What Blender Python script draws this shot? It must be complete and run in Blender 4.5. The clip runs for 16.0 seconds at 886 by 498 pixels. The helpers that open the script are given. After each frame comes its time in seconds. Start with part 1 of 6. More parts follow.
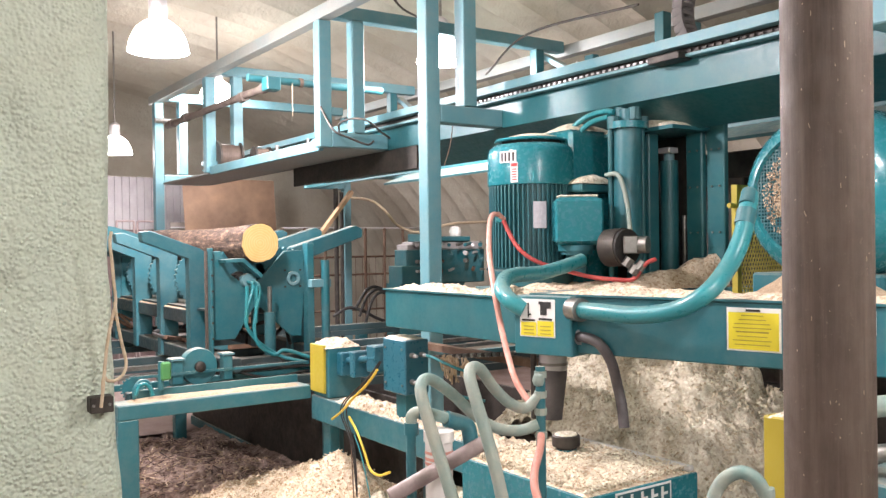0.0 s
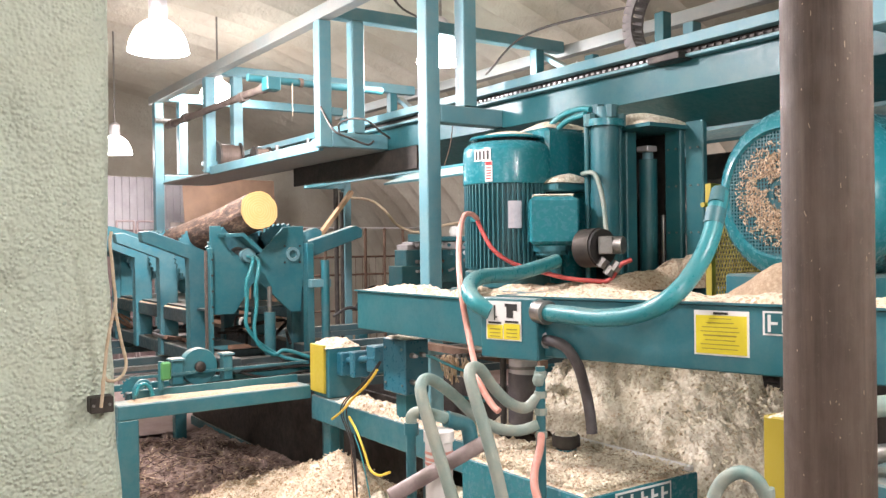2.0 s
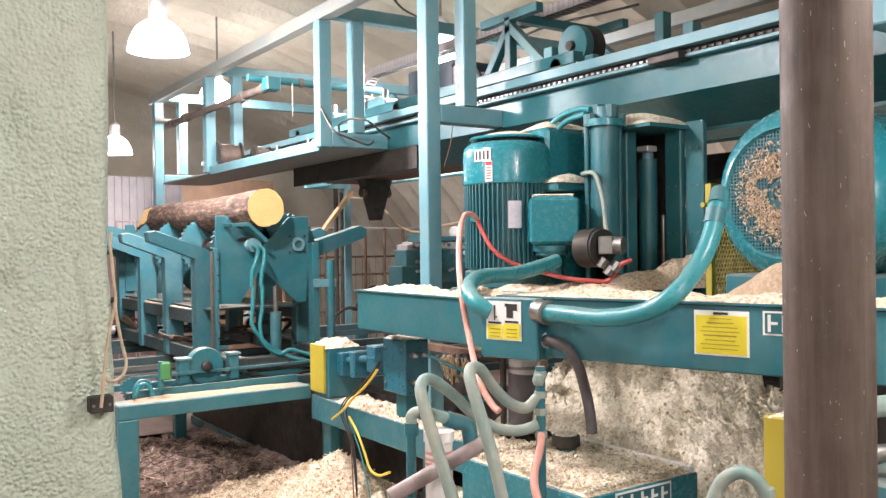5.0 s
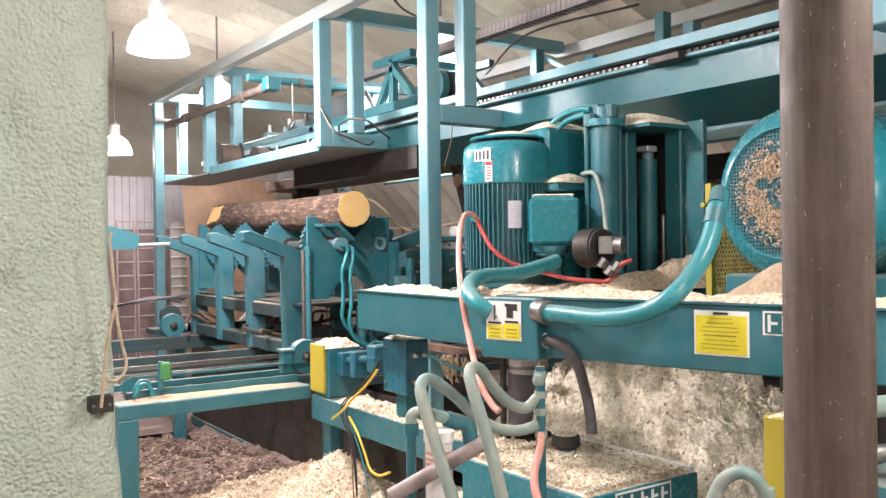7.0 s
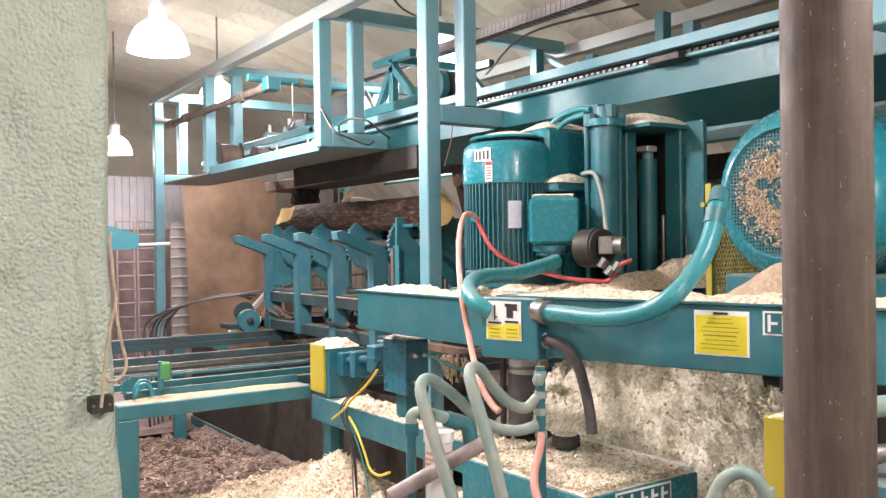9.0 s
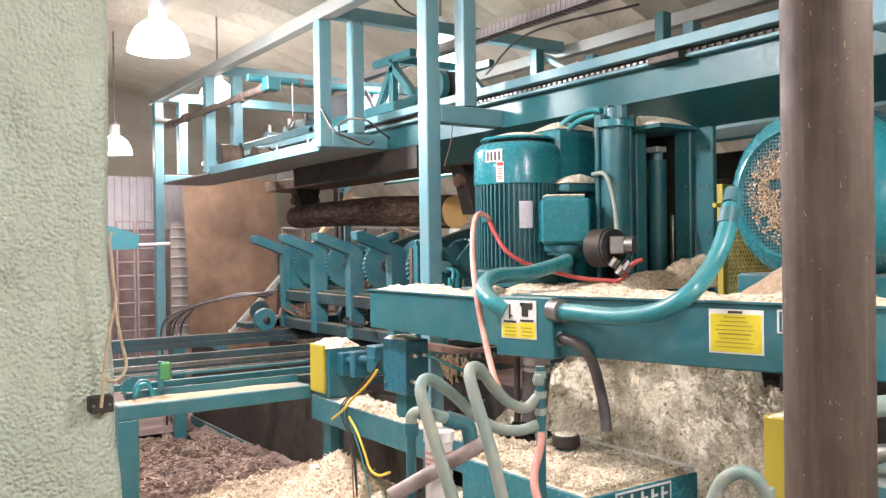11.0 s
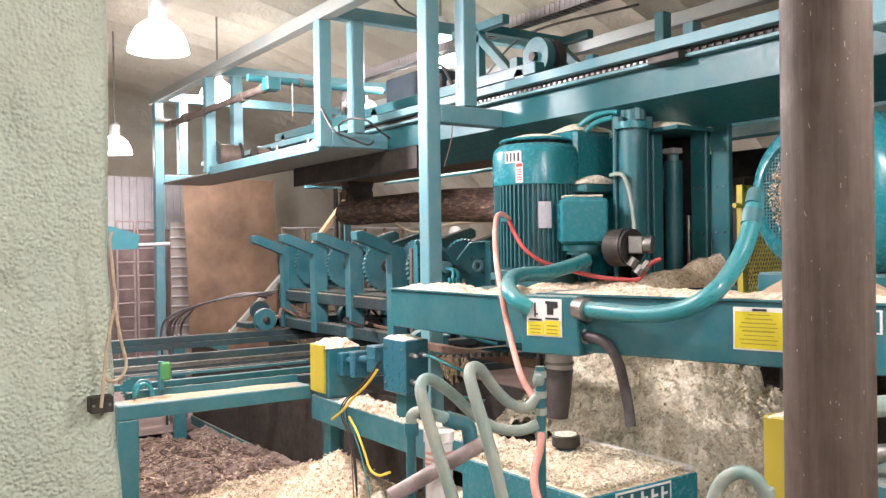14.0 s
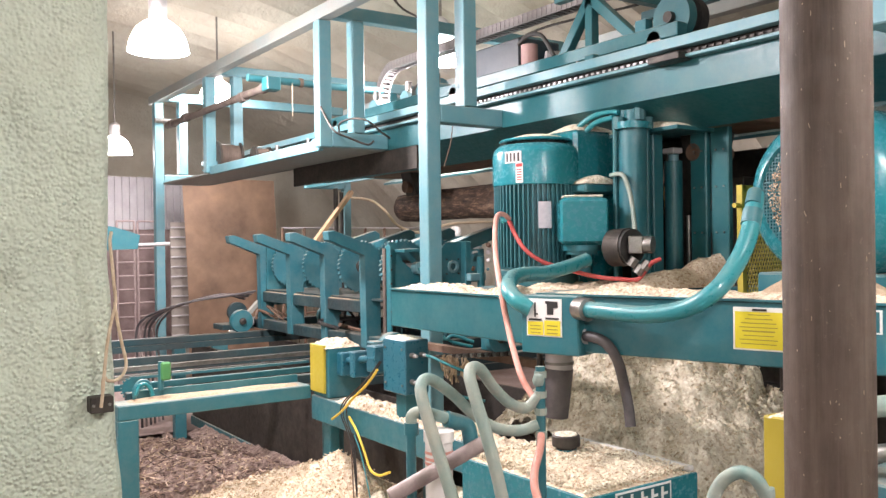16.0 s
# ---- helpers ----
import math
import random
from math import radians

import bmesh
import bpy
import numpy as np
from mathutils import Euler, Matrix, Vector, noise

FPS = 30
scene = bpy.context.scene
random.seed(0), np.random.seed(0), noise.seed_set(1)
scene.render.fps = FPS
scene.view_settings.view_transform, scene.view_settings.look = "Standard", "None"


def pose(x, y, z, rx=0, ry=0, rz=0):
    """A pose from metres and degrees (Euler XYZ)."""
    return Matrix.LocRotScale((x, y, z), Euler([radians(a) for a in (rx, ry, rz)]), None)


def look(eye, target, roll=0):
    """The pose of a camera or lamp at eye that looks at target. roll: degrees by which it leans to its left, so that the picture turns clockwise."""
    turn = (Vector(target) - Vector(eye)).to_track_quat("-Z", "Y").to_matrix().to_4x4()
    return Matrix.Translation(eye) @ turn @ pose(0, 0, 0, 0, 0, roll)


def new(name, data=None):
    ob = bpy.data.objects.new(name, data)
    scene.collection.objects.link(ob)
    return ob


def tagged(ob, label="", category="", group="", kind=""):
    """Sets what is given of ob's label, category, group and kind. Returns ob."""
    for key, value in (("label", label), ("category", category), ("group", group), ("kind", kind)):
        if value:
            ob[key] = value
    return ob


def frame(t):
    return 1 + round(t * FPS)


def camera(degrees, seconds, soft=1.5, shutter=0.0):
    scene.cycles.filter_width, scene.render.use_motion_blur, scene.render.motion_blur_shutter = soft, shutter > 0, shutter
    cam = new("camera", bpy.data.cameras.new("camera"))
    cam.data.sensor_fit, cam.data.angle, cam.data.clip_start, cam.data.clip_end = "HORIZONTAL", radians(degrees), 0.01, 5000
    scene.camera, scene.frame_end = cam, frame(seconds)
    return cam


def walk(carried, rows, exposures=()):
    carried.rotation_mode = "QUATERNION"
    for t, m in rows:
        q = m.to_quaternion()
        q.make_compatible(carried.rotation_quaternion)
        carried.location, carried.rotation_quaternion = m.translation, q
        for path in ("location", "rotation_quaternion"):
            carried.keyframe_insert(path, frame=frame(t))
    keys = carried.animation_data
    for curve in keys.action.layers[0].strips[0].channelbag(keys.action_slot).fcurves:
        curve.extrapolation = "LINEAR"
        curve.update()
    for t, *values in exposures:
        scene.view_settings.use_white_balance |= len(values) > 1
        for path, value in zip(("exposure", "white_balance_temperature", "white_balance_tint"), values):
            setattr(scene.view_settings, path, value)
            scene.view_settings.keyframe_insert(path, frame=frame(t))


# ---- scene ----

EYE = (0.0, 0.0, 1.9)
cam = camera(54.79, 16.0, soft=1.4)
STAND = look(EYE, (5.643, 8.256, 1.854), -0.76)
walk(cam, [(0.0, STAND), (16.0, STAND)])

# ---------------------------------------------------------------- light
world = bpy.data.worlds.new("world")
scene.world = world
world.use_nodes = True
wn = world.node_tree
sky = wn.nodes.new("ShaderNodeTexSky")
sky.sky_type = "NISHITA"
sky.sun_disc = False
sky.sun_elevation = radians(35)
wn.links.new(sky.outputs[0], wn.nodes["Background"].inputs[0])
wn.nodes["Background"].inputs[1].default_value = 0.05
scene.view_settings.exposure = 0.24

# high-bay lamps: x, y, z, watts; the first row hangs in view
SEEN_AND_ADDED_LAMPS = [(1.815, 6.278, 3.46, 380), (3.49, 9.737, 3.76, 230), (4.24, 6.197, 3.63, 380), (2.74, 11.46, 3.26, 110),
         # unseen lamps, added only to brighten saw, heap, partition and column
         (0.9, 3.9, 3.7, 320), (-1.1, -0.9, 3.3, 165), (-2.2, 4.6, 4.0, 220), (3.1, -3.6, 2.45, 190), (2.0, 0.4, 3.2, 80)]


# ---------------------------------------------------------------- helpers of this scene
def part(name, bm, mat, parent=None, label="", bevel=0.0, smooth=False, kind=""):
    if bevel:
        bmesh.ops.bevel(bm, geom=bm.edges[:], offset=bevel, segments=1, affect="EDGES", clamp_overlap=True)
    root = parent
    while root is not None and root.parent is not None:
        root = root.parent
    if root is not None:
        bmesh.ops.transform(bm, matrix=Matrix.Translation(-root.location), verts=bm.verts)
    bmesh.ops.recalc_face_normals(bm, faces=bm.faces)
    me = bpy.data.meshes.new(name)
    bm.to_mesh(me)
    bm.free()
    me.materials.append(mat)
    if smooth:
        for p in me.polygons:
            p.use_smooth = True
        try:
            me.set_sharp_from_angle(angle=radians(40))
        except Exception:
            pass
    ob = new(name, me)
    if parent is not None:
        ob.parent = parent
    return tagged(ob, label=label, kind=kind)


def thing(name, at, label, category, group="", kind=""):
    ob = new(name)
    ob.location = at
    ob.empty_display_size = 0.1
    return tagged(ob, label, category, group, kind)


def B():
    return bmesh.new()


def box(bm, a, b, m=None):
    x0, y0, z0 = a
    x1, y1, z1 = b
    v = [bm.verts.new((m @ Vector(c)) if m else c) for c in
         ((x0, y0, z0), (x1, y0, z0), (x1, y1, z0), (x0, y1, z0), (x0, y0, z1), (x1, y0, z1), (x1, y1, z1), (x0, y1, z1))]
    for f in ((0, 3, 2, 1), (4, 5, 6, 7), (0, 1, 5, 4), (1, 2, 6, 5), (2, 3, 7, 6), (3, 0, 4, 7)):
        bm.faces.new([v[i] for i in f])
    return bm


def bar(bm, p, q, w, h, up=(0, 0, 1)):
    """A square bar from p to q, w wide and h high."""
    p, q = Vector(p), Vector(q)
    d = (q - p)
    z = d.normalized()
    s = Vector(up).cross(z)
    if s.length < 1e-4:
        s = Vector((1, 0, 0))
    s.normalize()
    u = z.cross(s)
    m = Matrix((s, u, z)).transposed().to_4x4()
    m.translation = p
    return box(bm, (-w / 2, -h / 2, 0), (w / 2, h / 2, d.length), m)


def frame_of(p, q):
    d = Vector(q) - Vector(p)
    m = d.to_track_quat("Z", "Y").to_matrix().to_4x4()
    m.translation = p
    return m, d.length


def lathe(bm, prof, m, n=24, cap=True):
    rings = []
    for r, z in prof:
        rings.append([bm.verts.new(m @ Vector((r * math.cos(2 * math.pi * i / n), r * math.sin(2 * math.pi * i / n), z))) for i in range(n)])
    for a, b in zip(rings, rings[1:]):
        for i in range(n):
            bm.faces.new((a[i], a[(i + 1) % n], b[(i + 1) % n], b[i]))
    if cap:
        bm.faces.new(rings[0][::-1])
        bm.faces.new(rings[-1])
    return bm


def rod(bm, p, q, r, n=16, r2=None):
    m, l = frame_of(p, q)
    return lathe(bm, [(r, 0), (r if r2 is None else r2, l)], m, n)


def spline(pts, k=8):
    pts = [Vector(p) for p in pts]
    ext = [pts[0] * 2 - pts[1]] + pts + [pts[-1] * 2 - pts[-2]]
    out = []
    for i in range(1, len(ext) - 2):
        a, b, c, d = ext[i - 1:i + 3]
        for j in range(k):
            t = j / k
            out.append(0.5 * (2 * b + (c - a) * t + (2 * a - 5 * b + 4 * c - d) * t * t + (3 * b - a - 3 * c + d) * t ** 3))
    out.append(pts[-1])
    return out


def hose(bm, pts, r, n=12, k=8, rib=0.0):
    path = spline(pts, k)
    rings = []
    side = None
    for i, p in enumerate(path):
        d = (path[min(i + 1, len(path) - 1)] - path[max(i - 1, 0)]).normalized()
        if side is None:
            side = d.orthogonal().normalized()
        side = (side - d * side.dot(d)).normalized()
        up = d.cross(side)
        rr = r * (1 + rib * (i % 2))
        rings.append([bm.verts.new(p + rr * (math.cos(2 * math.pi * j / n) * side + math.sin(2 * math.pi * j / n) * up)) for j in range(n)])
    for a, b in zip(rings, rings[1:]):
        for j in range(n):
            bm.faces.new((a[j], a[(j + 1) % n], b[(j + 1) % n], b[j]))
    bm.faces.new(rings[0][::-1])
    bm.faces.new(rings[-1])
    return bm


def slab(bm, poly, m, t):
    """A plate: polygon in the local XY plane, t thick along local Z."""
    a = [bm.verts.new(m @ Vector((x, y, 0))) for x, y in poly]
    b = [bm.verts.new(m @ Vector((x, y, t))) for x, y in poly]
    bm.faces.new(a[::-1])
    bm.faces.new(b)
    for i in range(len(a)):
        j = (i + 1) % len(a)
        bm.faces.new((a[i], a[j], b[j], b[i]))
    return bm


XZ = Matrix(((1, 0, 0, 0), (0, 0, 1, 0), (0, 1, 0, 0), (0, 0, 0, 1)))  # local x,y,z -> world x,z,y


def xz(y):
    """Plane of constant y: local x is world x, local y is world z, thickness runs to +y."""
    m = XZ.copy()
    m.translation = (0, y, 0)
    return m


def heap(name, x0, x1, y0, y1, n, height, mat, label, rough=0.04, kind="stuff", base=-0.02):
    """A heap of loose material: a grid raised by height(x, y), with lumps."""
    bm = B()
    nx = n
    ny = max(4, int(n * (y1 - y0) / (x1 - x0)))
    g = []
    for i in range(nx + 1):
        row = []
        for j in range(ny + 1):
            x = x0 + (x1 - x0) * i / nx
            y = y0 + (y1 - y0) * j / ny
            h = height(x, y)
            if h > base + 0.001:
                v = Vector((x, y, 0))
                h += rough * (noise.noise(v * 7) * 1.2 + noise.noise(v * 19) * 0.7 + noise.noise(v * 47) * 0.45)
            row.append(bm.verts.new((x, y, max(h, base))))
        g.append(row)
    for i in range(nx):
        for j in range(ny):
            bm.faces.new((g[i][j], g[i + 1][j], g[i + 1][j + 1], g[i][j + 1]))
    ob = part(name, bm, mat, smooth=False)
    for p in ob.data.polygons:
        p.use_smooth = True
    return tagged(ob, label, "sawdust", kind=kind)


def drift(name, x0, x1, y0, y1, n, top, base, label, m=None, mat=None):
    """A loose layer lying on a flat top: thin at its edge, lumpy inside."""
    bm = B()
    nx, ny = n, max(3, int(n * (y1 - y0) / (x1 - x0)))
    g = []
    for i in range(nx + 1):
        row = []
        for j in range(ny + 1):
            u, v = i / nx, j / ny
            x, y = x0 + (x1 - x0) * u, y0 + (y1 - y0) * v
            e = min(1.0, 9 * min(u, 1 - u), 9 * min(v, 1 - v))
            q = Vector((x, y, 0))
            h = top * (0.5 + 0.9 * noise.noise(q * 4.1) + 0.4 * noise.noise(q * 13)) * e + 0.25 * top * noise.noise(q * 40) * e
            p = Vector((x + 0.008 * noise.noise(q * 30), y + 0.008 * noise.noise(q * 31), base - 0.006 + max(0.0, h + 0.006 * e)))
            row.append(bm.verts.new(m @ p if m else p))
        g.append(row)
    for i in range(nx):
        for j in range(ny):
            bm.faces.new((g[i][j], g[i + 1][j], g[i + 1][j + 1], g[i][j + 1]))
    return bm


def mound(x0, x1, y0, y1, n, top, base):
    """A smooth low dome of fine dust on a flat top."""
    bm = B()
    g = []
    for i in range(n + 1):
        row = []
        for j in range(n + 1):
            u, v = i / n, j / n
            q = Vector((x0 + (x1 - x0) * u, y0 + (y1 - y0) * v, 0))
            e = max(0.0, math.sin(math.pi * u) * math.sin(math.pi * v)) ** 0.6
            row.append(bm.verts.new((q.x, q.y, base - 0.004 + top * e * (1 + 0.25 * noise.noise(q * 5) + 0.08 * noise.noise(q * 22)))))
        g.append(row)
    for i in range(n):
        for j in range(n):
            bm.faces.new((g[i][j], g[i + 1][j], g[i + 1][j + 1], g[i][j + 1]))
    return bm


# ---------------------------------------------------------------- materials
def material(name, build):
    m = bpy.data.materials.new(name)
    m.use_nodes = True
    nt = m.node_tree
    bs = nt.nodes["Principled BSDF"]
    build(nt, bs)
    return m


def nz(nt, scale, detail=4.0, rough=0.6, coord="Object", stretch=None):
    tc = nt.nodes.new("ShaderNodeTexCoord")
    n = nt.nodes.new("ShaderNodeTexNoise")
    n.inputs["Scale"].default_value = scale
    n.inputs["Detail"].default_value = detail
    n.inputs["Roughness"].default_value = rough
    src = tc.outputs[coord]
    if stretch:
        mp = nt.nodes.new("ShaderNodeMapping")
        mp.inputs["Scale"].default_value = stretch
        nt.links.new(src, mp.inputs["Vector"])
        src = mp.outputs[0]
    nt.links.new(src, n.inputs["Vector"])
    return n.outputs["Fac"]


def ramp(nt, fac, *stops):
    r = nt.nodes.new("ShaderNodeValToRGB")
    while len(r.color_ramp.elements) < len(stops):
        r.color_ramp.elements.new(0.5)
    for e, (p, c) in zip(r.color_ramp.elements, stops):
        e.position = p
        e.color = (*c, 1) if len(c) == 3 else c
    nt.links.new(fac, r.inputs[0])
    return r.outputs[0]


def mixc(nt, fac, a, b):
    m = nt.nodes.new("ShaderNodeMix")
    m.data_type = "RGBA"
    for sock, v in ((m.inputs[0], fac), (m.inputs[6], a), (m.inputs[7], b)):
        if isinstance(v, (tuple, float, int)):
            sock.default_value = (*v, 1) if isinstance(v, tuple) else v
        else:
            nt.links.new(v, sock)
    return m.outputs[2]


def mth(nt, op, a, b=0.5):
    m = nt.nodes.new("ShaderNodeMath")
    m.operation = op
    m.use_clamp = True
    for sock, v in ((m.inputs[0], a), (m.inputs[1], b)):
        if isinstance(v, (float, int)):
            sock.default_value = v
        else:
            nt.links.new(v, sock)
    return m.outputs[0]


def bump(nt, bs, h, strength=0.3, dist=0.01):
    b = nt.nodes.new("ShaderNodeBump")
    b.inputs["Strength"].default_value = strength
    b.inputs["Distance"].default_value = dist
    nt.links.new(h, b.inputs["Height"])
    nt.links.new(b.outputs[0], bs.inputs["Normal"])


def up_facing(nt, lo=0.55, hi=0.95):
    g = nt.nodes.new("ShaderNodeNewGeometry")
    s = nt.nodes.new("ShaderNodeSeparateXYZ")
    nt.links.new(g.outputs["Normal"], s.inputs[0])
    mr = nt.nodes.new("ShaderNodeMapRange")
    mr.inputs["From Min"].default_value = lo
    mr.inputs["From Max"].default_value = hi
    nt.links.new(s.outputs["Z"], mr.inputs["Value"])
    return mr.outputs[0]


DUST = (0.52, 0.42, 0.31)


def enamel(name, col, dark, dust=0.55, rough=0.38, metal=0.0):
    """Dusty machine enamel: brushed-on gloss paint, chips, sawdust lying on what faces up."""
    def build(nt, bs):
        big = nz(nt, 1.7, 3)
        fine = nz(nt, 38, 5, 0.7)
        c = mixc(nt, ramp(nt, big, (0.35, (0, 0, 0)), (0.7, (1, 1, 1))), col, dark)
        film = ramp(nt, nz(nt, 5.5, 6, 0.75), (0.40, (0.01,) * 3), (0.85, (0.28,) * 3))
        c = mixc(nt, mth(nt, "MULTIPLY", film, dust), c, DUST)
        lay = mth(nt, "MULTIPLY", up_facing(nt), ramp(nt, nz(nt, 9, 6, 0.7), (0.3, (0.15,) * 3), (0.62, (1, 1, 1))))
        lay = mth(nt, "MULTIPLY", lay, dust)
        c = mixc(nt, lay, c, DUST)
        nt.links.new(c, bs.inputs["Base Color"])
        nt.links.new(ramp(nt, fine, (0.3, (rough - 0.1,) * 3), (0.75, (rough + 0.22,) * 3)), bs.inputs["Roughness"])
        bs.inputs["Metallic"].default_value = metal
        bump(nt, bs, fine, 0.12, 0.004)
    return material(name, build)


def plain(name, a, b, scale=8, rough=0.6, metal=0.0, bmp=0.2, dist=0.005, stretch=None, detail=6):
    def build(nt, bs):
        n = nz(nt, scale, detail, 0.65, stretch=stretch)
        c = ramp(nt, n, (0.32, a), (0.68, b))
        nt.links.new(c, bs.inputs["Base Color"])
        nt.links.new(ramp(nt, nz(nt, scale * 3, 4), (0.3, (rough - 0.08,) * 3), (0.7, (rough + 0.08,) * 3)), bs.inputs["Roughness"])
        bs.inputs["Metallic"].default_value = metal
        if bmp:
            bump(nt, bs, nz(nt, scale * 4, 6, 0.7, stretch=stretch), bmp, dist)
    return material(name, build)


def glow(name, col, power):
    def build(nt, bs):
        bs.inputs["Base Color"].default_value = (0.8, 0.8, 0.8, 1)
        bs.inputs["Emission Color"].default_value = (*col, 1)
        bs.inputs["Emission Strength"].default_value = power
    return material(name, build)


TEAL = enamel("teal_enamel", (0.013, 0.140, 0.172), (0.011, 0.112, 0.140))
TEAL_PALE = enamel("teal_structural_paint", (0.115, 0.285, 0.335), (0.095, 0.24, 0.28), dust=0.8, rough=0.45)
TEAL_WORN = enamel("dusty_worn_teal", (0.22, 0.27, 0.27), (0.26, 0.26, 0.23), dust=0.7, rough=0.5)
BLUE_TEAL = enamel("blue_teal_enamel", (0.012, 0.118, 0.168), (0.010, 0.095, 0.138), dust=0.25, rough=0.3)
# darker teal; on far hangers and girder webs it stands in for shade
TEAL_DARK = enamel("teal_dark_enamel", (0.010, 0.12, 0.14), (0.008, 0.09, 0.11), dust=0.35)
TEAL_CLEAN = enamel("teal_gloss_enamel", (0.014, 0.185, 0.222), (0.012, 0.165, 0.20), dust=0.12, rough=0.2)
HOSE_TEAL = enamel("teal_hose", (0.02, 0.24, 0.27), (0.015, 0.18, 0.21), dust=0.3, rough=0.3)
YELLOW = enamel("yellow_enamel", (0.42, 0.345, 0.03), (0.36, 0.29, 0.03), dust=0.25, rough=0.45)
# grimy teal, made darker still so its colour holds the shade round the loader
GRIME_SHADE = enamel("grimy_shade_teal_paint", (0.012, 0.050, 0.060), (0.018, 0.028, 0.032), dust=0.3, rough=0.5)
STEEL = plain("bare_steel", (0.18, 0.17, 0.16), (0.34, 0.33, 0.31), 14, 0.38, 0.85)
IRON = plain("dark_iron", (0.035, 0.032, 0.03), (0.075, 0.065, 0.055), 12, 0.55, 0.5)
RUST = plain("rusty_steel", (0.10, 0.055, 0.035), (0.20, 0.13, 0.09), 9, 0.75, 0.2)


def pipe_build(nt, bs):
    c = ramp(nt, nz(nt, 5, 6, 0.65, stretch=(2, 2, 0.6)), (0.30, (0.045, 0.030, 0.022)), (0.70, (0.110, 0.080, 0.062)))
    streak = ramp(nt, nz(nt, 10, 5, 0.7, stretch=(5, 5, 0.22)), (0.45, (0, 0, 0)), (0.72, (0.6, 0.6, 0.6)))
    c = mixc(nt, streak, c, (0.145, 0.11, 0.085))
    c = mixc(nt, ramp(nt, nz(nt, 60, 5, 0.8), (0.62, (0, 0, 0)), (0.74, (0.7, 0.7, 0.7))), c, (0.26, 0.20, 0.15))
    nt.links.new(c, bs.inputs["Base Color"])
    nt.links.new(ramp(nt, nz(nt, 20, 4), (0.3, (0.5, 0.5, 0.5)), (0.7, (0.78, 0.78, 0.78))), bs.inputs["Roughness"])
    bump(nt, bs, nz(nt, 40, 6, 0.75, stretch=(1, 1, 0.5)), 0.3, 0.004)


PIPE = material("brown_primer_pipe", pipe_build)
BLACK = plain("black_rubber", (0.012, 0.012, 0.013), (0.035, 0.033, 0.03), 10, 0.6)
GREY_HOSE = plain("grey_dusty_hose", (0.20, 0.17, 0.15), (0.33, 0.29, 0.25), 12, 0.7)
DARK_HOSE = plain("dark_grey_hose", (0.05, 0.045, 0.05), (0.10, 0.09, 0.09), 10, 0.5)
SAGE_HOSE = plain("sage_dusty_hose", (0.16, 0.27, 0.25), (0.36, 0.37, 0.31), 8, 0.6)
PINK_HOSE = plain("faded_red_hose", (0.60, 0.25, 0.20), (0.72, 0.40, 0.33), 10, 0.5)
RED_HOSE = plain("red_hose", (0.40, 0.05, 0.05), (0.50, 0.10, 0.09), 10, 0.45)
YELLOW_CABLE = plain("yellow_cable", (0.62, 0.42, 0.03), (0.72, 0.52, 0.08), 10, 0.5)
WHITE = plain("white_plastic", (0.72, 0.70, 0.66), (0.82, 0.81, 0.78), 6, 0.5)
SIGN_YELLOW = plain("sign_yellow", (0.66, 0.57, 0.03), (0.74, 0.64, 0.05), 4, 0.45, bmp=0)
SIGN_WHITE = plain("sign_white", (0.72, 0.72, 0.70), (0.80, 0.80, 0.78), 4, 0.45, bmp=0)
SIGN_BLACK = plain("sign_black", (0.02, 0.02, 0.02), (0.04, 0.04, 0.04), 4, 0.5, bmp=0)
SIGN_RED = plain("sign_red", (0.5, 0.03, 0.03), (0.6, 0.05, 0.05), 4, 0.5, bmp=0)
SIGN_GREY = plain("sign_grey", (0.42, 0.40, 0.44), (0.55, 0.52, 0.55), 30, 0.5, bmp=0)
ROPE = plain("jute_rope", (0.42, 0.33, 0.22), (0.60, 0.50, 0.36), 60, 0.9)
PLY = plain("brown_hardboard", (0.085, 0.052, 0.034), (0.26, 0.165, 0.105), 1.1, 0.75, bmp=0.08)
TIN = plain("pale_sheet_metal", (0.46, 0.44, 0.45), (0.58, 0.56, 0.56), 2.5, 0.45, 0.4)
SHEETING = plain("dull_sheet_metal", (0.29, 0.275, 0.285), (0.40, 0.385, 0.39), 2.5, 0.55, 0.2)
LOADER = enamel("loader_enamel", (0.022, 0.138, 0.172), (0.018, 0.112, 0.142), dust=0.6, rough=0.45)
CONCRETE = plain("dirty_concrete", (0.28, 0.20, 0.185), (0.42, 0.33, 0.305), 2.2, 0.9, bmp=0.4, dist=0.02)


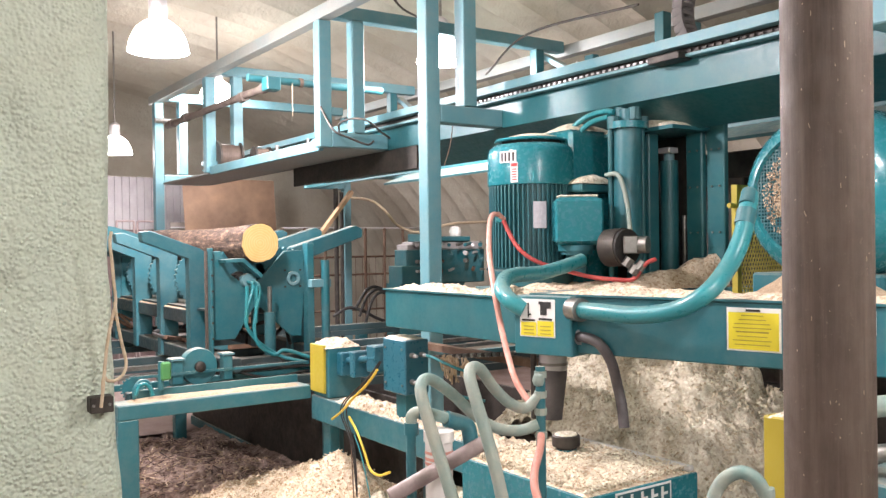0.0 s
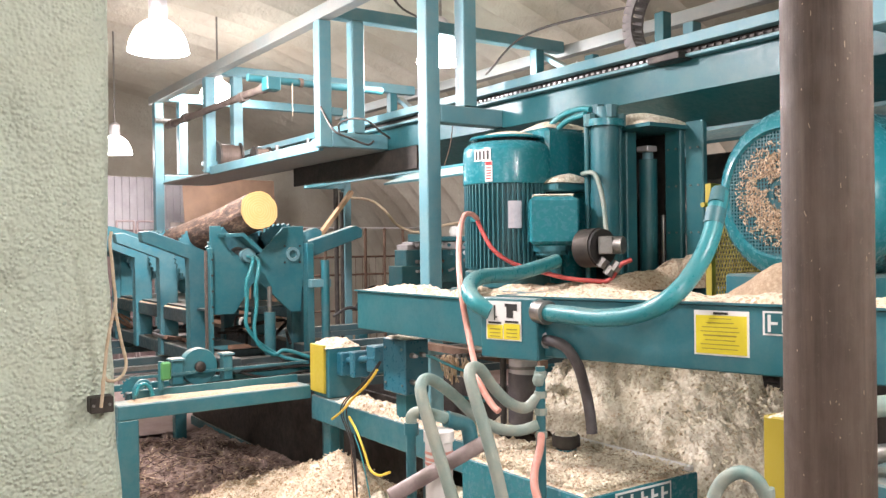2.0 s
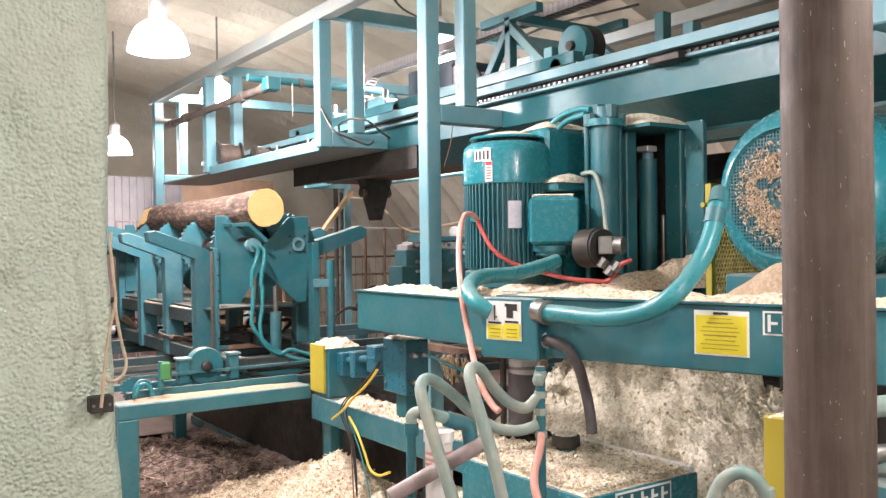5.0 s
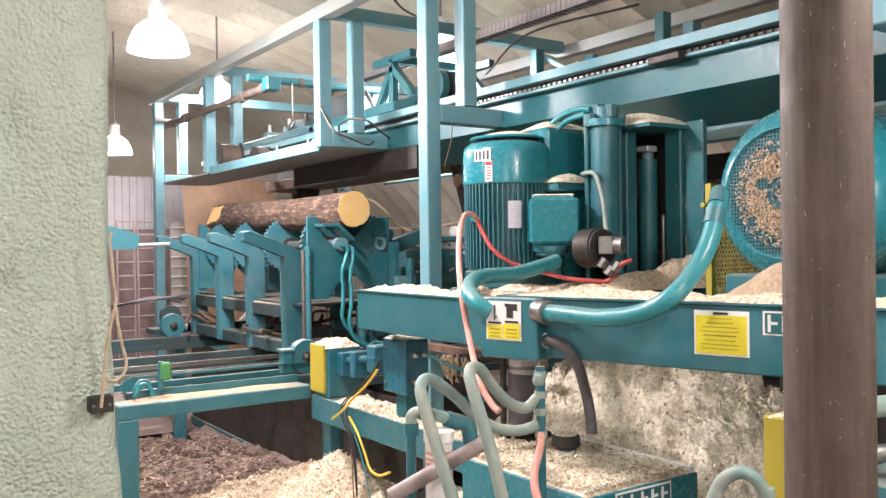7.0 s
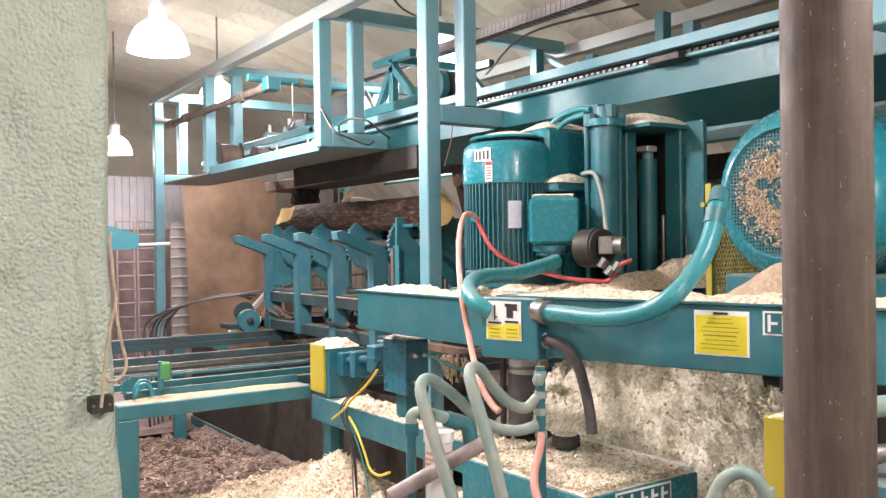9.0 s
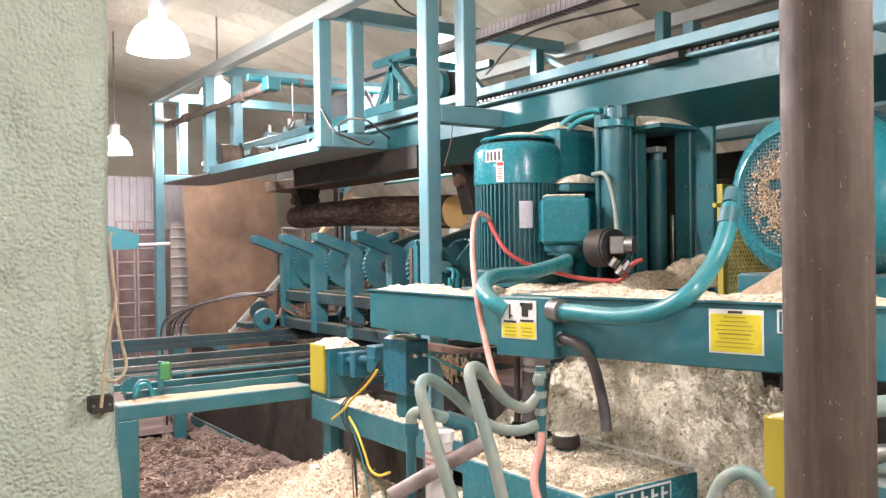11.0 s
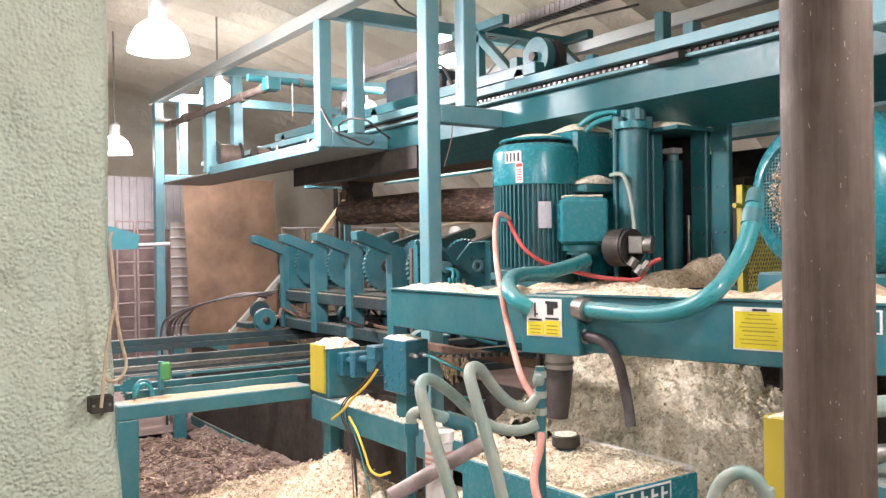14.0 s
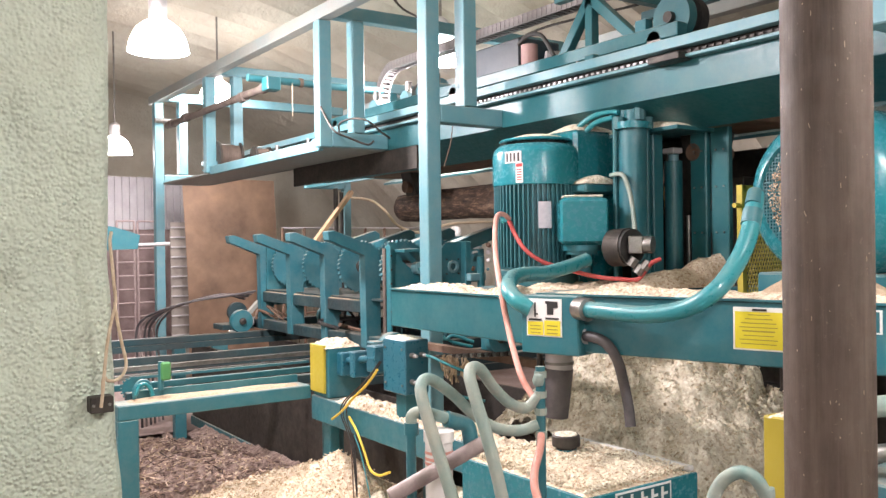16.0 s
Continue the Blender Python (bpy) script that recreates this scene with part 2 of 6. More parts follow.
def foam_build(nt, bs):
    big = nz(nt, 1.1, 4)
    mid = nz(nt, 9, 5, 0.6)
    c = ramp(nt, big, (0.3, (0.415, 0.495, 0.40)), (0.72, (0.54, 0.60, 0.495)))
    c = mixc(nt, ramp(nt, mid, (0.35, (0, 0, 0)), (0.75, (0.4, 0.4, 0.4))), c, (0.40, 0.43, 0.32))
    nt.links.new(c, bs.inputs["Base Color"])
    bs.inputs["Roughness"].default_value = 0.7
    tc = nt.nodes.new("ShaderNodeTexCoord")
    cells = nt.nodes.new("ShaderNodeTexVoronoi")
    cells.feature = "SMOOTH_F1"
    cells.inputs["Scale"].default_value = 135
    cells.inputs["Smoothness"].default_value = 0.8
    nt.links.new(tc.outputs["Object"], cells.inputs["Vector"])
    pebble = mth(nt, "SUBTRACT", 0.8, cells.outputs["Distance"])
    h = mth(nt, "ADD", mth(nt, "MULTIPLY", pebble, ramp(nt, nz(nt, 5, 2), (0.3, (0.25, 0.25, 0.25)), (0.7, (0.6, 0.6, 0.6)))), mth(nt, "MULTIPLY", nz(nt, 40, 2, 0.5), 0.25))
    bump(nt, bs, h, 0.9, 0.014)


FOAM = material("sprayed_foam", foam_build)


def roof_foam_build(nt, bs):
    c = ramp(nt, nz(nt, 0.9, 5), (0.3, (0.45, 0.44, 0.37)), (0.7, (0.60, 0.58, 0.49)))
    # large random brown patches over the base tone
    brown_patch = ramp(nt, nz(nt, 0.45, 5, 0.6, stretch=(1, 1, 1.6)), (0.44, (0, 0, 0)), (0.68, (0.65, 0.65, 0.65)))
    c = mixc(nt, brown_patch, c, (0.35, 0.29, 0.21))
    c = mixc(nt, ramp(nt, nz(nt, 7, 6, 0.7), (0.5, (0, 0, 0)), (0.8, (0.5, 0.5, 0.5))), c, (0.40, 0.34, 0.26))
    nt.links.new(c, bs.inputs["Base Color"])
    bs.inputs["Roughness"].default_value = 0.75
    bump(nt, bs, mth(nt, "ADD", mth(nt, "MULTIPLY", nz(nt, 14, 4, 0.6), 0.5), mth(nt, "MULTIPLY", nz(nt, 4.5, 3, 0.5, stretch=(1, 0.35, 1)), 0.5)), 0.7, 0.05)


ROOF_FOAM = material("sprayed_foam_roof", roof_foam_build)


def chips_build(nt, bs):
    tc = nt.nodes.new("ShaderNodeTexCoord")
    v = nt.nodes.new("ShaderNodeTexVoronoi")
    v.inputs["Scale"].default_value = 85
    nt.links.new(tc.outputs["Object"], v.inputs["Vector"])
    s = nt.nodes.new("ShaderNodeSeparateColor")
    nt.links.new(v.outputs["Color"], s.inputs[0])
    c = ramp(nt, s.outputs[0], (0.0, (0.44, 0.31, 0.20)), (0.35, (0.68, 0.55, 0.41)), (1.0, (0.84, 0.75, 0.60)))
    c = mixc(nt, ramp(nt, nz(nt, 3.2, 6, 0.7), (0.42, (0, 0, 0)), (0.75, (0.5, 0.5, 0.5))), c, (0.44, 0.30, 0.17))
    nt.links.new(c, bs.inputs["Base Color"])
    bs.inputs["Roughness"].default_value = 0.95
    h = mth(nt, "ADD", mth(nt, "MULTIPLY", v.outputs["Distance"], 0.7), mth(nt, "MULTIPLY", nz(nt, 30, 5, 0.7), 0.5))
    bump(nt, bs, h, 0.8, 0.01)


CHIPS = material("wood_chips", chips_build)


def dust_build(nt, bs):
    tc = nt.nodes.new("ShaderNodeTexCoord")
    v = nt.nodes.new("ShaderNodeTexVoronoi")
    v.inputs["Scale"].default_value = 95
    w = nt.nodes.new("ShaderNodeTexVoronoi")
    w.inputs["Scale"].default_value = 30
    for q in (v, w):
        nt.links.new(tc.outputs["Object"], q.inputs["Vector"])
    s = nt.nodes.new("ShaderNodeSeparateColor")
    nt.links.new(v.outputs["Color"], s.inputs[0])
    c = ramp(nt, s.outputs[0], (0.0, (0.52, 0.44, 0.32)), (0.3, (0.71, 0.64, 0.50)), (1.0, (0.88, 0.84, 0.72)))
    c = mixc(nt, ramp(nt, nz(nt, 6, 6, 0.75), (0.45, (0, 0, 0)), (0.70, (0.7, 0.7, 0.7))), c, (0.48, 0.39, 0.27))
    nt.links.new(c, bs.inputs["Base Color"])
    bs.inputs["Roughness"].default_value = 0.95
    h = mth(nt, "ADD", mth(nt, "MULTIPLY", v.outputs["Distance"], 0.25), mth(nt, "ADD", mth(nt, "MULTIPLY", w.outputs["Distance"], 0.5), mth(nt, "MULTIPLY", nz(nt, 60, 5, 0.75), 0.4)))
    bump(nt, bs, h, 0.9, 0.013)


SAWDUST = material("pale_sawdust", dust_build)


def brown_dust_build(nt, bs):
    c = ramp(nt, nz(nt, 70, 6, 0.8), (0.3, (0.30, 0.21, 0.14)), (0.5, (0.46, 0.35, 0.24)), (0.7, (0.66, 0.54, 0.39)))
    c = mixc(nt, ramp(nt, nz(nt, 7, 5, 0.7), (0.4, (0, 0, 0)), (0.7, (0.5, 0.5, 0.5))), c, (0.34, 0.24, 0.16))
    nt.links.new(c, bs.inputs["Base Color"])
    bs.inputs["Roughness"].default_value = 0.95
    bump(nt, bs, nz(nt, 60, 6, 0.8), 0.8, 0.01)


BROWN_DUST = material("fine_brown_sawdust", brown_dust_build)


def litter_build(nt, bs):
    f = nz(nt, 16, 7, 0.8, stretch=(1, 2.2, 1))
    c = ramp(nt, f, (0.30, (0.10, 0.058, 0.052)), (0.46, (0.29, 0.20, 0.17)), (0.62, (0.54, 0.42, 0.36)))
    nt.links.new(c, bs.inputs["Base Color"])
    bs.inputs["Roughness"].default_value = 0.95
    bump(nt, bs, nz(nt, 26, 7, 0.8, stretch=(1, 2.2, 1)), 1.0, 0.04)


LITTER = material("bark_litter", litter_build)


def bark_build(nt, bs):
    f = nz(nt, 16, 7, 0.75, stretch=(2.2, 0.55, 2.2))
    c = ramp(nt, f, (0.36, (0.016, 0.010, 0.008)), (0.52, (0.085, 0.05, 0.034)), (0.66, (0.27, 0.18, 0.115)), (0.78, (0.42, 0.28, 0.15)))
    nt.links.new(c, bs.inputs["Base Color"])
    bs.inputs["Roughness"].default_value = 0.9
    bump(nt, bs, f, 1.0, 0.02)


BARK = material("bark", bark_build)


def endgrain_build(nt, bs):
    tc = nt.nodes.new("ShaderNodeTexCoord")
    w = nt.nodes.new("ShaderNodeTexWave")
    w.wave_type = "RINGS"
    w.rings_direction = "Y"
    w.inputs["Scale"].default_value = 18
    w.inputs["Distortion"].default_value = 4.0
    w.inputs["Detail"].default_value = 4.0
    nt.links.new(tc.outputs["Object"], w.inputs["Vector"])
    c = ramp(nt, w.outputs["Fac"], (0.0, (0.72, 0.47, 0.18)), (1.0, (0.80, 0.57, 0.26)))
    c = mixc(nt, ramp(nt, nz(nt, 9, 5), (0.4, (0, 0, 0)), (0.7, (0.5, 0.5, 0.5))), c, (0.72, 0.42, 0.13))
    nt.links.new(c, bs.inputs["Base Color"])
    bs.inputs["Roughness"].default_value = 0.75


ENDGRAIN = material("fresh_cut_end_grain", endgrain_build)
OLIVE = plain("sign_olive_text", (0.30, 0.25, 0.04), (0.34, 0.28, 0.05), 4, 0.5, bmp=0)
PLUM = plain("mauve_pipe", (0.20, 0.15, 0.155), (0.38, 0.31, 0.28), 9, 0.55)
STRAND = plain("pale_bark_fibre", (0.36, 0.25, 0.15), (0.60, 0.48, 0.34), 30, 0.9)
SPATTER = plain("pale_spatter", (0.30, 0.22, 0.15), (0.45, 0.36, 0.27), 30, 0.8, bmp=0)
MAUVE = plain("dim_mauve_board", (0.13, 0.09, 0.085), (0.24, 0.18, 0.17), 3, 0.8)
GREYBROWN = plain("grey_brown_steel", (0.075, 0.058, 0.048), (0.16, 0.13, 0.11), 12, 0.65, 0.2)
GREEN = plain("green_plastic", (0.06, 0.22, 0.07), (0.09, 0.28, 0.09), 8, 0.5)
PINKISH = plain("faded_pink_paint", (0.20, 0.15, 0.145), (0.31, 0.245, 0.235), 8, 0.7)
SAGEWALL = plain("sage_panel", (0.17, 0.15, 0.13), (0.24, 0.21, 0.185), 3, 0.7)
TIMBER = plain("pale_timber", (0.42, 0.27, 0.15), (0.56, 0.39, 0.24), 8, 0.75)
NAVY = plain("dark_slate_paint", (0.02, 0.035, 0.05), (0.035, 0.055, 0.07), 5, 0.45)
PINK_DULL = plain("dull_pink_plastic", (0.30, 0.17, 0.16), (0.38, 0.24, 0.22), 5, 0.5)
CHAINGREY = plain("grey_chain_plastic", (0.13, 0.12, 0.12), (0.24, 0.22, 0.21), 12, 0.6)


def island_build(stops):
    def build(nt, bs):
        g = nt.nodes.new("ShaderNodeNewGeometry")
        nt.links.new(ramp(nt, g.outputs["Random Per Island"], *stops), bs.inputs["Base Color"])
        bs.inputs["Roughness"].default_value = 0.9
    return build


SHAVING = material("shaving_mix", island_build(((0.0, (0.20, 0.13, 0.08)), (0.35, (0.42, 0.31, 0.21)), (1.0, (0.70, 0.58, 0.43)))))
FLAKE = material("chip_mix", island_build(((0.0, (0.30, 0.19, 0.10)), (0.35, (0.56, 0.43, 0.28)), (1.0, (0.80, 0.69, 0.52)))))
FLAKE_PALE = material("pale_chip_mix", island_build(((0.0, (0.40, 0.31, 0.20)), (0.3, (0.66, 0.58, 0.44)), (1.0, (0.87, 0.82, 0.68)))))
FLAKE_DARK = material("bark_mix", island_build(((0.0, (0.035, 0.02, 0.017)), (0.4, (0.15, 0.09, 0.075)), (0.7, (0.36, 0.25, 0.19)), (1.0, (0.58, 0.45, 0.34)))))
LAMP_GLOW = glow("lamp_glow", (1.0, 0.97, 0.90), 30)

# ---------------------------------------------------------------- the hall
CX, HALF, TOP = 1.2, 7.4, 4.75


def arch(u):
    """Point of the arched shell: u from 0 (+x foot) to 1 (-x foot)."""
    a = math.pi * u
    return CX + HALF * math.cos(a), TOP * math.sin(a) ** 0.8


def shell(name, u0, u1, kind_label, cat):
    bm = B()
    nu, pitch, y0, y1 = 48, 0.44, -4.2, 15.2
    ny = int((y1 - y0) / pitch * 6)
    for t in (0.0, 0.12):
        g = []
        for i in range(nu + 1):
            u = u0 + (u1 - u0) * i / nu
            x, z = arch(u)
            n = Vector((x - CX, 0, z * 1.2)).normalized()
            row = []
            for j in range(ny + 1):
                y = y0 + (y1 - y0) * j / ny
                d = (0.15 * abs(math.sin(math.pi * y / pitch)) ** 0.7 if t == 0 else 0.12) + t
                lump = 0.035 * noise.noise(Vector((x * 1.1, y * 1.3, z * 1.1))) if t == 0 else 0
                p = Vector((x, y, z)) + n * (d + lump)
                row.append(bm.verts.new(p))
            g.append(row)
        for i in range(nu):
            for j in range(ny):
                bm.faces.new((g[i][j], g[i + 1][j], g[i + 1][j + 1], g[i][j + 1]))
    ob = part(name, bm, ROOF_FOAM, smooth=True)
    return tagged(ob, kind_label, cat, kind="structure")


shell("wall_east", 0.0, 0.22, "arched side wall of ribbed pale sprayed foam", "wall")
shell("ceiling", 0.22, 0.78, "arched ceiling of ribbed pale sprayed foam", "ceiling")
shell("wall_west", 0.78, 1.0, "arched side wall of ribbed pale sprayed foam", "wall")

bm = B()
box(bm, (CX - HALF - 0.4, -4.4, -0.22), (CX + HALF + 0.4, 15.6, -0.02))
tagged(part("floor", bm, CONCRETE), "dirty grey concrete floor strewn with bark", "floor", kind="structure")


def end_wall(name, y, mat, label):
    bm = B()
    pts = [arch(i / 30) for i in range(31)]
    slab(bm, [(CX + (x - CX) * 1.04, z * 1.04) for x, z in pts], xz(y), 0.15)
    return tagged(part(name, bm, mat), label, "wall", kind="structure")


end_wall("wall_north", 15.1, ROOF_FOAM, "far end wall of pale sprayed foam")
end_wall("wall_south", -4.1, FOAM, "near end wall of pale sprayed foam")

# foreground partition of sprayed foam beside the opening
bm = B()
NX, NZ = 130, 300
for face_y, sgn in ((1.78, 1), (1.93, -1)):
    g = []
    for i in range(NX + 1):
        row = []
        for j in range(NZ + 1):
            z = -0.02 + 3.9 * j / NZ
            edge = 0.419 + 0.04 * max(0.0, 1.7 - z) * (z > 1.2) + 0.02 * (z <= 1.2) + 0.007 * noise.noise(Vector((0, 0.3, z * 3.1))) + 0.006 * noise.noise(Vector((2, 0.3, z * 11)))
            x = -2.4 + (edge + 2.4) * (i / NX) ** 0.55
            rnd = min(1.0, (edge - x) / 0.02)
            y = face_y + sgn * (0.022 * (1 - rnd) ** 2) + sgn * (0.016 * noise.noise(Vector((x * 6, 1.0, z * 2.0))) + 0.009 * noise.noise(Vector((x * 15, 3.0, z * 9))) + 0.004 * noise.noise(Vector((x * 40, 5.0, z * 32))))
            row.append(bm.verts.new((x, y, z)))
        g.append(row)
    for i in range(NX):
        for j in range(NZ):
            bm.faces.new((g[i][j], g[i + 1][j], g[i + 1][j + 1], g[i][j + 1]))
    if sgn == 1:
        front = g[-1]
    else:
        for j in range(NZ):
            bm.faces.new((front[j], front[j + 1], g[-1][j + 1], g[-1][j]))
tagged(part("wall_partition", bm, FOAM, smooth=True), "pale green sprayed foam partition with a rounded raw edge", "wall", kind="structure")

# foreground pipe column
FRONT = math.atan2(-0.966, -1.581)
col = thing("pipe_column", (1.581, 0.966, -0.02), "brown primed steel pipe column with scratches", "column")
rod(bm := B(), (1.581, 0.966, -0.02), (1.581, 0.966, 5.2), 0.0845, 48)
part("shaft", bm, PIPE, col, smooth=True)
random.seed(4)
bm = B()
for i in range(60):
    ang = FRONT + random.gauss(0, 0.7)
    z = random.uniform(1.35, 2.4)
    l = random.uniform(0.0008, 0.0022) if random.random() < 0.8 else random.uniform(0.003, 0.006)
    m = Matrix.Translation((1.581, 0.966, z)) @ Matrix.Rotation(ang, 4, "Z") @ Matrix.Translation((0.0846, 0, 0)) @ Matrix.Rotation(random.gauss(0, 0.2), 4, "X")
    box(bm, (-0.0006, -0.0007, -l), (0.0003, 0.0007, l), m)
part("paint_spatter", bm, SPATTER, col, "pale scratches and spatter", kind="stuff")
box(bm := B(), (1.43, 0.82, -0.02), (1.73, 1.12, 0.0))
part("base_plate", bm, PIPE, col, bevel=0.003)

# far end: pale sheet metal, hardboard sheet, racks
bm = B()
x = 2.2
while x < 5.0:
    box(bm, (x, 13.4, 2.2), (x + 0.055, 13.46, 3.0))
    box(bm, (x + 0.055, 13.43, 2.2), (x + 0.11, 13.46, 3.0))
    x += 0.11
tagged(part("partition_boarding", box(bmesh.new(), (2.2, 13.44, -0.02), (5.0, 13.48, 2.199)), MAUVE), "dim brownish board partition behind the scaffold", "partition", kind="structure")
tagged(part("partition_sheeting", bm, SHEETING), "pale corrugated sheet metal partition", "partition", kind="structure")

bm = B()
n = 30
g = []
for i in range(n + 1):
    row = []
    for j in range(3):
        z = -0.02 + 2.92 * i / n
        x = 3.79 + 1.38 * j / 2 + 0.14 * (1 - i / n) ** 2 * (1 if j < 1 else 0.2)
        row.append((x, 12.0 + 0.28 * (1 - z / 2.9) ** 2 - 0.10 * math.sin(z * 1.3), z))
    g.append(row)
for t in (0, 0.008):
    vv = [[bm.verts.new((a, b + t, c)) for a, b, c in r] for r in g]
    for i in range(n):
        for j in range(2):
            bm.faces.new((vv[i][j], vv[i + 1][j], vv[i + 1][j + 1], vv[i][j + 1]))
tagged(part("hardboard_sheet", bm, PLY, smooth=True), "brown hardboard sheet hanging curved as a shield", "board")


# ---------------------------------------------------------------- lamps
def high_bay(x, y, z, watts):
    ob = thing("high_bay_lamp", (x, y, z), "glowing bell-shaped high-bay lamp hanging on a rod; five of nine are added out of view", "lamp", "high-bay lamps")
    m = Matrix.Translation((x, y, z))
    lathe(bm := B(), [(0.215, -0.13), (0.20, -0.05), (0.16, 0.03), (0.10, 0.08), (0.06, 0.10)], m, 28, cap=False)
    part("shade", bm, OPAQUE_SHADE if x > 4 else SHADE, ob, smooth=True)
    lathe(bm := B(), [(0.055, 0.10), (0.065, 0.12), (0.065, 0.24), (0.03, 0.27)], m, 20)
    part("ballast_housing", bm, TIN, ob, smooth=True)
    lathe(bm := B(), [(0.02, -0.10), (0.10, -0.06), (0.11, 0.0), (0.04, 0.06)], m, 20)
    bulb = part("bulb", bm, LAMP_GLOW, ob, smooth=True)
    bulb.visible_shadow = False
    top = TOP * math.sin(math.acos((x - CX) / HALF)) ** 0.8 + 0.06
    rod(bm := B(), (x, y, z + 0.27), (x, y, top), 0.012, 8)
    part("rod", bm, STEEL, ob)
    lamp = bpy.data.lights.new("bulb_light", "POINT")
    lamp.energy, lamp.shadow_soft_size, lamp.color = watts, 0.12, (1.0, 0.893, 0.93)
    lo = new("bulb_light", lamp)
    lo.location = (x, y, z - 0.12)


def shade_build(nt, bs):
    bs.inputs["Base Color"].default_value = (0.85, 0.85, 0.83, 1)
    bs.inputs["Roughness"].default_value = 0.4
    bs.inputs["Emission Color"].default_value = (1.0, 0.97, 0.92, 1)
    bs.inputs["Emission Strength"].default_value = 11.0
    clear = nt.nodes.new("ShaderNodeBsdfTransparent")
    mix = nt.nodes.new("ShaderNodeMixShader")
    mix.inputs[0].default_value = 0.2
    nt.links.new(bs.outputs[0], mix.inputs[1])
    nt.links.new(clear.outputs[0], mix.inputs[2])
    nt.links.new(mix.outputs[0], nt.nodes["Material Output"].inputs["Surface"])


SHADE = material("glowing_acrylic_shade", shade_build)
# glows all over; opaque to keep this lamp's light off the ceiling
OPAQUE_SHADE = glow("glowing_opaque_shade", (1.0, 0.97, 0.92), 12.0)
for L in SEEN_AND_ADDED_LAMPS:
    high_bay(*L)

# ---------------------------------------------------------------- overhead gantry
XP, XI, XR, XR2, XI2, XF = 2.87, 3.15, 3.40, 4.72, 4.97, 5.30
gan = thing("overhead_gantry", (XP, 4.3, -0.02), "pale teal welded steel gantry carrying two overhead rails", "gantry")


def tube(name, p, q, w=0.10, h=0.10, mat=None, label=""):
    bar(bm := B(), p, q, w, h)
    return part(name, bm, mat or TEAL_PALE, gan, label, bevel=0.006)


for x in (XP, XF):
    tube("top_beam", (x, -3.2, 3.63), (x, 10.2, 3.63), 0.10, 0.10, TEAL_WORN, "dust-greyed teal top beam")
for y in (4.33, 10.0):
    tube("post", (XP, y, -0.02), (XP, y, 3.58), 0.10, 0.10)
    tube("post", (XF, y, -0.02), (XF, y, 3.58), 0.10, 0.10)
tube("post", (XP, -3.1, -0.02), (XP, -3.1, 3.58))
tube("post", (XF, -3.1, -0.02), (XF, -3.1, 3.58))
for y in (5.76, 8.25, 10.0, 1.6):
    tube("cross_beam", (XP + 0.05, y, 3.66), (XF - 0.05, y, 3.66), 0.10, 0.10)
for y in (5.76, 8.25):
    tube("hanger", (XP, y, 2.64), (XP, y, 3.58), 0.10, 0.10)
for y in (4.33, 5.76, 8.25, 10.0, 1.6):
    if y not in (4.33, 1.6):
        tube("hanger", (XI, y, 2.76), (XI, y, 3.61), 0.10, 0.10)
    elif y == 4.33:
        tube("hanger", (XI, y, 2.76), (XI, y, 3.9), 0.10, 0.10)
    tube("stub_beam", (XP + 0.05, y, 2.70), (XR, y, 2.70), 0.10, 0.11)
    # far hangers painted darker than the near ones to stand for shade
    tube("hanger", (XI2, y, 2.76), (XI2, y, 3.61), 0.09, 0.09, TEAL_DARK)
    tube("stub_beam", (XR2, y, 2.70), (XI2 + 0.3, y, 2.70), 0.10, 0.11)
tube("brace", (XI2 + 0.1, 5.75, 3.56), (XI2 - 0.0, 4.9, 3.1), 0.08, 0.05)
tube("brace", (XI2 + 0.1, 8.25, 3.56), (XI2 - 0.0, 7.4, 3.1), 0.08, 0.05)


def girder(x, s):
    """Rail: a deep channel with a top flange, a chain track and a slotted strip."""
    # web and skirt get a darker teal, the underside's shade put into colour
    for nm, x0, x1, z0, z1, mt, lb in (("rail_top", -0.06, 0.03, 2.862, 2.915, TEAL_PALE, ""), ("rail_web", 0.0, 0.02, 2.822, 2.862, BLACK, ""),
                                       ("rail_lip", -0.05, 0.02, 2.805, 2.822, TEAL_PALE, "pale teal lip"), ("girder_web", 0.0, 0.03, 2.64, 2.805, TEAL_DARK, "")):
        box(bm := B(), (x + x0 * s, -3.2, z0), (x + x1 * s, 9.9, z1))
        part(nm, bm, mt, gan, lb, bevel=0.003)
    slab(bm := B(), [(x, 2.64), (x + 0.03 * s, 2.64), (x + 0.34 * s, 2.53), (x + 0.34 * s, 2.51)], xz(-3.2), 10.65)
    part("girder_skirt", bm, TEAL_DARK, gan)
    if s > 0:
        box(bm := B(), (x, 5.3, 2.47), (x + 0.03, 7.46, 2.639))
        part("girder_end", bm, IRON, gan, "near-black girder end")


girder(XR, 1)
girder(XR2, -1)
# slotted strip pieces between top flange and lip
for i in range(60):
    y = 2.1 + i * 0.045
    box(bm := B(), (XR - 0.012, y, 2.835), (XR - 0.002, y + 0.022, 2.847))
    # one chain in a lit and a shaded tone, split at y 2.9
    part("chain_link", bm, TIN if y > 2.9 else IRON, gan)
box(bm := B(), (XR - 0.10, 2.78, 2.795), (XR, 2.98, 2.83))
part("stop_bracket", bm, IRON, gan, "dark steel stop bracket", bevel=0.004)
p = Vector((3.370, 3.450, 2.924))
box(bm := B(), (p.x - 0.02, p.y - 0.035, 2.9), (p.x + 0.03, p.y + 0.035, p.z + 0.02))
part("rail_clip", bm, TEAL, gan, bevel=0.005)
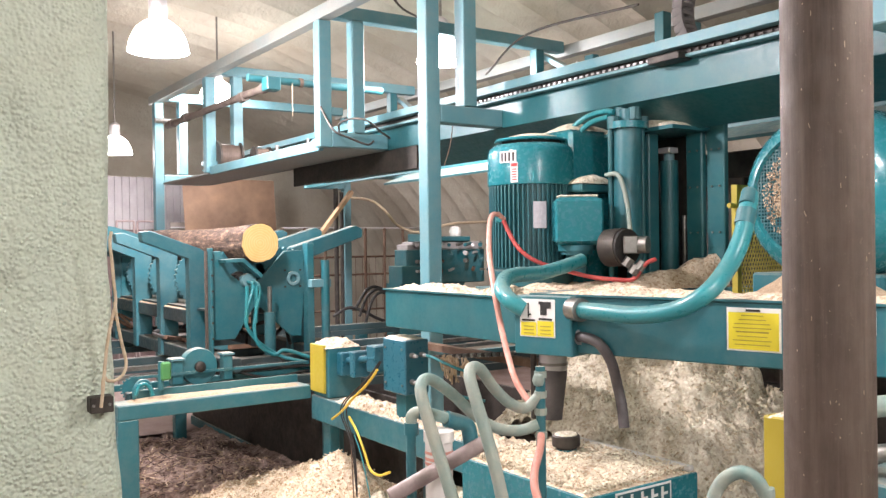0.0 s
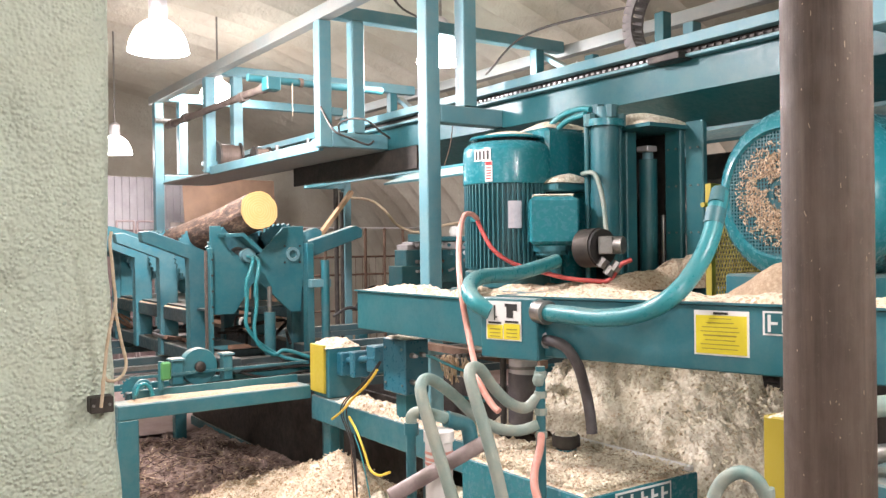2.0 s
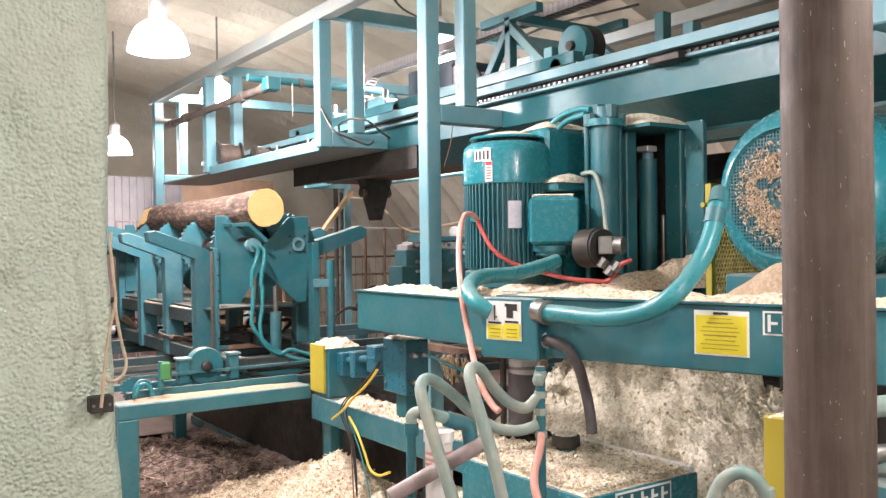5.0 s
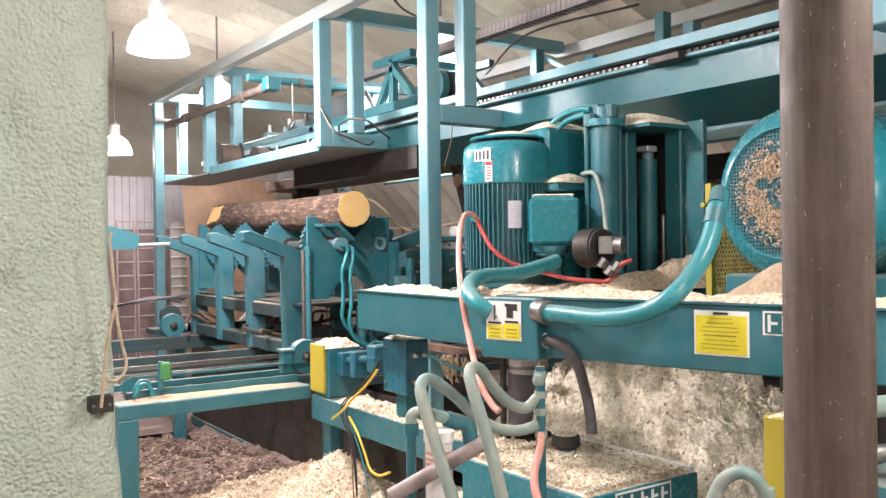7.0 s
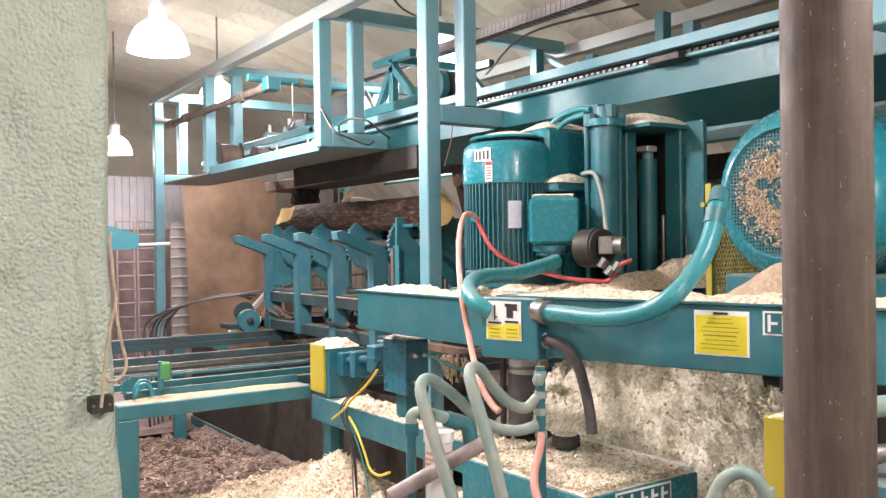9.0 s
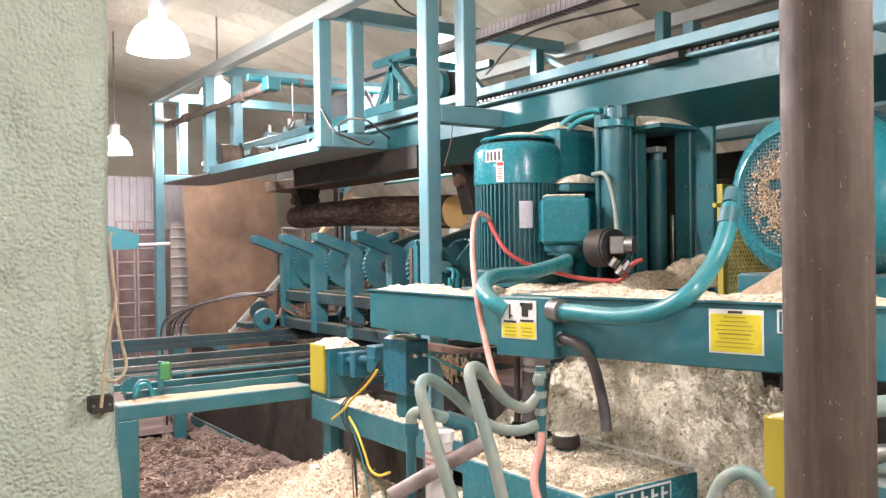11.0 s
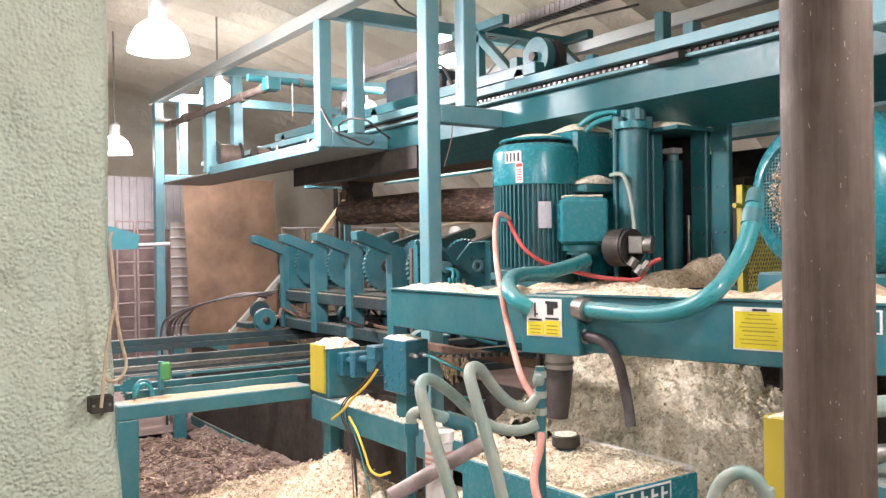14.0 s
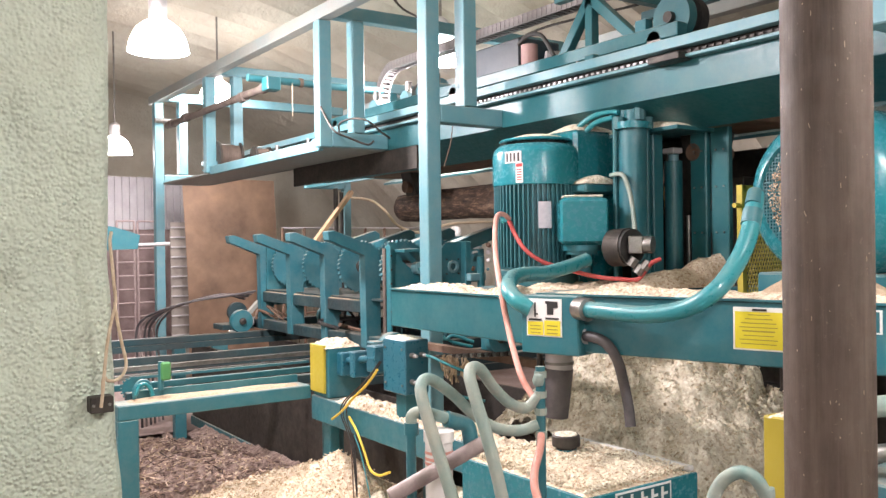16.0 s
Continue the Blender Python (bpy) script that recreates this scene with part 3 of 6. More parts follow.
for k in range(6):
    y = 1.9 + 0.55 * k
    rod(bm := B(), (XR - 0.035, y, 2.915), (XR - 0.035, y, 2.925), 0.010, 8)
    part("bolt", bm, STEEL, gan)
# deck left part: plates between hanger frames
box(bm := B(), (XP + 0.02, 5.76, 2.64), (XR + 0.05, 9.9, 2.655))
part("deck_plate", bm, TEAL_WORN, gan, "dust-greyed deck plate")
box(bm := B(), (XP - 0.02, 5.80, 2.62), (XP + 0.02, 8.2, 2.70))
part("deck_edge", bm, TEAL_PALE, gan, bevel=0.004)

# ---------------------------------------------------------------- transfer table (rails on which the loader runs)
tab = thing("transfer_table", (1.25, 5.0, -0.02), "teal steel transfer table with rails, dusted with sawdust", "table")
for y0, x1 in ((5.0, 2.38), (8.6, 4.9)):
    box(bm := B(), (1.19, y0, 0.93), (x1, y0 + 0.09, 1.015))
    part("front_rail_beam", bm, TEAL, tab, bevel=0.006)
box(bm := B(), (1.19, 5.09, 0.99), (2.38, 5.20, 1.012))
part("ledge", bm, TEAL, tab)
# table rails: shade painted in with the dark teal
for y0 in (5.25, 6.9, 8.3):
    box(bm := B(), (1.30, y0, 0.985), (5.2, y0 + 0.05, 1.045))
    part("rail", bm, GRIME_SHADE, tab, bevel=0.004)
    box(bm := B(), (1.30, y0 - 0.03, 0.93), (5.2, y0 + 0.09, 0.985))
    part("rail_base", bm, GRIME_SHADE, tab)
for x, y in ((1.19, 5.0), (1.19, 8.6), (2.55, 5.1), (2.6, 8.6), (4.7, 5.4), (4.7, 8.6)):
    box(bm := B(), (x, y, -0.02), (x + 0.115, y + 0.10, 0.93))
    part("leg", bm, TEAL, tab, bevel=0.006)
# roller chain running over a sprocket, and the raised lip before it
bm = B()
for i in range(60):
    x = 1.36 + 0.0195 * i
    rod(bm, (x, 5.335, 1.118), (x, 5.365, 1.118), 0.0085, 8)
    box(bm, (x - 0.013, 5.331 if i % 2 else 5.336, 1.110), (x + 0.013, 5.334 if i % 2 else 5.339, 1.126))
part("roller_chain", bm, TEAL, tab, "teal-painted roller chain")
lathe(bm := B(), [(0.02, -0.008), (0.062, -0.008), (0.062, 0.008), (0.02, 0.008)], Matrix.Translation((1.36, 5.35, 1.056)) @ Matrix.Rotation(radians(90), 4, "X"), 28, cap=True)
for i in range(18):
    c = Matrix.Translation((1.36, 5.35, 1.056)) @ Matrix.Rotation(i * math.pi / 9, 4, "Y")
    box(bm, (0.056, -0.006, -0.005), (0.072, 0.006, 0.005), c)
part("sprocket", bm, TEAL, tab)
box(bm := B(), (1.33, 5.202, 0.99), (2.38, 5.216, 1.062))
part("ledge_lip", bm, TEAL, tab, bevel=0.003)
box(bm := B(), (1.30, 5.62, 1.0), (5.2, 5.66, 1.04))
part("rail", bm, TEAL_DARK, tab, bevel=0.004)
for y0 in (5.95, 6.35):
    box(bm := B(), (1.30, y0, 1.02), (5.2, y0 + 0.03, 1.05))
    part("rail", bm, STEEL, tab)

# ---------------------------------------------------------------- side beam with yellow box and valve boxes
sb = thing("side_beam", (2.37, 4.4, 0.72), "teal steel side beam on a leg, dusted with sawdust", "beam")
box(bm := B(), (2.38, 2.9, 0.80), (2.58, 5.0, 0.955))
part("beam", bm, TEAL, sb, bevel=0.006)
box(bm := B(), (2.44, 4.86, -0.02), (2.51, 4.95, 0.80))
part("leg", bm, TEAL, sb, bevel=0.005)

yb = thing("guard_box", (2.45, 4.9, 0.955), "teal sensor housing with a yellow end plate", "housing")
box(bm := B(), (2.37, 4.80, 0.985), (2.39, 4.99, 1.285))
part("end_plate", bm, YELLOW, yb, "yellow painted end plate", bevel=0.004)
box(bm := B(), (2.39, 4.77, 0.957), (2.62, 4.98, 1.27))
part("body", bm, TEAL, yb, bevel=0.006)

vb = thing("valve_box", (2.45, 3.85, 1.0), "teal steel junction box with conduit fittings", "box")
box(bm := B(), (2.36, 3.82, 1.11), (2.51, 4.05, 1.40))
part("body", bm, BLUE_TEAL, vb, bevel=0.006)

# ---------------------------------------------------------------- loader carriage
lc = thing("loader_carriage", (2.05, 6.0, 1.045), "teal log loader carriage with four bent arms, on rails", "loader")
DX = -1.51  # built at its first stop
for k in range(4):
    y = 6.12 + 0.735 * k
    slab(bm := B(), [(3.14 + DX, 2.02), (3.20 + DX, 2.03), (3.55 + DX, 1.90), (3.62 + DX, 1.86), (3.62 + DX, 1.06), (3.48 + DX, 1.06), (3.48 + DX, 1.83), (3.15 + DX, 1.95)], xz(y), 0.10)
    part("arm", bm, LOADER, lc, bevel=0.006)
    slab(bm := B(), [(4.90 + DX, 2.04), (4.84 + DX, 2.07), (4.28 + DX, 1.90), (4.26 + DX, 1.06), (4.40 + DX, 1.06), (4.42 + DX, 1.82), (4.90 + DX, 1.975)], xz(y), 0.10)
    part("arm", bm, LOADER, lc, bevel=0.006)
# stringers and sills carry the carriage's shade in their colour
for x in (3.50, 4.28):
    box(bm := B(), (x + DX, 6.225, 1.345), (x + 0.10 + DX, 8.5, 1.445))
    part("stringer", bm, GRIME_SHADE, lc, "grimy stringer darkened to stand for shade, with dust on top", bevel=0.005)
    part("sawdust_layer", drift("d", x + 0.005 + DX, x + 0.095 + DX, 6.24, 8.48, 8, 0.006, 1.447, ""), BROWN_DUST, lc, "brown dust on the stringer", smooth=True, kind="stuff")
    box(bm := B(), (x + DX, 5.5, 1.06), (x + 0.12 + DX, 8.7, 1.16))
    part("sill", bm, GRIME_SHADE, lc, bevel=0.005)
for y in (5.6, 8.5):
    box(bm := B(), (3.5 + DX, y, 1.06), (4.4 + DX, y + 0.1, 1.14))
    part("cross_sill", bm, GRIME_SHADE, lc, bevel=0.005)

PLATE = [(2.030, 1.878), (2.103, 1.878), (2.150, 1.726), (2.308, 1.603), (2.416, 1.698), (2.582, 1.870), (2.740, 1.879), (2.735, 1.542), (2.712, 1.240), (2.631, 1.244), (2.400, 1.470), (2.336, 1.472), (2.201, 1.252), (2.021, 1.254)]
cradle = part("lift_cradle", slab(B(), PLATE, xz(5.85), 0.025), TEAL, lc, "teal butterfly-shaped lift plate", bevel=0.003)
slab(bm := B(), [(x, z) for x, z in PLATE], xz(8.3), 0.025)
part("rear_plate", bm, TEAL, cradle)
HUB, BORE = (2.286, 1.668), (2.646, 1.670)
slab(bm := B(), [(2.081, 1.820), (2.219, 1.827), (2.359, 1.703), (2.342, 1.683), (2.210, 1.803), (2.088, 1.796)], xz(5.70), 0.15)
part("cover_plate", bm, TEAL, cradle, bevel=0.002)
rod(bm := B(), (HUB[0], 5.78, HUB[1]), (HUB[0], 5.85, HUB[1]), 0.050, 20)
part("hub", bm, TEAL_PALE, cradle, smooth=True)
for hx_, hz_ in (HUB, BORE):
    rod(bm := B(), (hx_, 5.87, hz_), (hx_, 8.4, hz_), 0.035, 16)
    part("shaft", bm, STEEL, cradle, smooth=True)
    for k in range(4):
        bm = B()
        n = 72
        m = xz(6.02 + 0.735 * k)
        pts = []
        for i in range(n):
            r = 0.235 if i % 2 else 0.218
            ang = 2 * math.pi * i / n
            pts.append((hx_ + r * math.cos(ang), hz_ + r * math.sin(ang)))
        slab(bm, pts, m, 0.035)
        part("toothed_disc", bm, LOADER, cradle)
        rod(bm := B(), (hx_, 5.99 + 0.735 * k, hz_), (hx_, 6.02 + 0.735 * k, hz_), 0.06, 20)
        part("disc_boss", bm, IRON, cradle, smooth=True)
lathe(bm := B(), [(0.052, 0), (0.052, 0.02), (0.03, 0.02), (0.03, 0.0)], Matrix.Translation((BORE[0], 5.848, BORE[1])) @ Matrix.Rotation(radians(90), 4, "X"), 20, cap=False)
part("bearing_ring", bm, TEAL_PALE, cradle, smooth=True)
for i in range(4):
    ang = math.pi * (0.25 + i / 2)
    rod(bm := B(), (BORE[0] + 0.085 * math.cos(ang), 5.842, BORE[1] + 0.085 * math.sin(ang)), (BORE[0] + 0.085 * math.cos(ang), 5.85, BORE[1] + 0.085 * math.sin(ang)), 0.008, 6)
    part("bolt", bm, IRON, cradle)
# each hose in two lengths: one rides with the lift plate, one stays on the carriage
for pts in ([(2.270, 5.77, 1.66), (2.264, 5.66, 1.640), (2.225, 5.62, 1.55), (2.200, 5.62, 1.486), (2.196, 5.62, 1.38)],
            [(2.310, 5.77, 1.66), (2.305, 5.66, 1.628), (2.285, 5.62, 1.54), (2.270, 5.62, 1.483), (2.262, 5.62, 1.38)]):
    hose(bm := B(), pts, 0.014, 10)
    part("hydraulic_hose", bm, HOSE_TEAL, cradle, smooth=True)
for pts in ([(2.205, 5.622, 1.635), (2.200, 5.622, 1.486), (2.194, 5.620, 1.370), (2.258, 5.620, 1.268), (2.332, 5.620, 1.204), (2.45, 5.60, 1.13), (2.62, 5.55, 1.08)],
            [(2.272, 5.622, 1.635), (2.270, 5.622, 1.483), (2.251, 5.620, 1.347), (2.274, 5.600, 1.230), (2.386, 5.600, 1.150), (2.471, 5.600, 1.175), (2.634, 5.550, 1.118)]):
    hose(bm := B(), pts, 0.014, 10)
    part("hydraulic_hose", bm, HOSE_TEAL, lc, smooth=True)
# slide plate beside the first arm, with its row of bolts, and the clutter under the lift
box(bm := B(), (2.012, 5.80, 1.10), (2.030, 5.88, 1.90))
slide = part("slide_plate", bm, TEAL, lc, bevel=0.003)
box(bm := B(), (2.000, 5.86, 1.10), (2.011, 5.90, 1.88))
part("slide_edge", bm, GREYBROWN, slide, "worn brown slide edge")
for i in range(7):
    rod(bm := B(), (2.021, 5.80, 1.16 + 0.11 * i), (2.021, 5.792, 1.16 + 0.11 * i), 0.008, 6)
    part("bolt", bm, IRON, slide)
random.seed(17)
for i in range(14):
    x0, y0 = random.uniform(2.05, 2.75), random.uniform(5.95, 8.2)
    hose(bm := B(), [(x0, y0, 1.17), (x0 + random.uniform(-0.15, 0.15), y0 + random.uniform(-0.1, 0.2), 1.17 + random.uniform(0.02, 0.16)), (x0 + random.uniform(-0.3, 0.3), y0 + random.uniform(-0.2, 0.4), 1.17 + random.uniform(0.0, 0.10))], random.uniform(0.010, 0.018), 6, 5)
    part("return_hose", bm, random.choice((BLACK, DARK_HOSE, RUST)), lc, smooth=True)
hose(bm := B(), [(2.332, 5.620, 1.204), (2.449, 5.600, 1.097), (2.240, 5.600, 1.096), (2.110, 5.620, 1.094), (2.157, 5.600, 1.045), (2.362, 5.600, 0.994), (2.647, 5.600, 1.019)], 0.010, 8)
part("hydraulic_hose", bm, BLACK, lc, smooth=True)
rod(bm := B(), (2.41, 5.72, 1.06), (2.41, 5.72, 1.44), 0.04, 16)
part("lift_cylinder", bm, TEAL, lc, smooth=True)
rod(bm := B(), (2.41, 5.72, 1.44), (2.41, 5.72, 1.62), 0.016, 12)
part("cylinder_rod", bm, STEEL, lc, "bright steel rod", smooth=True)
box(bm := B(), (2.735, 5.78, 1.06), (2.79, 5.86, 1.93))
part("guide_post", bm, TEAL, lc, bevel=0.004)
rod(bm := B(), (2.86, 5.74, 1.06), (2.86, 5.74, 1.80), 0.032, 16)
part("guide_cylinder", bm, TEAL, lc, smooth=True)
box(bm := B(), (2.74, 5.72, 1.60), (2.90, 5.80, 1.66))
part("clamp", bm, TEAL_PALE, lc, bevel=0.004)
for x, y in ((1.775, 5.38), (2.75, 5.38), (1.775, 8.38), (2.75, 8.38)):
    m = Matrix.Translation((x, y, 1.15)) @ Matrix.Rotation(radians(90), 4, "X")
    lathe(bm := B(), [(0.03, 0.03), (0.112, 0.03), (0.118, 0.02), (0.118, -0.03), (0.03, -0.03)], m, 32)
    wheel = part("wheel", bm, TEAL, lc, smooth=True)
    lathe(bm := B(), [(0.034, 0.03), (0.034, 0.055), (0.02, 0.065)], m, 14)
    part("axle_nut", bm, IRON, wheel, "greasy steel axle nut", smooth=True)
    box(bm := B(), (x - 0.05, y + 0.04, 1.05), (x + 0.05, y + 0.16, 1.20))
    part("wheel_bracket", bm, TEAL, lc, bevel=0.004)
for x0, x1, z1 in ((1.60, 1.67, 1.20), (1.93, 1.99, 1.21)):
    box(bm := B(), (x0, 5.34, 1.05), (x1, 5.42, z1))
    part("rail_scraper", bm, TEAL, lc, bevel=0.005)
    box(bm := B(), (x0 - 0.01, 5.33, z1), (x1 + 0.01, 5.43, z1 + 0.012))
    part("scraper_cap", bm, TEAL_PALE, lc)
for k in range(4):
    y = 6.12 + 0.735 * k
    slab(bm := B(), [(1.98, 1.50), (2.10, 1.50), (2.16, 1.72), (2.10, 1.86), (1.98, 1.80)], xz(y + 0.10), 0.012)
    part("gusset", bm, TEAL_DARK, lc)
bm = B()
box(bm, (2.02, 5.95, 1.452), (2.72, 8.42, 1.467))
part("dirty_tray", bm, GRIME_SHADE, lc)
lathe(bm := B(), [(0.05, 0), (0.105, 0.0), (0.105, 0.05), (0.05, 0.05)], Matrix.Translation((1.86, 8.75, 1.22)) @ Matrix.Rotation(radians(90), 4, "X"), 24)
part("drive_wheel", bm, GRIME_SHADE, lc, smooth=True)
rod(bm := B(), (1.78, 8.62, 1.12), (2.05, 8.62, 1.12), 0.045, 16)
part("drive_motor", bm, TIN, lc, smooth=True)
box(bm := B(), (1.66, 8.60, 1.045), (2.0, 8.9, 1.10))
part("drive_base", bm, GRIME_SHADE, lc, bevel=0.004)
for i in range(6):
    o = 0.06 * i
    hose(bm := B(), [(2.02, 8.6 + o, 1.44 - 0.02 * i), (1.75, 8.65 + o, 1.40), (1.35, 8.8 + o, 1.34 - 0.01 * i), (1.0 + o, 9.0 + o, 1.20), (0.90 + o, 9.05 + o, 1.02), (0.93 + o, 9.05 + o, 0.6), (0.95 + o, 9.05 + o, 0.05)], 0.012, 8)
    part("supply_hose", bm, PLUM if i % 3 == 1 else DARK_HOSE, lc, smooth=True)


# ---------------------------------------------------------------- logs
def log_shape(name, length, r0, r1, label, seed):
    ob = thing(name, (0, 0, 0), label, "log")
    bm = B()
    n, k = 36, 46
    rings = []
    for j in range(k + 1):
        y = length * j / k
        r = r0 + (r1 - r0) * j / k
        ring = []
        for i in range(n):
            a = 2 * math.pi * i / n
            v = Vector((math.cos(a), y * 1.4, math.sin(a)))
            rr = r * (1 + 0.05 * noise.noise(v * 1.2 + Vector((seed, 0, 0))) + 0.045 * noise.noise(Vector((v.x * 4.5, y * 4, v.z * 4.5 + seed))))
            ring.append(bm.verts.new((rr * v.x + 0.02 * math.sin(y * 1.3 + seed), y, rr * v.z + 0.015 * math.sin(y * 2 + seed))))
        rings.append(ring)
    for a, b in zip(rings, rings[1:]):
        for i in range(n):
            bm.faces.new((a[i], a[(i + 1) % n], b[(i + 1) % n], b[i]))
    bark = part("bark", bm, BARK, ob, smooth=True)
    bark.data.materials.append(ENDGRAIN)
    nrm, p0 = Vector((-0.92, 0.10, 0.38)).normalized(), Vector((-0.06, length, 0))
    cut = set()
    for v in bark.data.vertices:
        if v.co.y > length - 0.5:
            d = (v.co - p0).dot(nrm)
            if d > 0:
                v.co -= nrm * d
                cut.add(v.index)
    for p in bark.data.polygons:
        if all(i in cut for i in p.vertices):
            p.material_index = 1
    for j, y0 in ((0, -0.004),):
        r = r0 + (r1 - r0) * j / k
        y = length * j / k
        poly = []
        for i in range(n):
            a = 2 * math.pi * i / n
            v = Vector((math.cos(a), y * 1.4, math.sin(a)))
            rr = 0.975 * r * (1 + 0.05 * noise.noise(v * 1.2 + Vector((seed, 0, 0))) + 0.045 * noise.noise(Vector((v.x * 4.5, y * 4, v.z * 4.5 + seed))))
            poly.append((rr * v.x + 0.02 * math.sin(y * 1.3 + seed), rr * v.z + 0.015 * math.sin(y * 2 + seed)))
        slab(bm := B(), poly, xz(y0), 0.024)
        part("cut_end", bm, ENDGRAIN, ob, "fresh yellow cut end with growth rings")
    return ob


the_log = log_shape("log", 3.05, 0.138, 0.125, "rough-barked log with fresh yellow cut ends", 3.0)
the_log.location = (2.318, 5.66, 1.93)

# ---------------------------------------------------------------- overhead carriage
oc = thing("log_carriage", (4.0, 7.0, 2.92), "dark teal overhead carriage with motors and gripping dogs", "carriage")
for x in (3.46, 4.60):
    box(bm := B(), (x, 5.2, 2.955), (x + 0.08, 9.2, 3.03))
    part("side_rail", bm, TEAL_DARK, oc, bevel=0.005)
    for y in (5.36, 7.2, 9.0):
        rod(bm := B(), (x + 0.0, y, 2.962), (x + 0.07, y, 2.962), 0.046, 20)
        part("roller", bm, STEEL, oc, smooth=True)
for y in (5.3, 6.1, 7.1, 8.2, 9.1):
    box(bm := B(), (3.54, y, 2.96), (4.60, y + 0.08, 3.03))
    part("cross_member", bm, TEAL_DARK, oc, bevel=0.005)
box(bm := B(), (3.80, 5.0, 2.52), (4.22, 9.1, 2.63))
part("spine", bm, RUST, oc, bevel=0.006)
box(bm := B(), (3.9, 5.2, 2.63), (4.12, 9.0, 2.96))
part("spine_web", bm, IRON, oc)
rod(bm := B(), (3.60, 5.36, 3.10), (3.66, 5.36, 3.10), 0.125, 36)
reel = part("reel", bm, TEAL_DARK, oc, "dark teal reel disc", smooth=True)
rod(bm := B(), (3.70, 5.36, 3.10), (3.76, 5.36, 3.10), 0.125, 36)
part("reel_flange", bm, BLACK, reel, smooth=True)
rod(bm := B(), (3.57, 5.36, 3.10), (3.60, 5.36, 3.10), 0.03, 16)
part("reel_hub", bm, IRON, reel, smooth=True)
AY = 5.976
box(bm := B(), (3.58, 5.52, 2.96), (3.64, 5.60, 3.13))
part("reel_bracket", bm, TEAL, oc, bevel=0.004)
for ya, za, yb_, zb in ((AY, 3.0, AY, 3.42), (AY + 0.28, 3.0, AY, 3.36), (AY - 0.40, 3.0, AY, 3.36), (AY - 0.3, 3.42, AY + 0.3, 3.42)):
    for x in (3.62, 4.4):
        bar(bm := B(), (x, ya, za), (x, yb_, zb), 0.06, 0.06)
        part("frame_member", bm, TEAL_DARK, oc, bevel=0.004)
bar(bm := B(), (3.62, AY, 3.42), (4.4, AY, 3.42), 0.06, 0.06)
part("frame_member", bm, TEAL_DARK, oc)
BY0, BY1 = 6.654, 7.273
box(bm := B(), (3.62, BY0, 3.03), (3.98, BY1, 3.27))
mb = part("control_box", bm, NAVY, oc, "dark blue grey control box", bevel=0.01)
rod(bm := B(), (3.64, BY0 - 0.08, 3.04), (3.64, BY0 - 0.08, 3.20), 0.055, 18)
part("filter_bottle", bm, PINK_DULL, oc, "dull pink filter bottle", smooth=True)
rod(bm := B(), (3.64, BY0 - 0.24, 3.07), (3.80, BY0 - 0.34, 3.07), 0.06, 18)
part("pump", bm, TIN, oc, smooth=True)
hose(bm := B(), [(3.62, BY0, 3.22), (3.60, BY0 - 0.12, 3.25), (3.60, BY0 - 0.25, 3.22), (3.62, BY0 - 0.34, 3.08)], 0.014, 8)
part("hose", bm, BLACK, oc, smooth=True)
rod(bm := B(), (3.66, BY1 + 0.35, 3.09), (3.66, BY1 + 0.60, 3.09), 0.075, 20)
part("drive_motor", bm, TEAL_PALE, oc, smooth=True)
rod(bm := B(), (3.66, BY1 + 0.60, 3.09), (3.66, BY1 + 0.64, 3.09), 0.085, 20)
part("motor_end", bm, STEEL, oc, smooth=True)
for y in (7.6, 8.0, 8.5):
    rod(bm := B(), (3.56, y, 3.05), (3.70, y, 3.05), 0.07, 18)
    part("gear_case", bm, TEAL_PALE, oc, smooth=True)
    rod(bm := B(), (3.6, y, 3.1), (3.6, y, 3.19), 0.028, 10)
    part("fitting", bm, STEEL, oc, smooth=True)
for y in (8.3, 5.25):
    slab(bm := B(), [(3.85, 2.53), (4.15, 2.53), (4.09, 2.36), (4.03, 2.14), (3.97, 2.14), (3.91, 2.36)], xz(y + (0.10 if y > 7 else 0.12)), 0.16)
    part("dog", bm, IRON, oc, "dark steel gripping dog", bevel=0.006)
    rod(bm := B(), (3.85, y + 0.18, 2.40), (4.15, y + 0.18, 2.40), 0.05, 14)
    part("dog_pivot", bm, RUST, oc, smooth=True)

# drag chain: a bend and its upper run, in links
dc = thing("drag_chain", (3.92, 7.93, 2.95), "grey brown cable drag chain curling over the carriage", "cable chain")
links = []
for i in range(19):
    ang = math.pi * (-0.5 + i / 18)
    links.append((7.66 + 0.27 * math.cos(ang), 3.21 + 0.27 * math.sin(ang), ang + math.pi / 2))
for i in range(90):
    links.append((7.66 - 0.05 * (i + 1), 3.48, math.pi))
for i in range(10):
    links.append((7.66 - 0.05 * (i + 1), 2.94 + 0.005 * i, 0.0))
side = bpy.data.meshes.new("drag_chain_link")
bm = B()
for x0, x1, z0, z1 in ((-0.055, -0.04, -0.035, 0.035), (0.04, 0.055, -0.035, 0.035), (-0.04, 0.04, 0.022, 0.032), (-0.04, 0.04, -0.032, -0.022)):
    box(bm, (x0, -0.023 if abs(x0) > 0.045 or x1 > 0.045 else -0.010, z0), (x1, 0.023 if abs(x0) > 0.045 or x1 > 0.045 else 0.010, z1))
bm.to_mesh(side)
bm.free()
side.materials.append(CHAINGREY)
for y, z, ang in links:
    ob = new("drag_chain_link", side)
    ob.parent = dc
    ob.matrix_basis = Matrix.Translation((0, y - 7.93, z - 2.95)) @ Matrix.Rotation(ang, 4, "X")

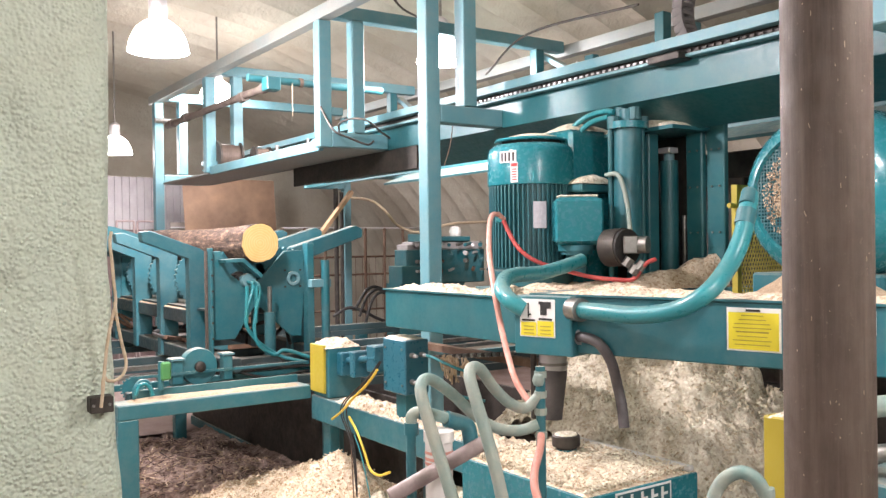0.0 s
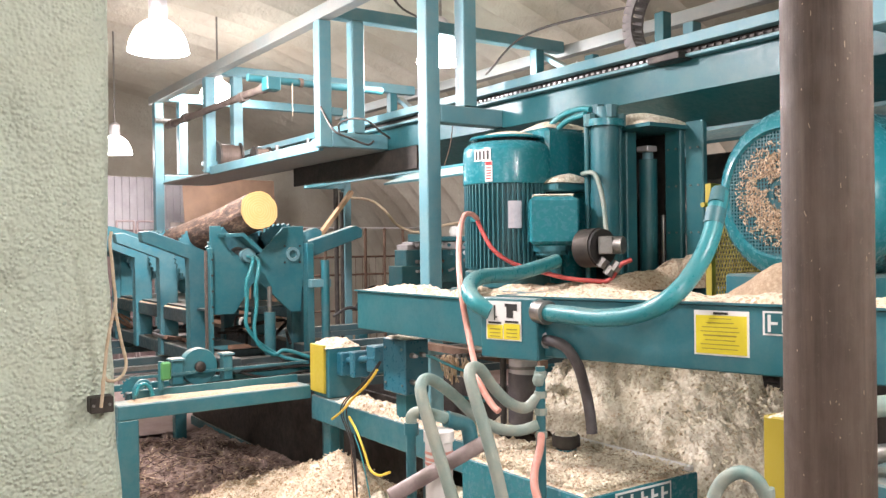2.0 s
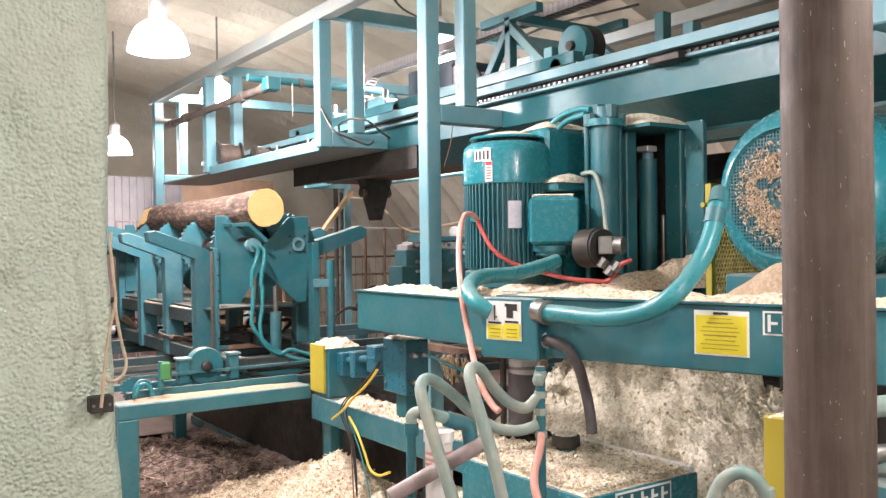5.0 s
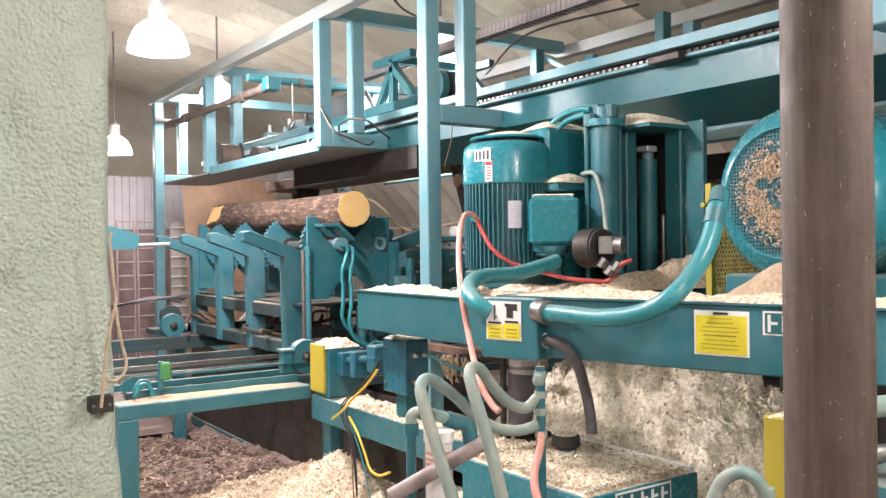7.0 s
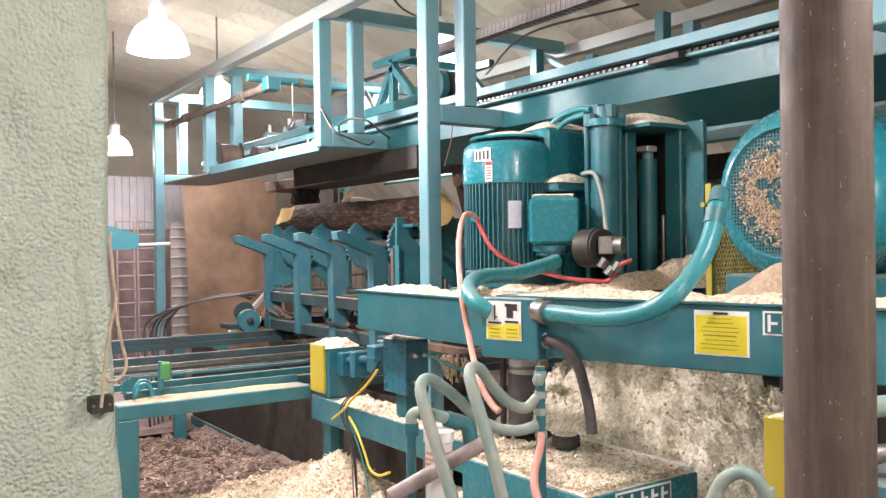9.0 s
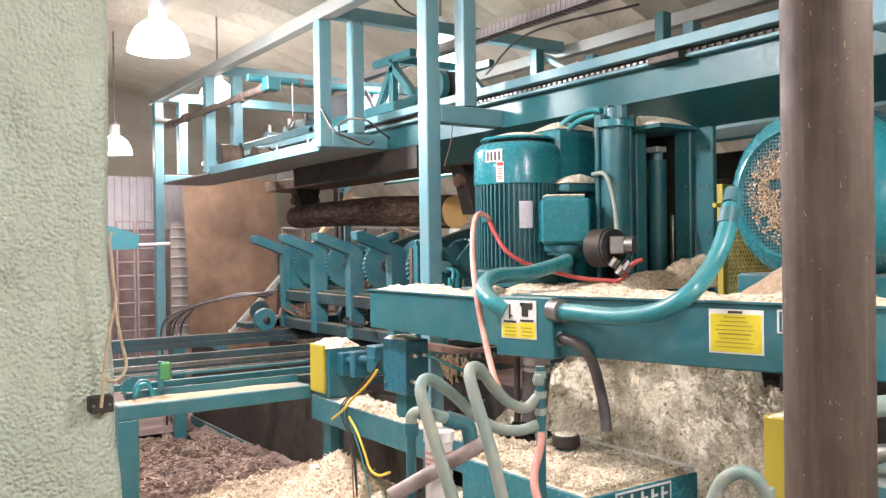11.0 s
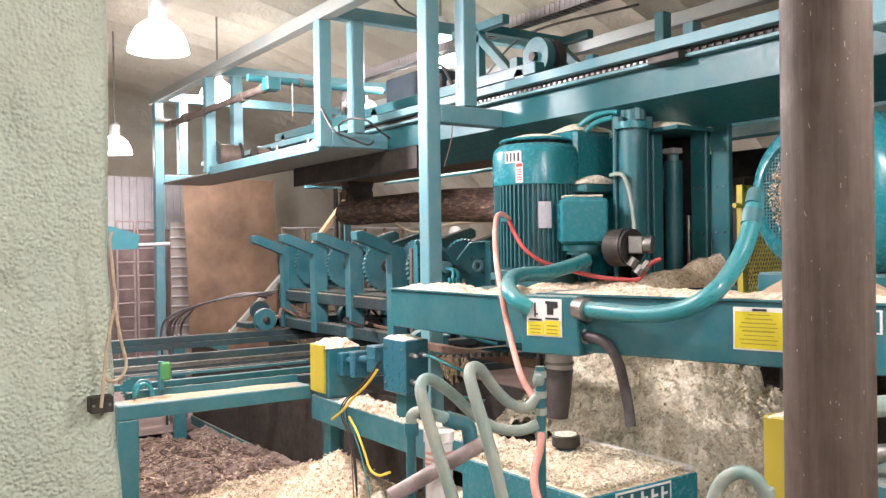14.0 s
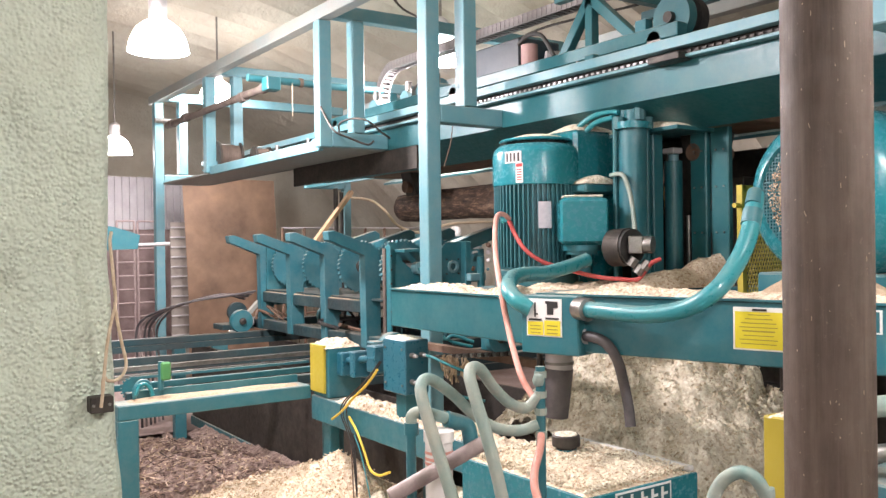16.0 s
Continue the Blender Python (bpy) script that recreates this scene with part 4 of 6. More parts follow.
# ---------------------------------------------------------------- saw unit
saw = thing("saw_unit", (2.9, 3.2, 1.45), "teal saw unit with upright motor, dusty beam and hoses", "saw")
SM = Matrix.Translation((2.10, 2.735, 0)) @ Matrix.Rotation(radians(16.0), 4, "Z")  # local -y runs along the slanted face


def S(x, y, z):
    return SM @ Vector((x, y, z))


def plate(name, y0, y1, z0, z1, mat, x=0.02, t=0.003, parent=None, label=""):
    """A flat plate on the slanted front face of the beam."""
    box(bm := B(), (x - t, y0, z0), (x - 0.0003, y1, z1), SM)
    return part(name, bm, mat, parent or saw, label)


box(bm := B(), (0.02, -1.95, 1.462), (0.30, -0.02, 1.688), SM)
part("beam", bm, TEAL, saw, bevel=0.005)
box(bm := B(), (0.01, -1.95, 1.688), (0.31, -0.02, 1.696), SM)
part("beam_lip", bm, TEAL, saw)
box(bm := B(), (2.20, 2.72, 1.46), (2.38, 4.04, 1.66))
part("side_arm", bm, TEAL_DARK, saw, bevel=0.005)
box(bm := B(), (2.19, 2.72, 1.66), (2.39, 4.05, 1.668))
part("arm_lip", bm, TEAL, saw)
for p, q in (((2.72, 2.98, 1.60), (3.80, 3.50, 1.66)), ((2.381, 3.60, 1.60), (2.758, 3.90, 1.655)), ((2.76, 3.502, 1.60), (3.50, 3.97, 1.66)), ((3.62, 1.5, 1.60), (3.80, 2.978, 1.66)), ((2.60, 1.5, 1.60), (3.618, 2.10, 1.66))):
    box(bm := B(), p, q)
    part("deck", bm, TEAL_DARK, saw, bevel=0.005)
box(bm := B(), (-0.03, -0.242, 1.45), (0.16, 0.03, 1.69), SM)
part("corner_box", bm, TEAL, saw, bevel=0.005)
# notices
lab = plate("warning_sign", -1.035, -0.847, 1.517, 1.668, SIGN_WHITE, label="yellow warning notice with dark text rows")
plate("yellow_field", -1.028, -0.854, 1.523, 1.652, SIGN_YELLOW, 0.017, 0.002, lab)
plate("heading_bar", -0.965, -0.915, 1.655, 1.663, SIGN_BLACK, 0.017, 0.002, lab)
for i, w in enumerate((0.08, 0.10, 0.13, 0.14, 0.12, 0.11, 0.14, 0.13)):
    z = 1.640 - 0.0145 * i
    plate("text_bar", -0.94 - w / 2 * 0.9, -0.94 + w / 2, z, z + (0.003 if i != 4 else 0.005), OLIVE, 0.015, 0.001, lab)
lb2 = plate("safety_sign", -0.168, 0.0, 1.522, 1.676, SIGN_WHITE, -0.03, 0.003, label="white and yellow safety sign with two pictograms")
plate("yellow_field", -0.162, -0.086, 1.527, 1.588, SIGN_YELLOW, -0.033, 0.002, lb2)
plate("yellow_field", -0.080, -0.006, 1.527, 1.582, SIGN_YELLOW, -0.033, 0.002, lb2)
plate("pictogram_bar", -0.155, -0.092, 1.592, 1.600, SIGN_BLACK, -0.033, 0.002, lb2)
plate("pictogram_bar", -0.073, -0.012, 1.586, 1.594, SIGN_BLACK, -0.033, 0.002, lb2)
for y0, z0, w, h in ((-0.150, 1.64, 0.05, 0.026), (-0.130, 1.612, 0.03, 0.03), (-0.110, 1.655, 0.018, 0.012), (-0.045, 1.60, 0.006, 0.06), (-0.055, 1.61, 0.014, 0.006)):
    plate("pictogram_bar", y0, y0 + w, z0, z0 + h, SIGN_BLACK, -0.033, 0.002, lb2)
for i in range(3):
    plate("text_bar", -0.15, -0.10, 1.535 + 0.015 * i, 1.539 + 0.015 * i, OLIVE, -0.035, 0.001, lb2)
    plate("text_bar", -0.07, -0.02, 1.535 + 0.014 * i, 1.539 + 0.014 * i, OLIVE, -0.035, 0.001, lb2)
mk = plate("maker_plate", -1.33, -1.079, 1.595, 1.673, SIGN_WHITE, label="white plate with dark upright bars")
plate("plate_field", -1.322, -1.087, 1.601, 1.667, TEAL_DARK, 0.017, 0.002, mk)
for i in range(5):
    y1 = -1.096 - 0.045 * i
    plate("letter_bar", y1 - 0.010, y1, 1.606, 1.662, SIGN_WHITE, 0.015, 0.002, mk)
    plate("letter_bar", y1 - 0.032, y1 - 0.010, 1.630, 1.639, SIGN_WHITE, 0.015, 0.002, mk)
# upright motor
MX, MY = 2.99, 3.73
mm = Matrix.Translation((MX, MY, 0))
lathe(bm := B(), [(0.15, 1.66), (0.24, 1.67), (0.24, 1.75), (0.222, 1.76), (0.222, 2.24)], mm, 40)
motor = part("motor_body", bm, TEAL_DARK, saw, smooth=True)
fin = bpy.data.meshes.new("cooling_fin")
bm = box(B(), (0.218, -0.0035, 1.77), (0.242, 0.0035, 2.235))
bm.to_mesh(fin)
bm.free()
fin.materials.append(TEAL)
for i in range(56):
    ob = new("cooling_fin", fin)
    ob.parent = motor
    ob.matrix_basis = Matrix.Translation((MX - 2.9, MY - 3.2, -1.45)) @ Matrix.Rotation(2 * math.pi * i / 56, 4, "Z")
lathe(bm := B(), [(0.243, 2.225), (0.248, 2.23), (0.247, 2.40), (0.238, 2.432), (0.212, 2.455), (0.17, 2.462)], mm, 48)
part("fan_cowl", bm, TEAL_CLEAN, motor, smooth=True)
lathe(bm := B(), [(0.165, 2.46), (0.165, 2.478)], mm, 40)
part("cap_neck", bm, BLACK, motor, smooth=True)
lathe(bm := B(), [(0.16, 2.476), (0.204, 2.474), (0.210, 2.480), (0.204, 2.489), (0.15, 2.498), (0.04, 2.502)], mm, 48)
part("rain_cap", bm, TEAL_CLEAN, motor, smooth=True)
lathe(bm := B(), [(0.15, 2.494), (0.14, 2.506), (0.08, 2.520), (0.02, 2.524)], Matrix.Translation((MX + 0.01, MY, 0)), 30)
part("dust_on_cap", bm, SAWDUST, motor, "pale sawdust on the cap", smooth=True)
CF = Matrix.Translation((MX, MY, 0)) @ Matrix.Rotation(radians(-34.35), 4, "Z")  # local -y faces the aisle
box(bm := B(), (0.09, -0.36, 1.89), (0.335, -0.16, 2.145), CF)
jb = part("terminal_box", bm, TEAL_CLEAN, motor, bevel=0.022)
box(bm := B(), (0.085, -0.375, 1.90), (0.34, -0.352, 2.135), CF)
part("cover", bm, TEAL_CLEAN, jb, bevel=0.012)
box(bm := B(), (0.11, -0.34, 2.145), (0.32, -0.19, 2.158), CF)
part("dust_on_box", bm, SAWDUST, jb, "pale sawdust on the box", bevel=0.006)
lathe(bm := B(), [(0.085, 1.84), (0.085, 1.86), (0.10, 1.86), (0.10, 1.89)], CF @ Matrix.Translation((0.21, -0.27, 0)), 20)
part("conduit_collar", bm, TEAL, jb, smooth=True)
lathe(bm := B(), [(0.05, 1.74), (0.055, 1.84)], CF @ Matrix.Translation((0.21, -0.27, 0)), 20)
part("conduit_elbow", bm, TEAL, jb, smooth=True)
rod(bm := B(), CF @ Vector((-0.20, -0.16, 2.03)), CF @ Vector((-0.20, -0.24, 2.035)), 0.016, 12)
part("pipe_nipple", bm, HOSE_TEAL, motor, smooth=True)


def on_cowl(name, ang, w, z0, z1, mat, r, label=""):
    """A thin curved label wrapped on the motor."""
    bm = B()
    n = 6
    a0, a1 = ang - w / r / 2, ang + w / r / 2
    for rr, flip in ((r, False), (r + 0.0015, True)):
        vs = [[bm.verts.new(mm @ Vector((rr * math.cos(a0 + (a1 - a0) * i / n), rr * math.sin(a0 + (a1 - a0) * i / n), z))) for i in range(n + 1)] for z in (z0, z1)]
        for i in range(n):
            bm.faces.new((vs[0][i], vs[0][i + 1], vs[1][i + 1], vs[1][i]))
    return part(name, bm, mat, motor, label)


FACE = radians(-90 - 34.35)
st = FACE - 0.62
on_cowl("maker_label", st - 0.02, 0.105, 2.345, 2.408, SIGN_WHITE, 0.2495, "white label with dark upright bars")
for i in range(4):
    on_cowl("label_bar", st - 0.16 + 0.095 * i, 0.012, 2.352, 2.40, SIGN_BLACK, 0.252)
on_cowl("warning_label", st + 0.14, 0.042, 2.235, 2.345, SIGN_WHITE, 0.250, "white and red warning label")
on_cowl("label_bar", st + 0.14, 0.036, 2.322, 2.340, SIGN_RED, 0.2525)
for i in range(5):
    on_cowl("label_bar", st + 0.14, 0.028, 2.248 + 0.014 * i, 2.254 + 0.014 * i, SIGN_RED, 0.2525)
on_cowl("rating_plate", FACE + 0.08, 0.072, 1.985, 2.13, SIGN_GREY, 0.2435, "grey engraved rating plate")
# tensioner housing, press cylinder and towers
box(bm := B(), (3.10, 3.52, 1.66), (3.48, 3.80, 2.54))
hous = part("gear_housing", bm, TEAL_CLEAN, saw, bevel=0.02)
box(bm := B(), (3.06, 3.40, 2.18), (3.34, 3.53, 2.23))
part("ledge", bm, TEAL, hous, bevel=0.01)
rod(bm := B(), (3.255, 3.250, 1.781), (3.264, 3.247, 2.513), 0.078, 28)
cyl = part("press_cylinder", bm, TEAL, saw, smooth=True)
rod(bm := B(), (3.264, 3.247, 2.510), (3.265, 3.247, 2.546), 0.105, 28)
part("cylinder_flange", bm, TEAL_CLEAN, cyl, smooth=True)
rod(bm := B(), (3.265, 3.247, 2.546), (3.266, 3.247, 2.618), 0.045, 20)
part("cylinder_neck", bm, TEAL, cyl, smooth=True)
for px in ((3.187, 3.276, 2.547), (3.314, 3.189, 2.545), (3.265, 3.296, 2.606), (3.266, 3.198, 2.593)):
    rod(bm := B(), (px[0], px[1], px[2] - 0.035), (px[0], px[1], px[2] + 0.03), 0.034, 8)
    part("tie_nut", bm, TEAL_DARK, cyl)
for dx in (0.075, -0.075):
    p = Vector((3.255, 3.250, 1.781))
    rod(bm := B(), (p.x + dx, p.y - dx * 0.6, 1.67), (p.x + dx, p.y - dx * 0.6, 2.51), 0.014, 10)
    part("tie_rod", bm, TEAL_DARK, cyl, smooth=True)
for pts in ([(3.150, 3.604, 2.470), (3.184, 3.581, 2.558), (3.216, 3.499, 2.612), (3.223, 3.373, 2.623), (3.225, 3.311, 2.611)], [(3.155, 3.564, 2.466), (3.198, 3.535, 2.534), (3.208, 3.455, 2.575), (3.203, 3.326, 2.585)]):
    hose(bm := B(), pts, 0.016, 10)
    part("oil_line", bm, HOSE_TEAL, saw, smooth=True)
hose(bm := B(), [(3.148, 3.301, 2.265), (3.157, 3.234, 2.266), (3.160, 3.196, 2.222), (3.168, 3.166, 2.104), (3.151, 3.128, 1.929)], 0.0125, 10)
part("white_pipe", bm, SAGE_HOSE, saw, "pale painted pipe", smooth=True)
rod(bm := B(), (3.054, 3.190, 1.873), (3.064, 3.090, 1.878), 0.098, 28)
pump = part("pump", bm, IRON, saw, "dark steel pump drum", smooth=True)
rod(bm := B(), (3.064, 3.090, 1.878), (3.064, 3.066, 1.878), 0.092, 28)
part("pump_face", bm, BLACK, pump, smooth=True)
rod(bm := B(), (3.059, 3.069, 1.889), (3.103, 2.966, 1.888), 0.044, 12)
part("valve_block", bm, STEEL, pump, smooth=True)
bm = box(B(), (-0.035, -0.03, -0.045), (0.035, 0.03, 0.045), Matrix.Translation((3.044, 3.031, 1.889)) @ Matrix.Rotation(radians(-40), 4, "Z"))
part("valve_body", bm, STEEL, pump, bevel=0.006)
for px in ((3.035, 3.061, 1.800), (3.075, 3.009, 1.783), (3.055, 3.035, 1.761)):
    rod(bm := B(), (px[0], px[1], px[2] - 0.02), (px[0] + 0.02, px[1] - 0.02, px[2] + 0.02), 0.026, 8)
    part("fitting", bm, STEEL, pump)
# column plates, door panel between
for a, b, z1 in (((3.42, 3.24), (3.50, 3.42), 2.50), ((3.64, 3.06), (3.68, 3.17), 2.56), ((3.66, 2.93), (3.70, 3.045), 2.555)):
    box(bm := B(), (a[0], a[1], 1.66), (b[0], b[1], z1))
    part("column", bm, TEAL_DARK, saw, bevel=0.006)
box(bm := B(), (3.36, 3.02, 2.50), (3.80, 3.60, 2.52))
part("top_plate", bm, TEAL_DARK, saw)
# near-black sheets added here to stand for the shaded inside
box(bm := B(), (3.72, 3.14, 1.66), (3.76, 3.66, 2.498))
part("rear_panel", bm, IRON, saw)
box(bm := B(), (3.50, 3.62, 1.66), (3.718, 3.66, 2.498))
part("rear_panel", bm, IRON, saw)
for z in (1.95, 2.20, 2.40):
    box(bm := B(), (3.675, 3.047, z), (3.69, 3.058, z + 0.12))
    part("slot_spacer", bm, TEAL_DARK, saw)
    for y in (2.96, 3.01, 3.09, 3.14):
        rod(bm := B(), (3.64 if y > 3.05 else 3.66, y, z), (3.634 if y > 3.05 else 3.654, y, z), 0.006, 6)
        part("bolt", bm, STEEL, saw)
rod(bm := B(), (3.63, 3.28, 1.66), (3.63, 3.28, 2.36), 0.05, 16)
part("inner_cylinder", bm, TEAL_DARK, saw, smooth=True)
rod(bm := B(), (3.63, 3.28, 2.36), (3.63, 3.28, 2.41), 0.03, 12)
part("cylinder_cap", bm, TEAL_PALE, saw, smooth=True)
rod(bm := B(), (3.66, 3.2, 1.66), (3.66, 3.2, 2.05), 0.013, 10)
part("piston_rod", bm, STEEL, saw, smooth=True)
box(bm := B(), (3.56, 3.22, 2.40), (3.64, 3.30, 2.43))
part("rod_eye", bm, TIN, saw, "dusty pale rod eye", bevel=0.004)
random.seed(31)
for i in range(9):
    z0 = random.uniform(1.75, 2.35)
    x0, y0 = 3.56 + random.uniform(-0.03, 0.08), 3.36 + random.uniform(-0.05, 0.12)
    hose(bm := B(), [(x0, y0, z0), (x0 + random.uniform(-0.03, 0.03), y0 + 0.02, z0 - 0.10), (x0 + random.uniform(-0.04, 0.04), y0, z0 - random.uniform(0.2, 0.35))], random.uniform(0.006, 0.012), 6, 5)
    part("inner_line", bm, random.choice((RUST, GREYBROWN, IRON)), saw, smooth=True)
# fan motor with mesh grille
FX, FY, FZ = 2.83, 1.905, 2.075
fm = Matrix.Translation((FX, FY, FZ)) @ Matrix.Rotation(radians(90), 4, "Y")
lathe(bm := B(), [(0.235, 0.0), (0.243, -0.014), (0.272, -0.004), (0.318, 0.05), (0.346, 0.12), (0.346, 0.30), (0.332, 0.32), (0.332, 0.85)], fm, 56, cap=False)
fan = part("fan_motor", bm, TEAL_CLEAN, saw, "glossy teal fan motor with a mesh grille", smooth=True)
lathe(bm := B(), [(0.235, 0.06), (0.02, 0.061)], fm, 32)
part("fan_backing", bm, BLACK, fan)
bm = B()
k = -0.236
while k < 0.236:
    h = math.sqrt(max(0, 0.237 ** 2 - k * k))
    box(bm, (k - 0.0026, -h, -0.001), (k + 0.0026, h, 0.002), fm)
    box(bm, (-h, k - 0.0026, -0.002), (h, k + 0.0026, 0.001), fm)
    k += 0.0136
part("mesh_grille", bm, TEAL, fan)
lathe(bm := B(), [(0.058, -0.004), (0.058, 0.0), (0.036, 0.0), (0.036, -0.004)], fm, 28, cap=False)
part("grille_ring", bm, TEAL, fan)
bm = B()
random.seed(11)
for i in range(7000):
    ang, rr = random.uniform(0, 2 * math.pi), 0.20 * math.sqrt(random.random())
    px, py = rr * math.cos(ang), rr * math.sin(ang)
    if (rr > 0.155 and random.random() < 0.7) or (rr < 0.03 and random.random() < 0.6) or (0.03 < rr < 0.062 and random.random() < 0.9) or noise.noise(Vector((px * 14, py * 14, 3))) < -0.34:
        continue
    l, w = random.uniform(0.006, 0.018), random.uniform(0.002, 0.0045)
    m = fm @ Matrix.Translation((px, py, random.uniform(-0.012, 0.006))) @ Euler((random.uniform(-0.7, 0.7), random.uniform(-0.7, 0.7), random.uniform(0, 6.3))).to_matrix().to_4x4()
    box(bm, (-l / 2, -w / 2, -0.0008), (l / 2, w / 2, 0.0008), m)
part("shaving_mat", bm, SHAVING, fan, "wood shavings sucked on the grille", kind="stuff")
box(bm := B(), (FX + 0.05, FY - 0.25, 1.66), (FX + 0.75, FY + 0.30, 1.77))
part("motor_base", bm, TEAL, saw, bevel=0.01)
# yellow mesh guard
guard = part("mesh_guard", bar(bar(bar(bar(B(), (2.98, 2.35, 1.64), (2.98, 2.35, 2.145), 0.028, 0.028), (3.50, 2.35, 1.64), (3.50, 2.35, 2.145), 0.028, 0.028), (2.98, 2.35, 2.13), (3.50, 2.35, 2.13), 0.028, 0.028), (2.98, 2.35, 1.66), (3.50, 2.35, 1.66), 0.028, 0.028), YELLOW, saw, "yellow steel frame with expanded mesh")
bm = B()
for i in range(-26, 30):
    for s_ in (-1, 1):
        xa, za, xb, zb = 3.0 + 0.019 * i, 1.66, 3.0 + 0.019 * i + 0.235 * s_, 2.13
        dx = xb - xa
        lo, hi = 2.99, 3.49
        ta, tb = ((lo - xa) / dx, (hi - xa) / dx)
        if ta > tb:
            ta, tb = tb, ta
        t0, t1 = max(0, ta), min(1, tb)
        if t1 - t0 < 0.03:
            continue
        bar(bm, (xa + dx * t0, 2.35 + 0.001 * s_, za + 0.47 * t0), (xa + dx * t1, 2.35 + 0.001 * s_, za + 0.47 * t1), 0.003, 0.005)
part("expanded_mesh", bm, YELLOW, guard, kind="stuff")
rod(bm := B(), (2.93, 2.35, 2.055), (2.98, 2.35, 2.055), 0.011, 10)
part("latch", bm, YELLOW, guard, smooth=True)
# hoses on the saw
hose(bm := B(), [(2.151, 2.486, 1.640), (2.156, 2.359, 1.637), (2.185, 2.185, 1.633), (2.227, 2.038, 1.660), (2.275, 1.943, 1.725), (2.398, 1.946, 1.818), (2.469, 1.946, 1.915), (2.520, 1.961, 2.006), (2.564, 1.979, 2.074)], 0.033, 18, 8)
part("suction_hose", bm, HOSE_TEAL, saw, "thick glossy teal hose", smooth=True)
for pa, pb, r in (((2.155, 2.507, 1.641), (2.147, 2.444, 1.639), 0.046),):
    rod(bm := B(), pa, pb, r, 20)
    part("hose_clamp", bm, STEEL, saw, smooth=True)
for pa, pb, r in (((2.494, 1.954, 1.959), (2.520, 1.961, 2.012), 0.036), ((2.524, 1.964, 2.032), (2.564, 1.979, 2.082), 0.030)):
    rod(bm := B(), pa, pb, r, 20)
    part("hose_coupling", bm, TEAL, saw, smooth=True)
hose(bm := B(), [(2.931, 3.265, 1.812), (2.782, 3.246, 1.781), (2.582, 3.200, 1.755), (2.365, 3.107, 1.756), (2.207, 2.997, 1.743), (2.090, 2.871, 1.709), (2.053, 2.774, 1.668), (2.087, 2.715, 1.631)], 0.036, 16)
part("return_hose", bm, HOSE_TEAL, saw, "thick teal hose", smooth=True)
hose(bm := B(), [(2.667, 3.580, 2.036), (2.605, 3.550, 2.058), (2.518, 3.489, 2.046), (2.353, 3.298, 1.963), (2.202, 3.098, 1.834), (2.064, 2.888, 1.697), (2.053, 2.835, 1.561), (2.013, 2.740, 1.447), (1.974, 2.645, 1.362), (1.978, 2.581, 1.294), (1.985, 2.545, 1.27)], 0.013, 12)
part("air_hose", bm, PINK_HOSE, saw, "faded pink rubber hose", smooth=True)
hose(bm := B(), [(2.667, 3.580, 2.027), (2.681, 3.546, 1.953), (2.699, 3.485, 1.870), (2.760, 3.419, 1.806), (2.847, 3.322, 1.764), (2.931, 3.204, 1.727), (3.022, 3.118, 1.712), (3.085, 3.051, 1.714), (3.088, 2.976, 1.789), (3.134, 2.945, 1.816)], 0.0115, 12)
part("air_hose", bm, RED_HOSE, saw, "red rubber hose", smooth=True)
hose(bm := B(), [(2.191, 2.546, 1.520), (2.181, 2.468, 1.529), (2.191, 2.400, 1.511), (2.229, 2.374, 1.444), (2.294, 2.402, 1.338), (2.300, 2.385, 1.253), (2.299, 2.373, 1.173)], 0.021, 14)
part("drain_hose", bm, DARK_HOSE, saw, "dark grey rubber hose", smooth=True)
rod(bm := B(), (2.202, 2.575, 1.516), (2.190, 2.497, 1.527), 0.031, 16)
part("hose_clamp", bm, TIN, saw, smooth=True)
p = Vector((2.379, 2.877, 1.389))
rod(bm := B(), (p.x, p.y, 1.33), (p.x, p.y, 1.46), 0.062, 24)
part("chute_neck", bm, TIN, saw, "clear plastic chute neck", smooth=True)
for z in (1.36, 1.44):
    rod(bm := B(), (p.x, p.y, z), (p.x, p.y, z + 0.012), 0.066, 24)
    part("chute_band", bm, STEEL, saw, smooth=True)
rod(bm := B(), (p.x - 0.01, p.y + 0.01, 1.12), (p.x, p.y, 1.34), 0.052, 20, 0.064)
part("chute_bag", bm, DARK_HOSE, saw, "dark rubber chute", smooth=True)
rod(bm := B(), (p.x - 0.07, p.y + 0.05, 1.12), (p.x - 0.07, p.y + 0.05, 1.46), 0.014, 10)
part("chute_stay", bm, IRON, saw, smooth=True)


for args, lbl in (((2.20, 2.385, 2.74, 4.04, 24, 0.04, 1.668), ""), ((2.73, 3.62, 3.0, 3.60, 80, 0.034, 1.661), ""), ((2.62, 3.6, 1.52, 2.09, 70, 0.030, 1.661), "")):
    part("sawdust_layer", drift("d", *args, lbl), CHIPS, saw, "pale sawdust lying on the deck", smooth=True, kind="stuff")
part("sawdust_layer", drift("d", 0.015, 0.305, -1.93, -0.03, 34, 0.026, 1.696, "", SM), CHIPS, saw, "pale sawdust lying on the beam", smooth=True, kind="stuff")
part("sawdust_layer", mound(3.11, 3.47, 3.53, 3.79, 26, 0.06, 2.54), SAWDUST, saw, "pale chips lying on the housing", smooth=True, kind="stuff")
part("sawdust_layer", mound(3.36, 3.79, 3.03, 3.59, 40, 0.095, 2.522), SAWDUST, saw, "pale chips lying on the top plate", smooth=True, kind="stuff")
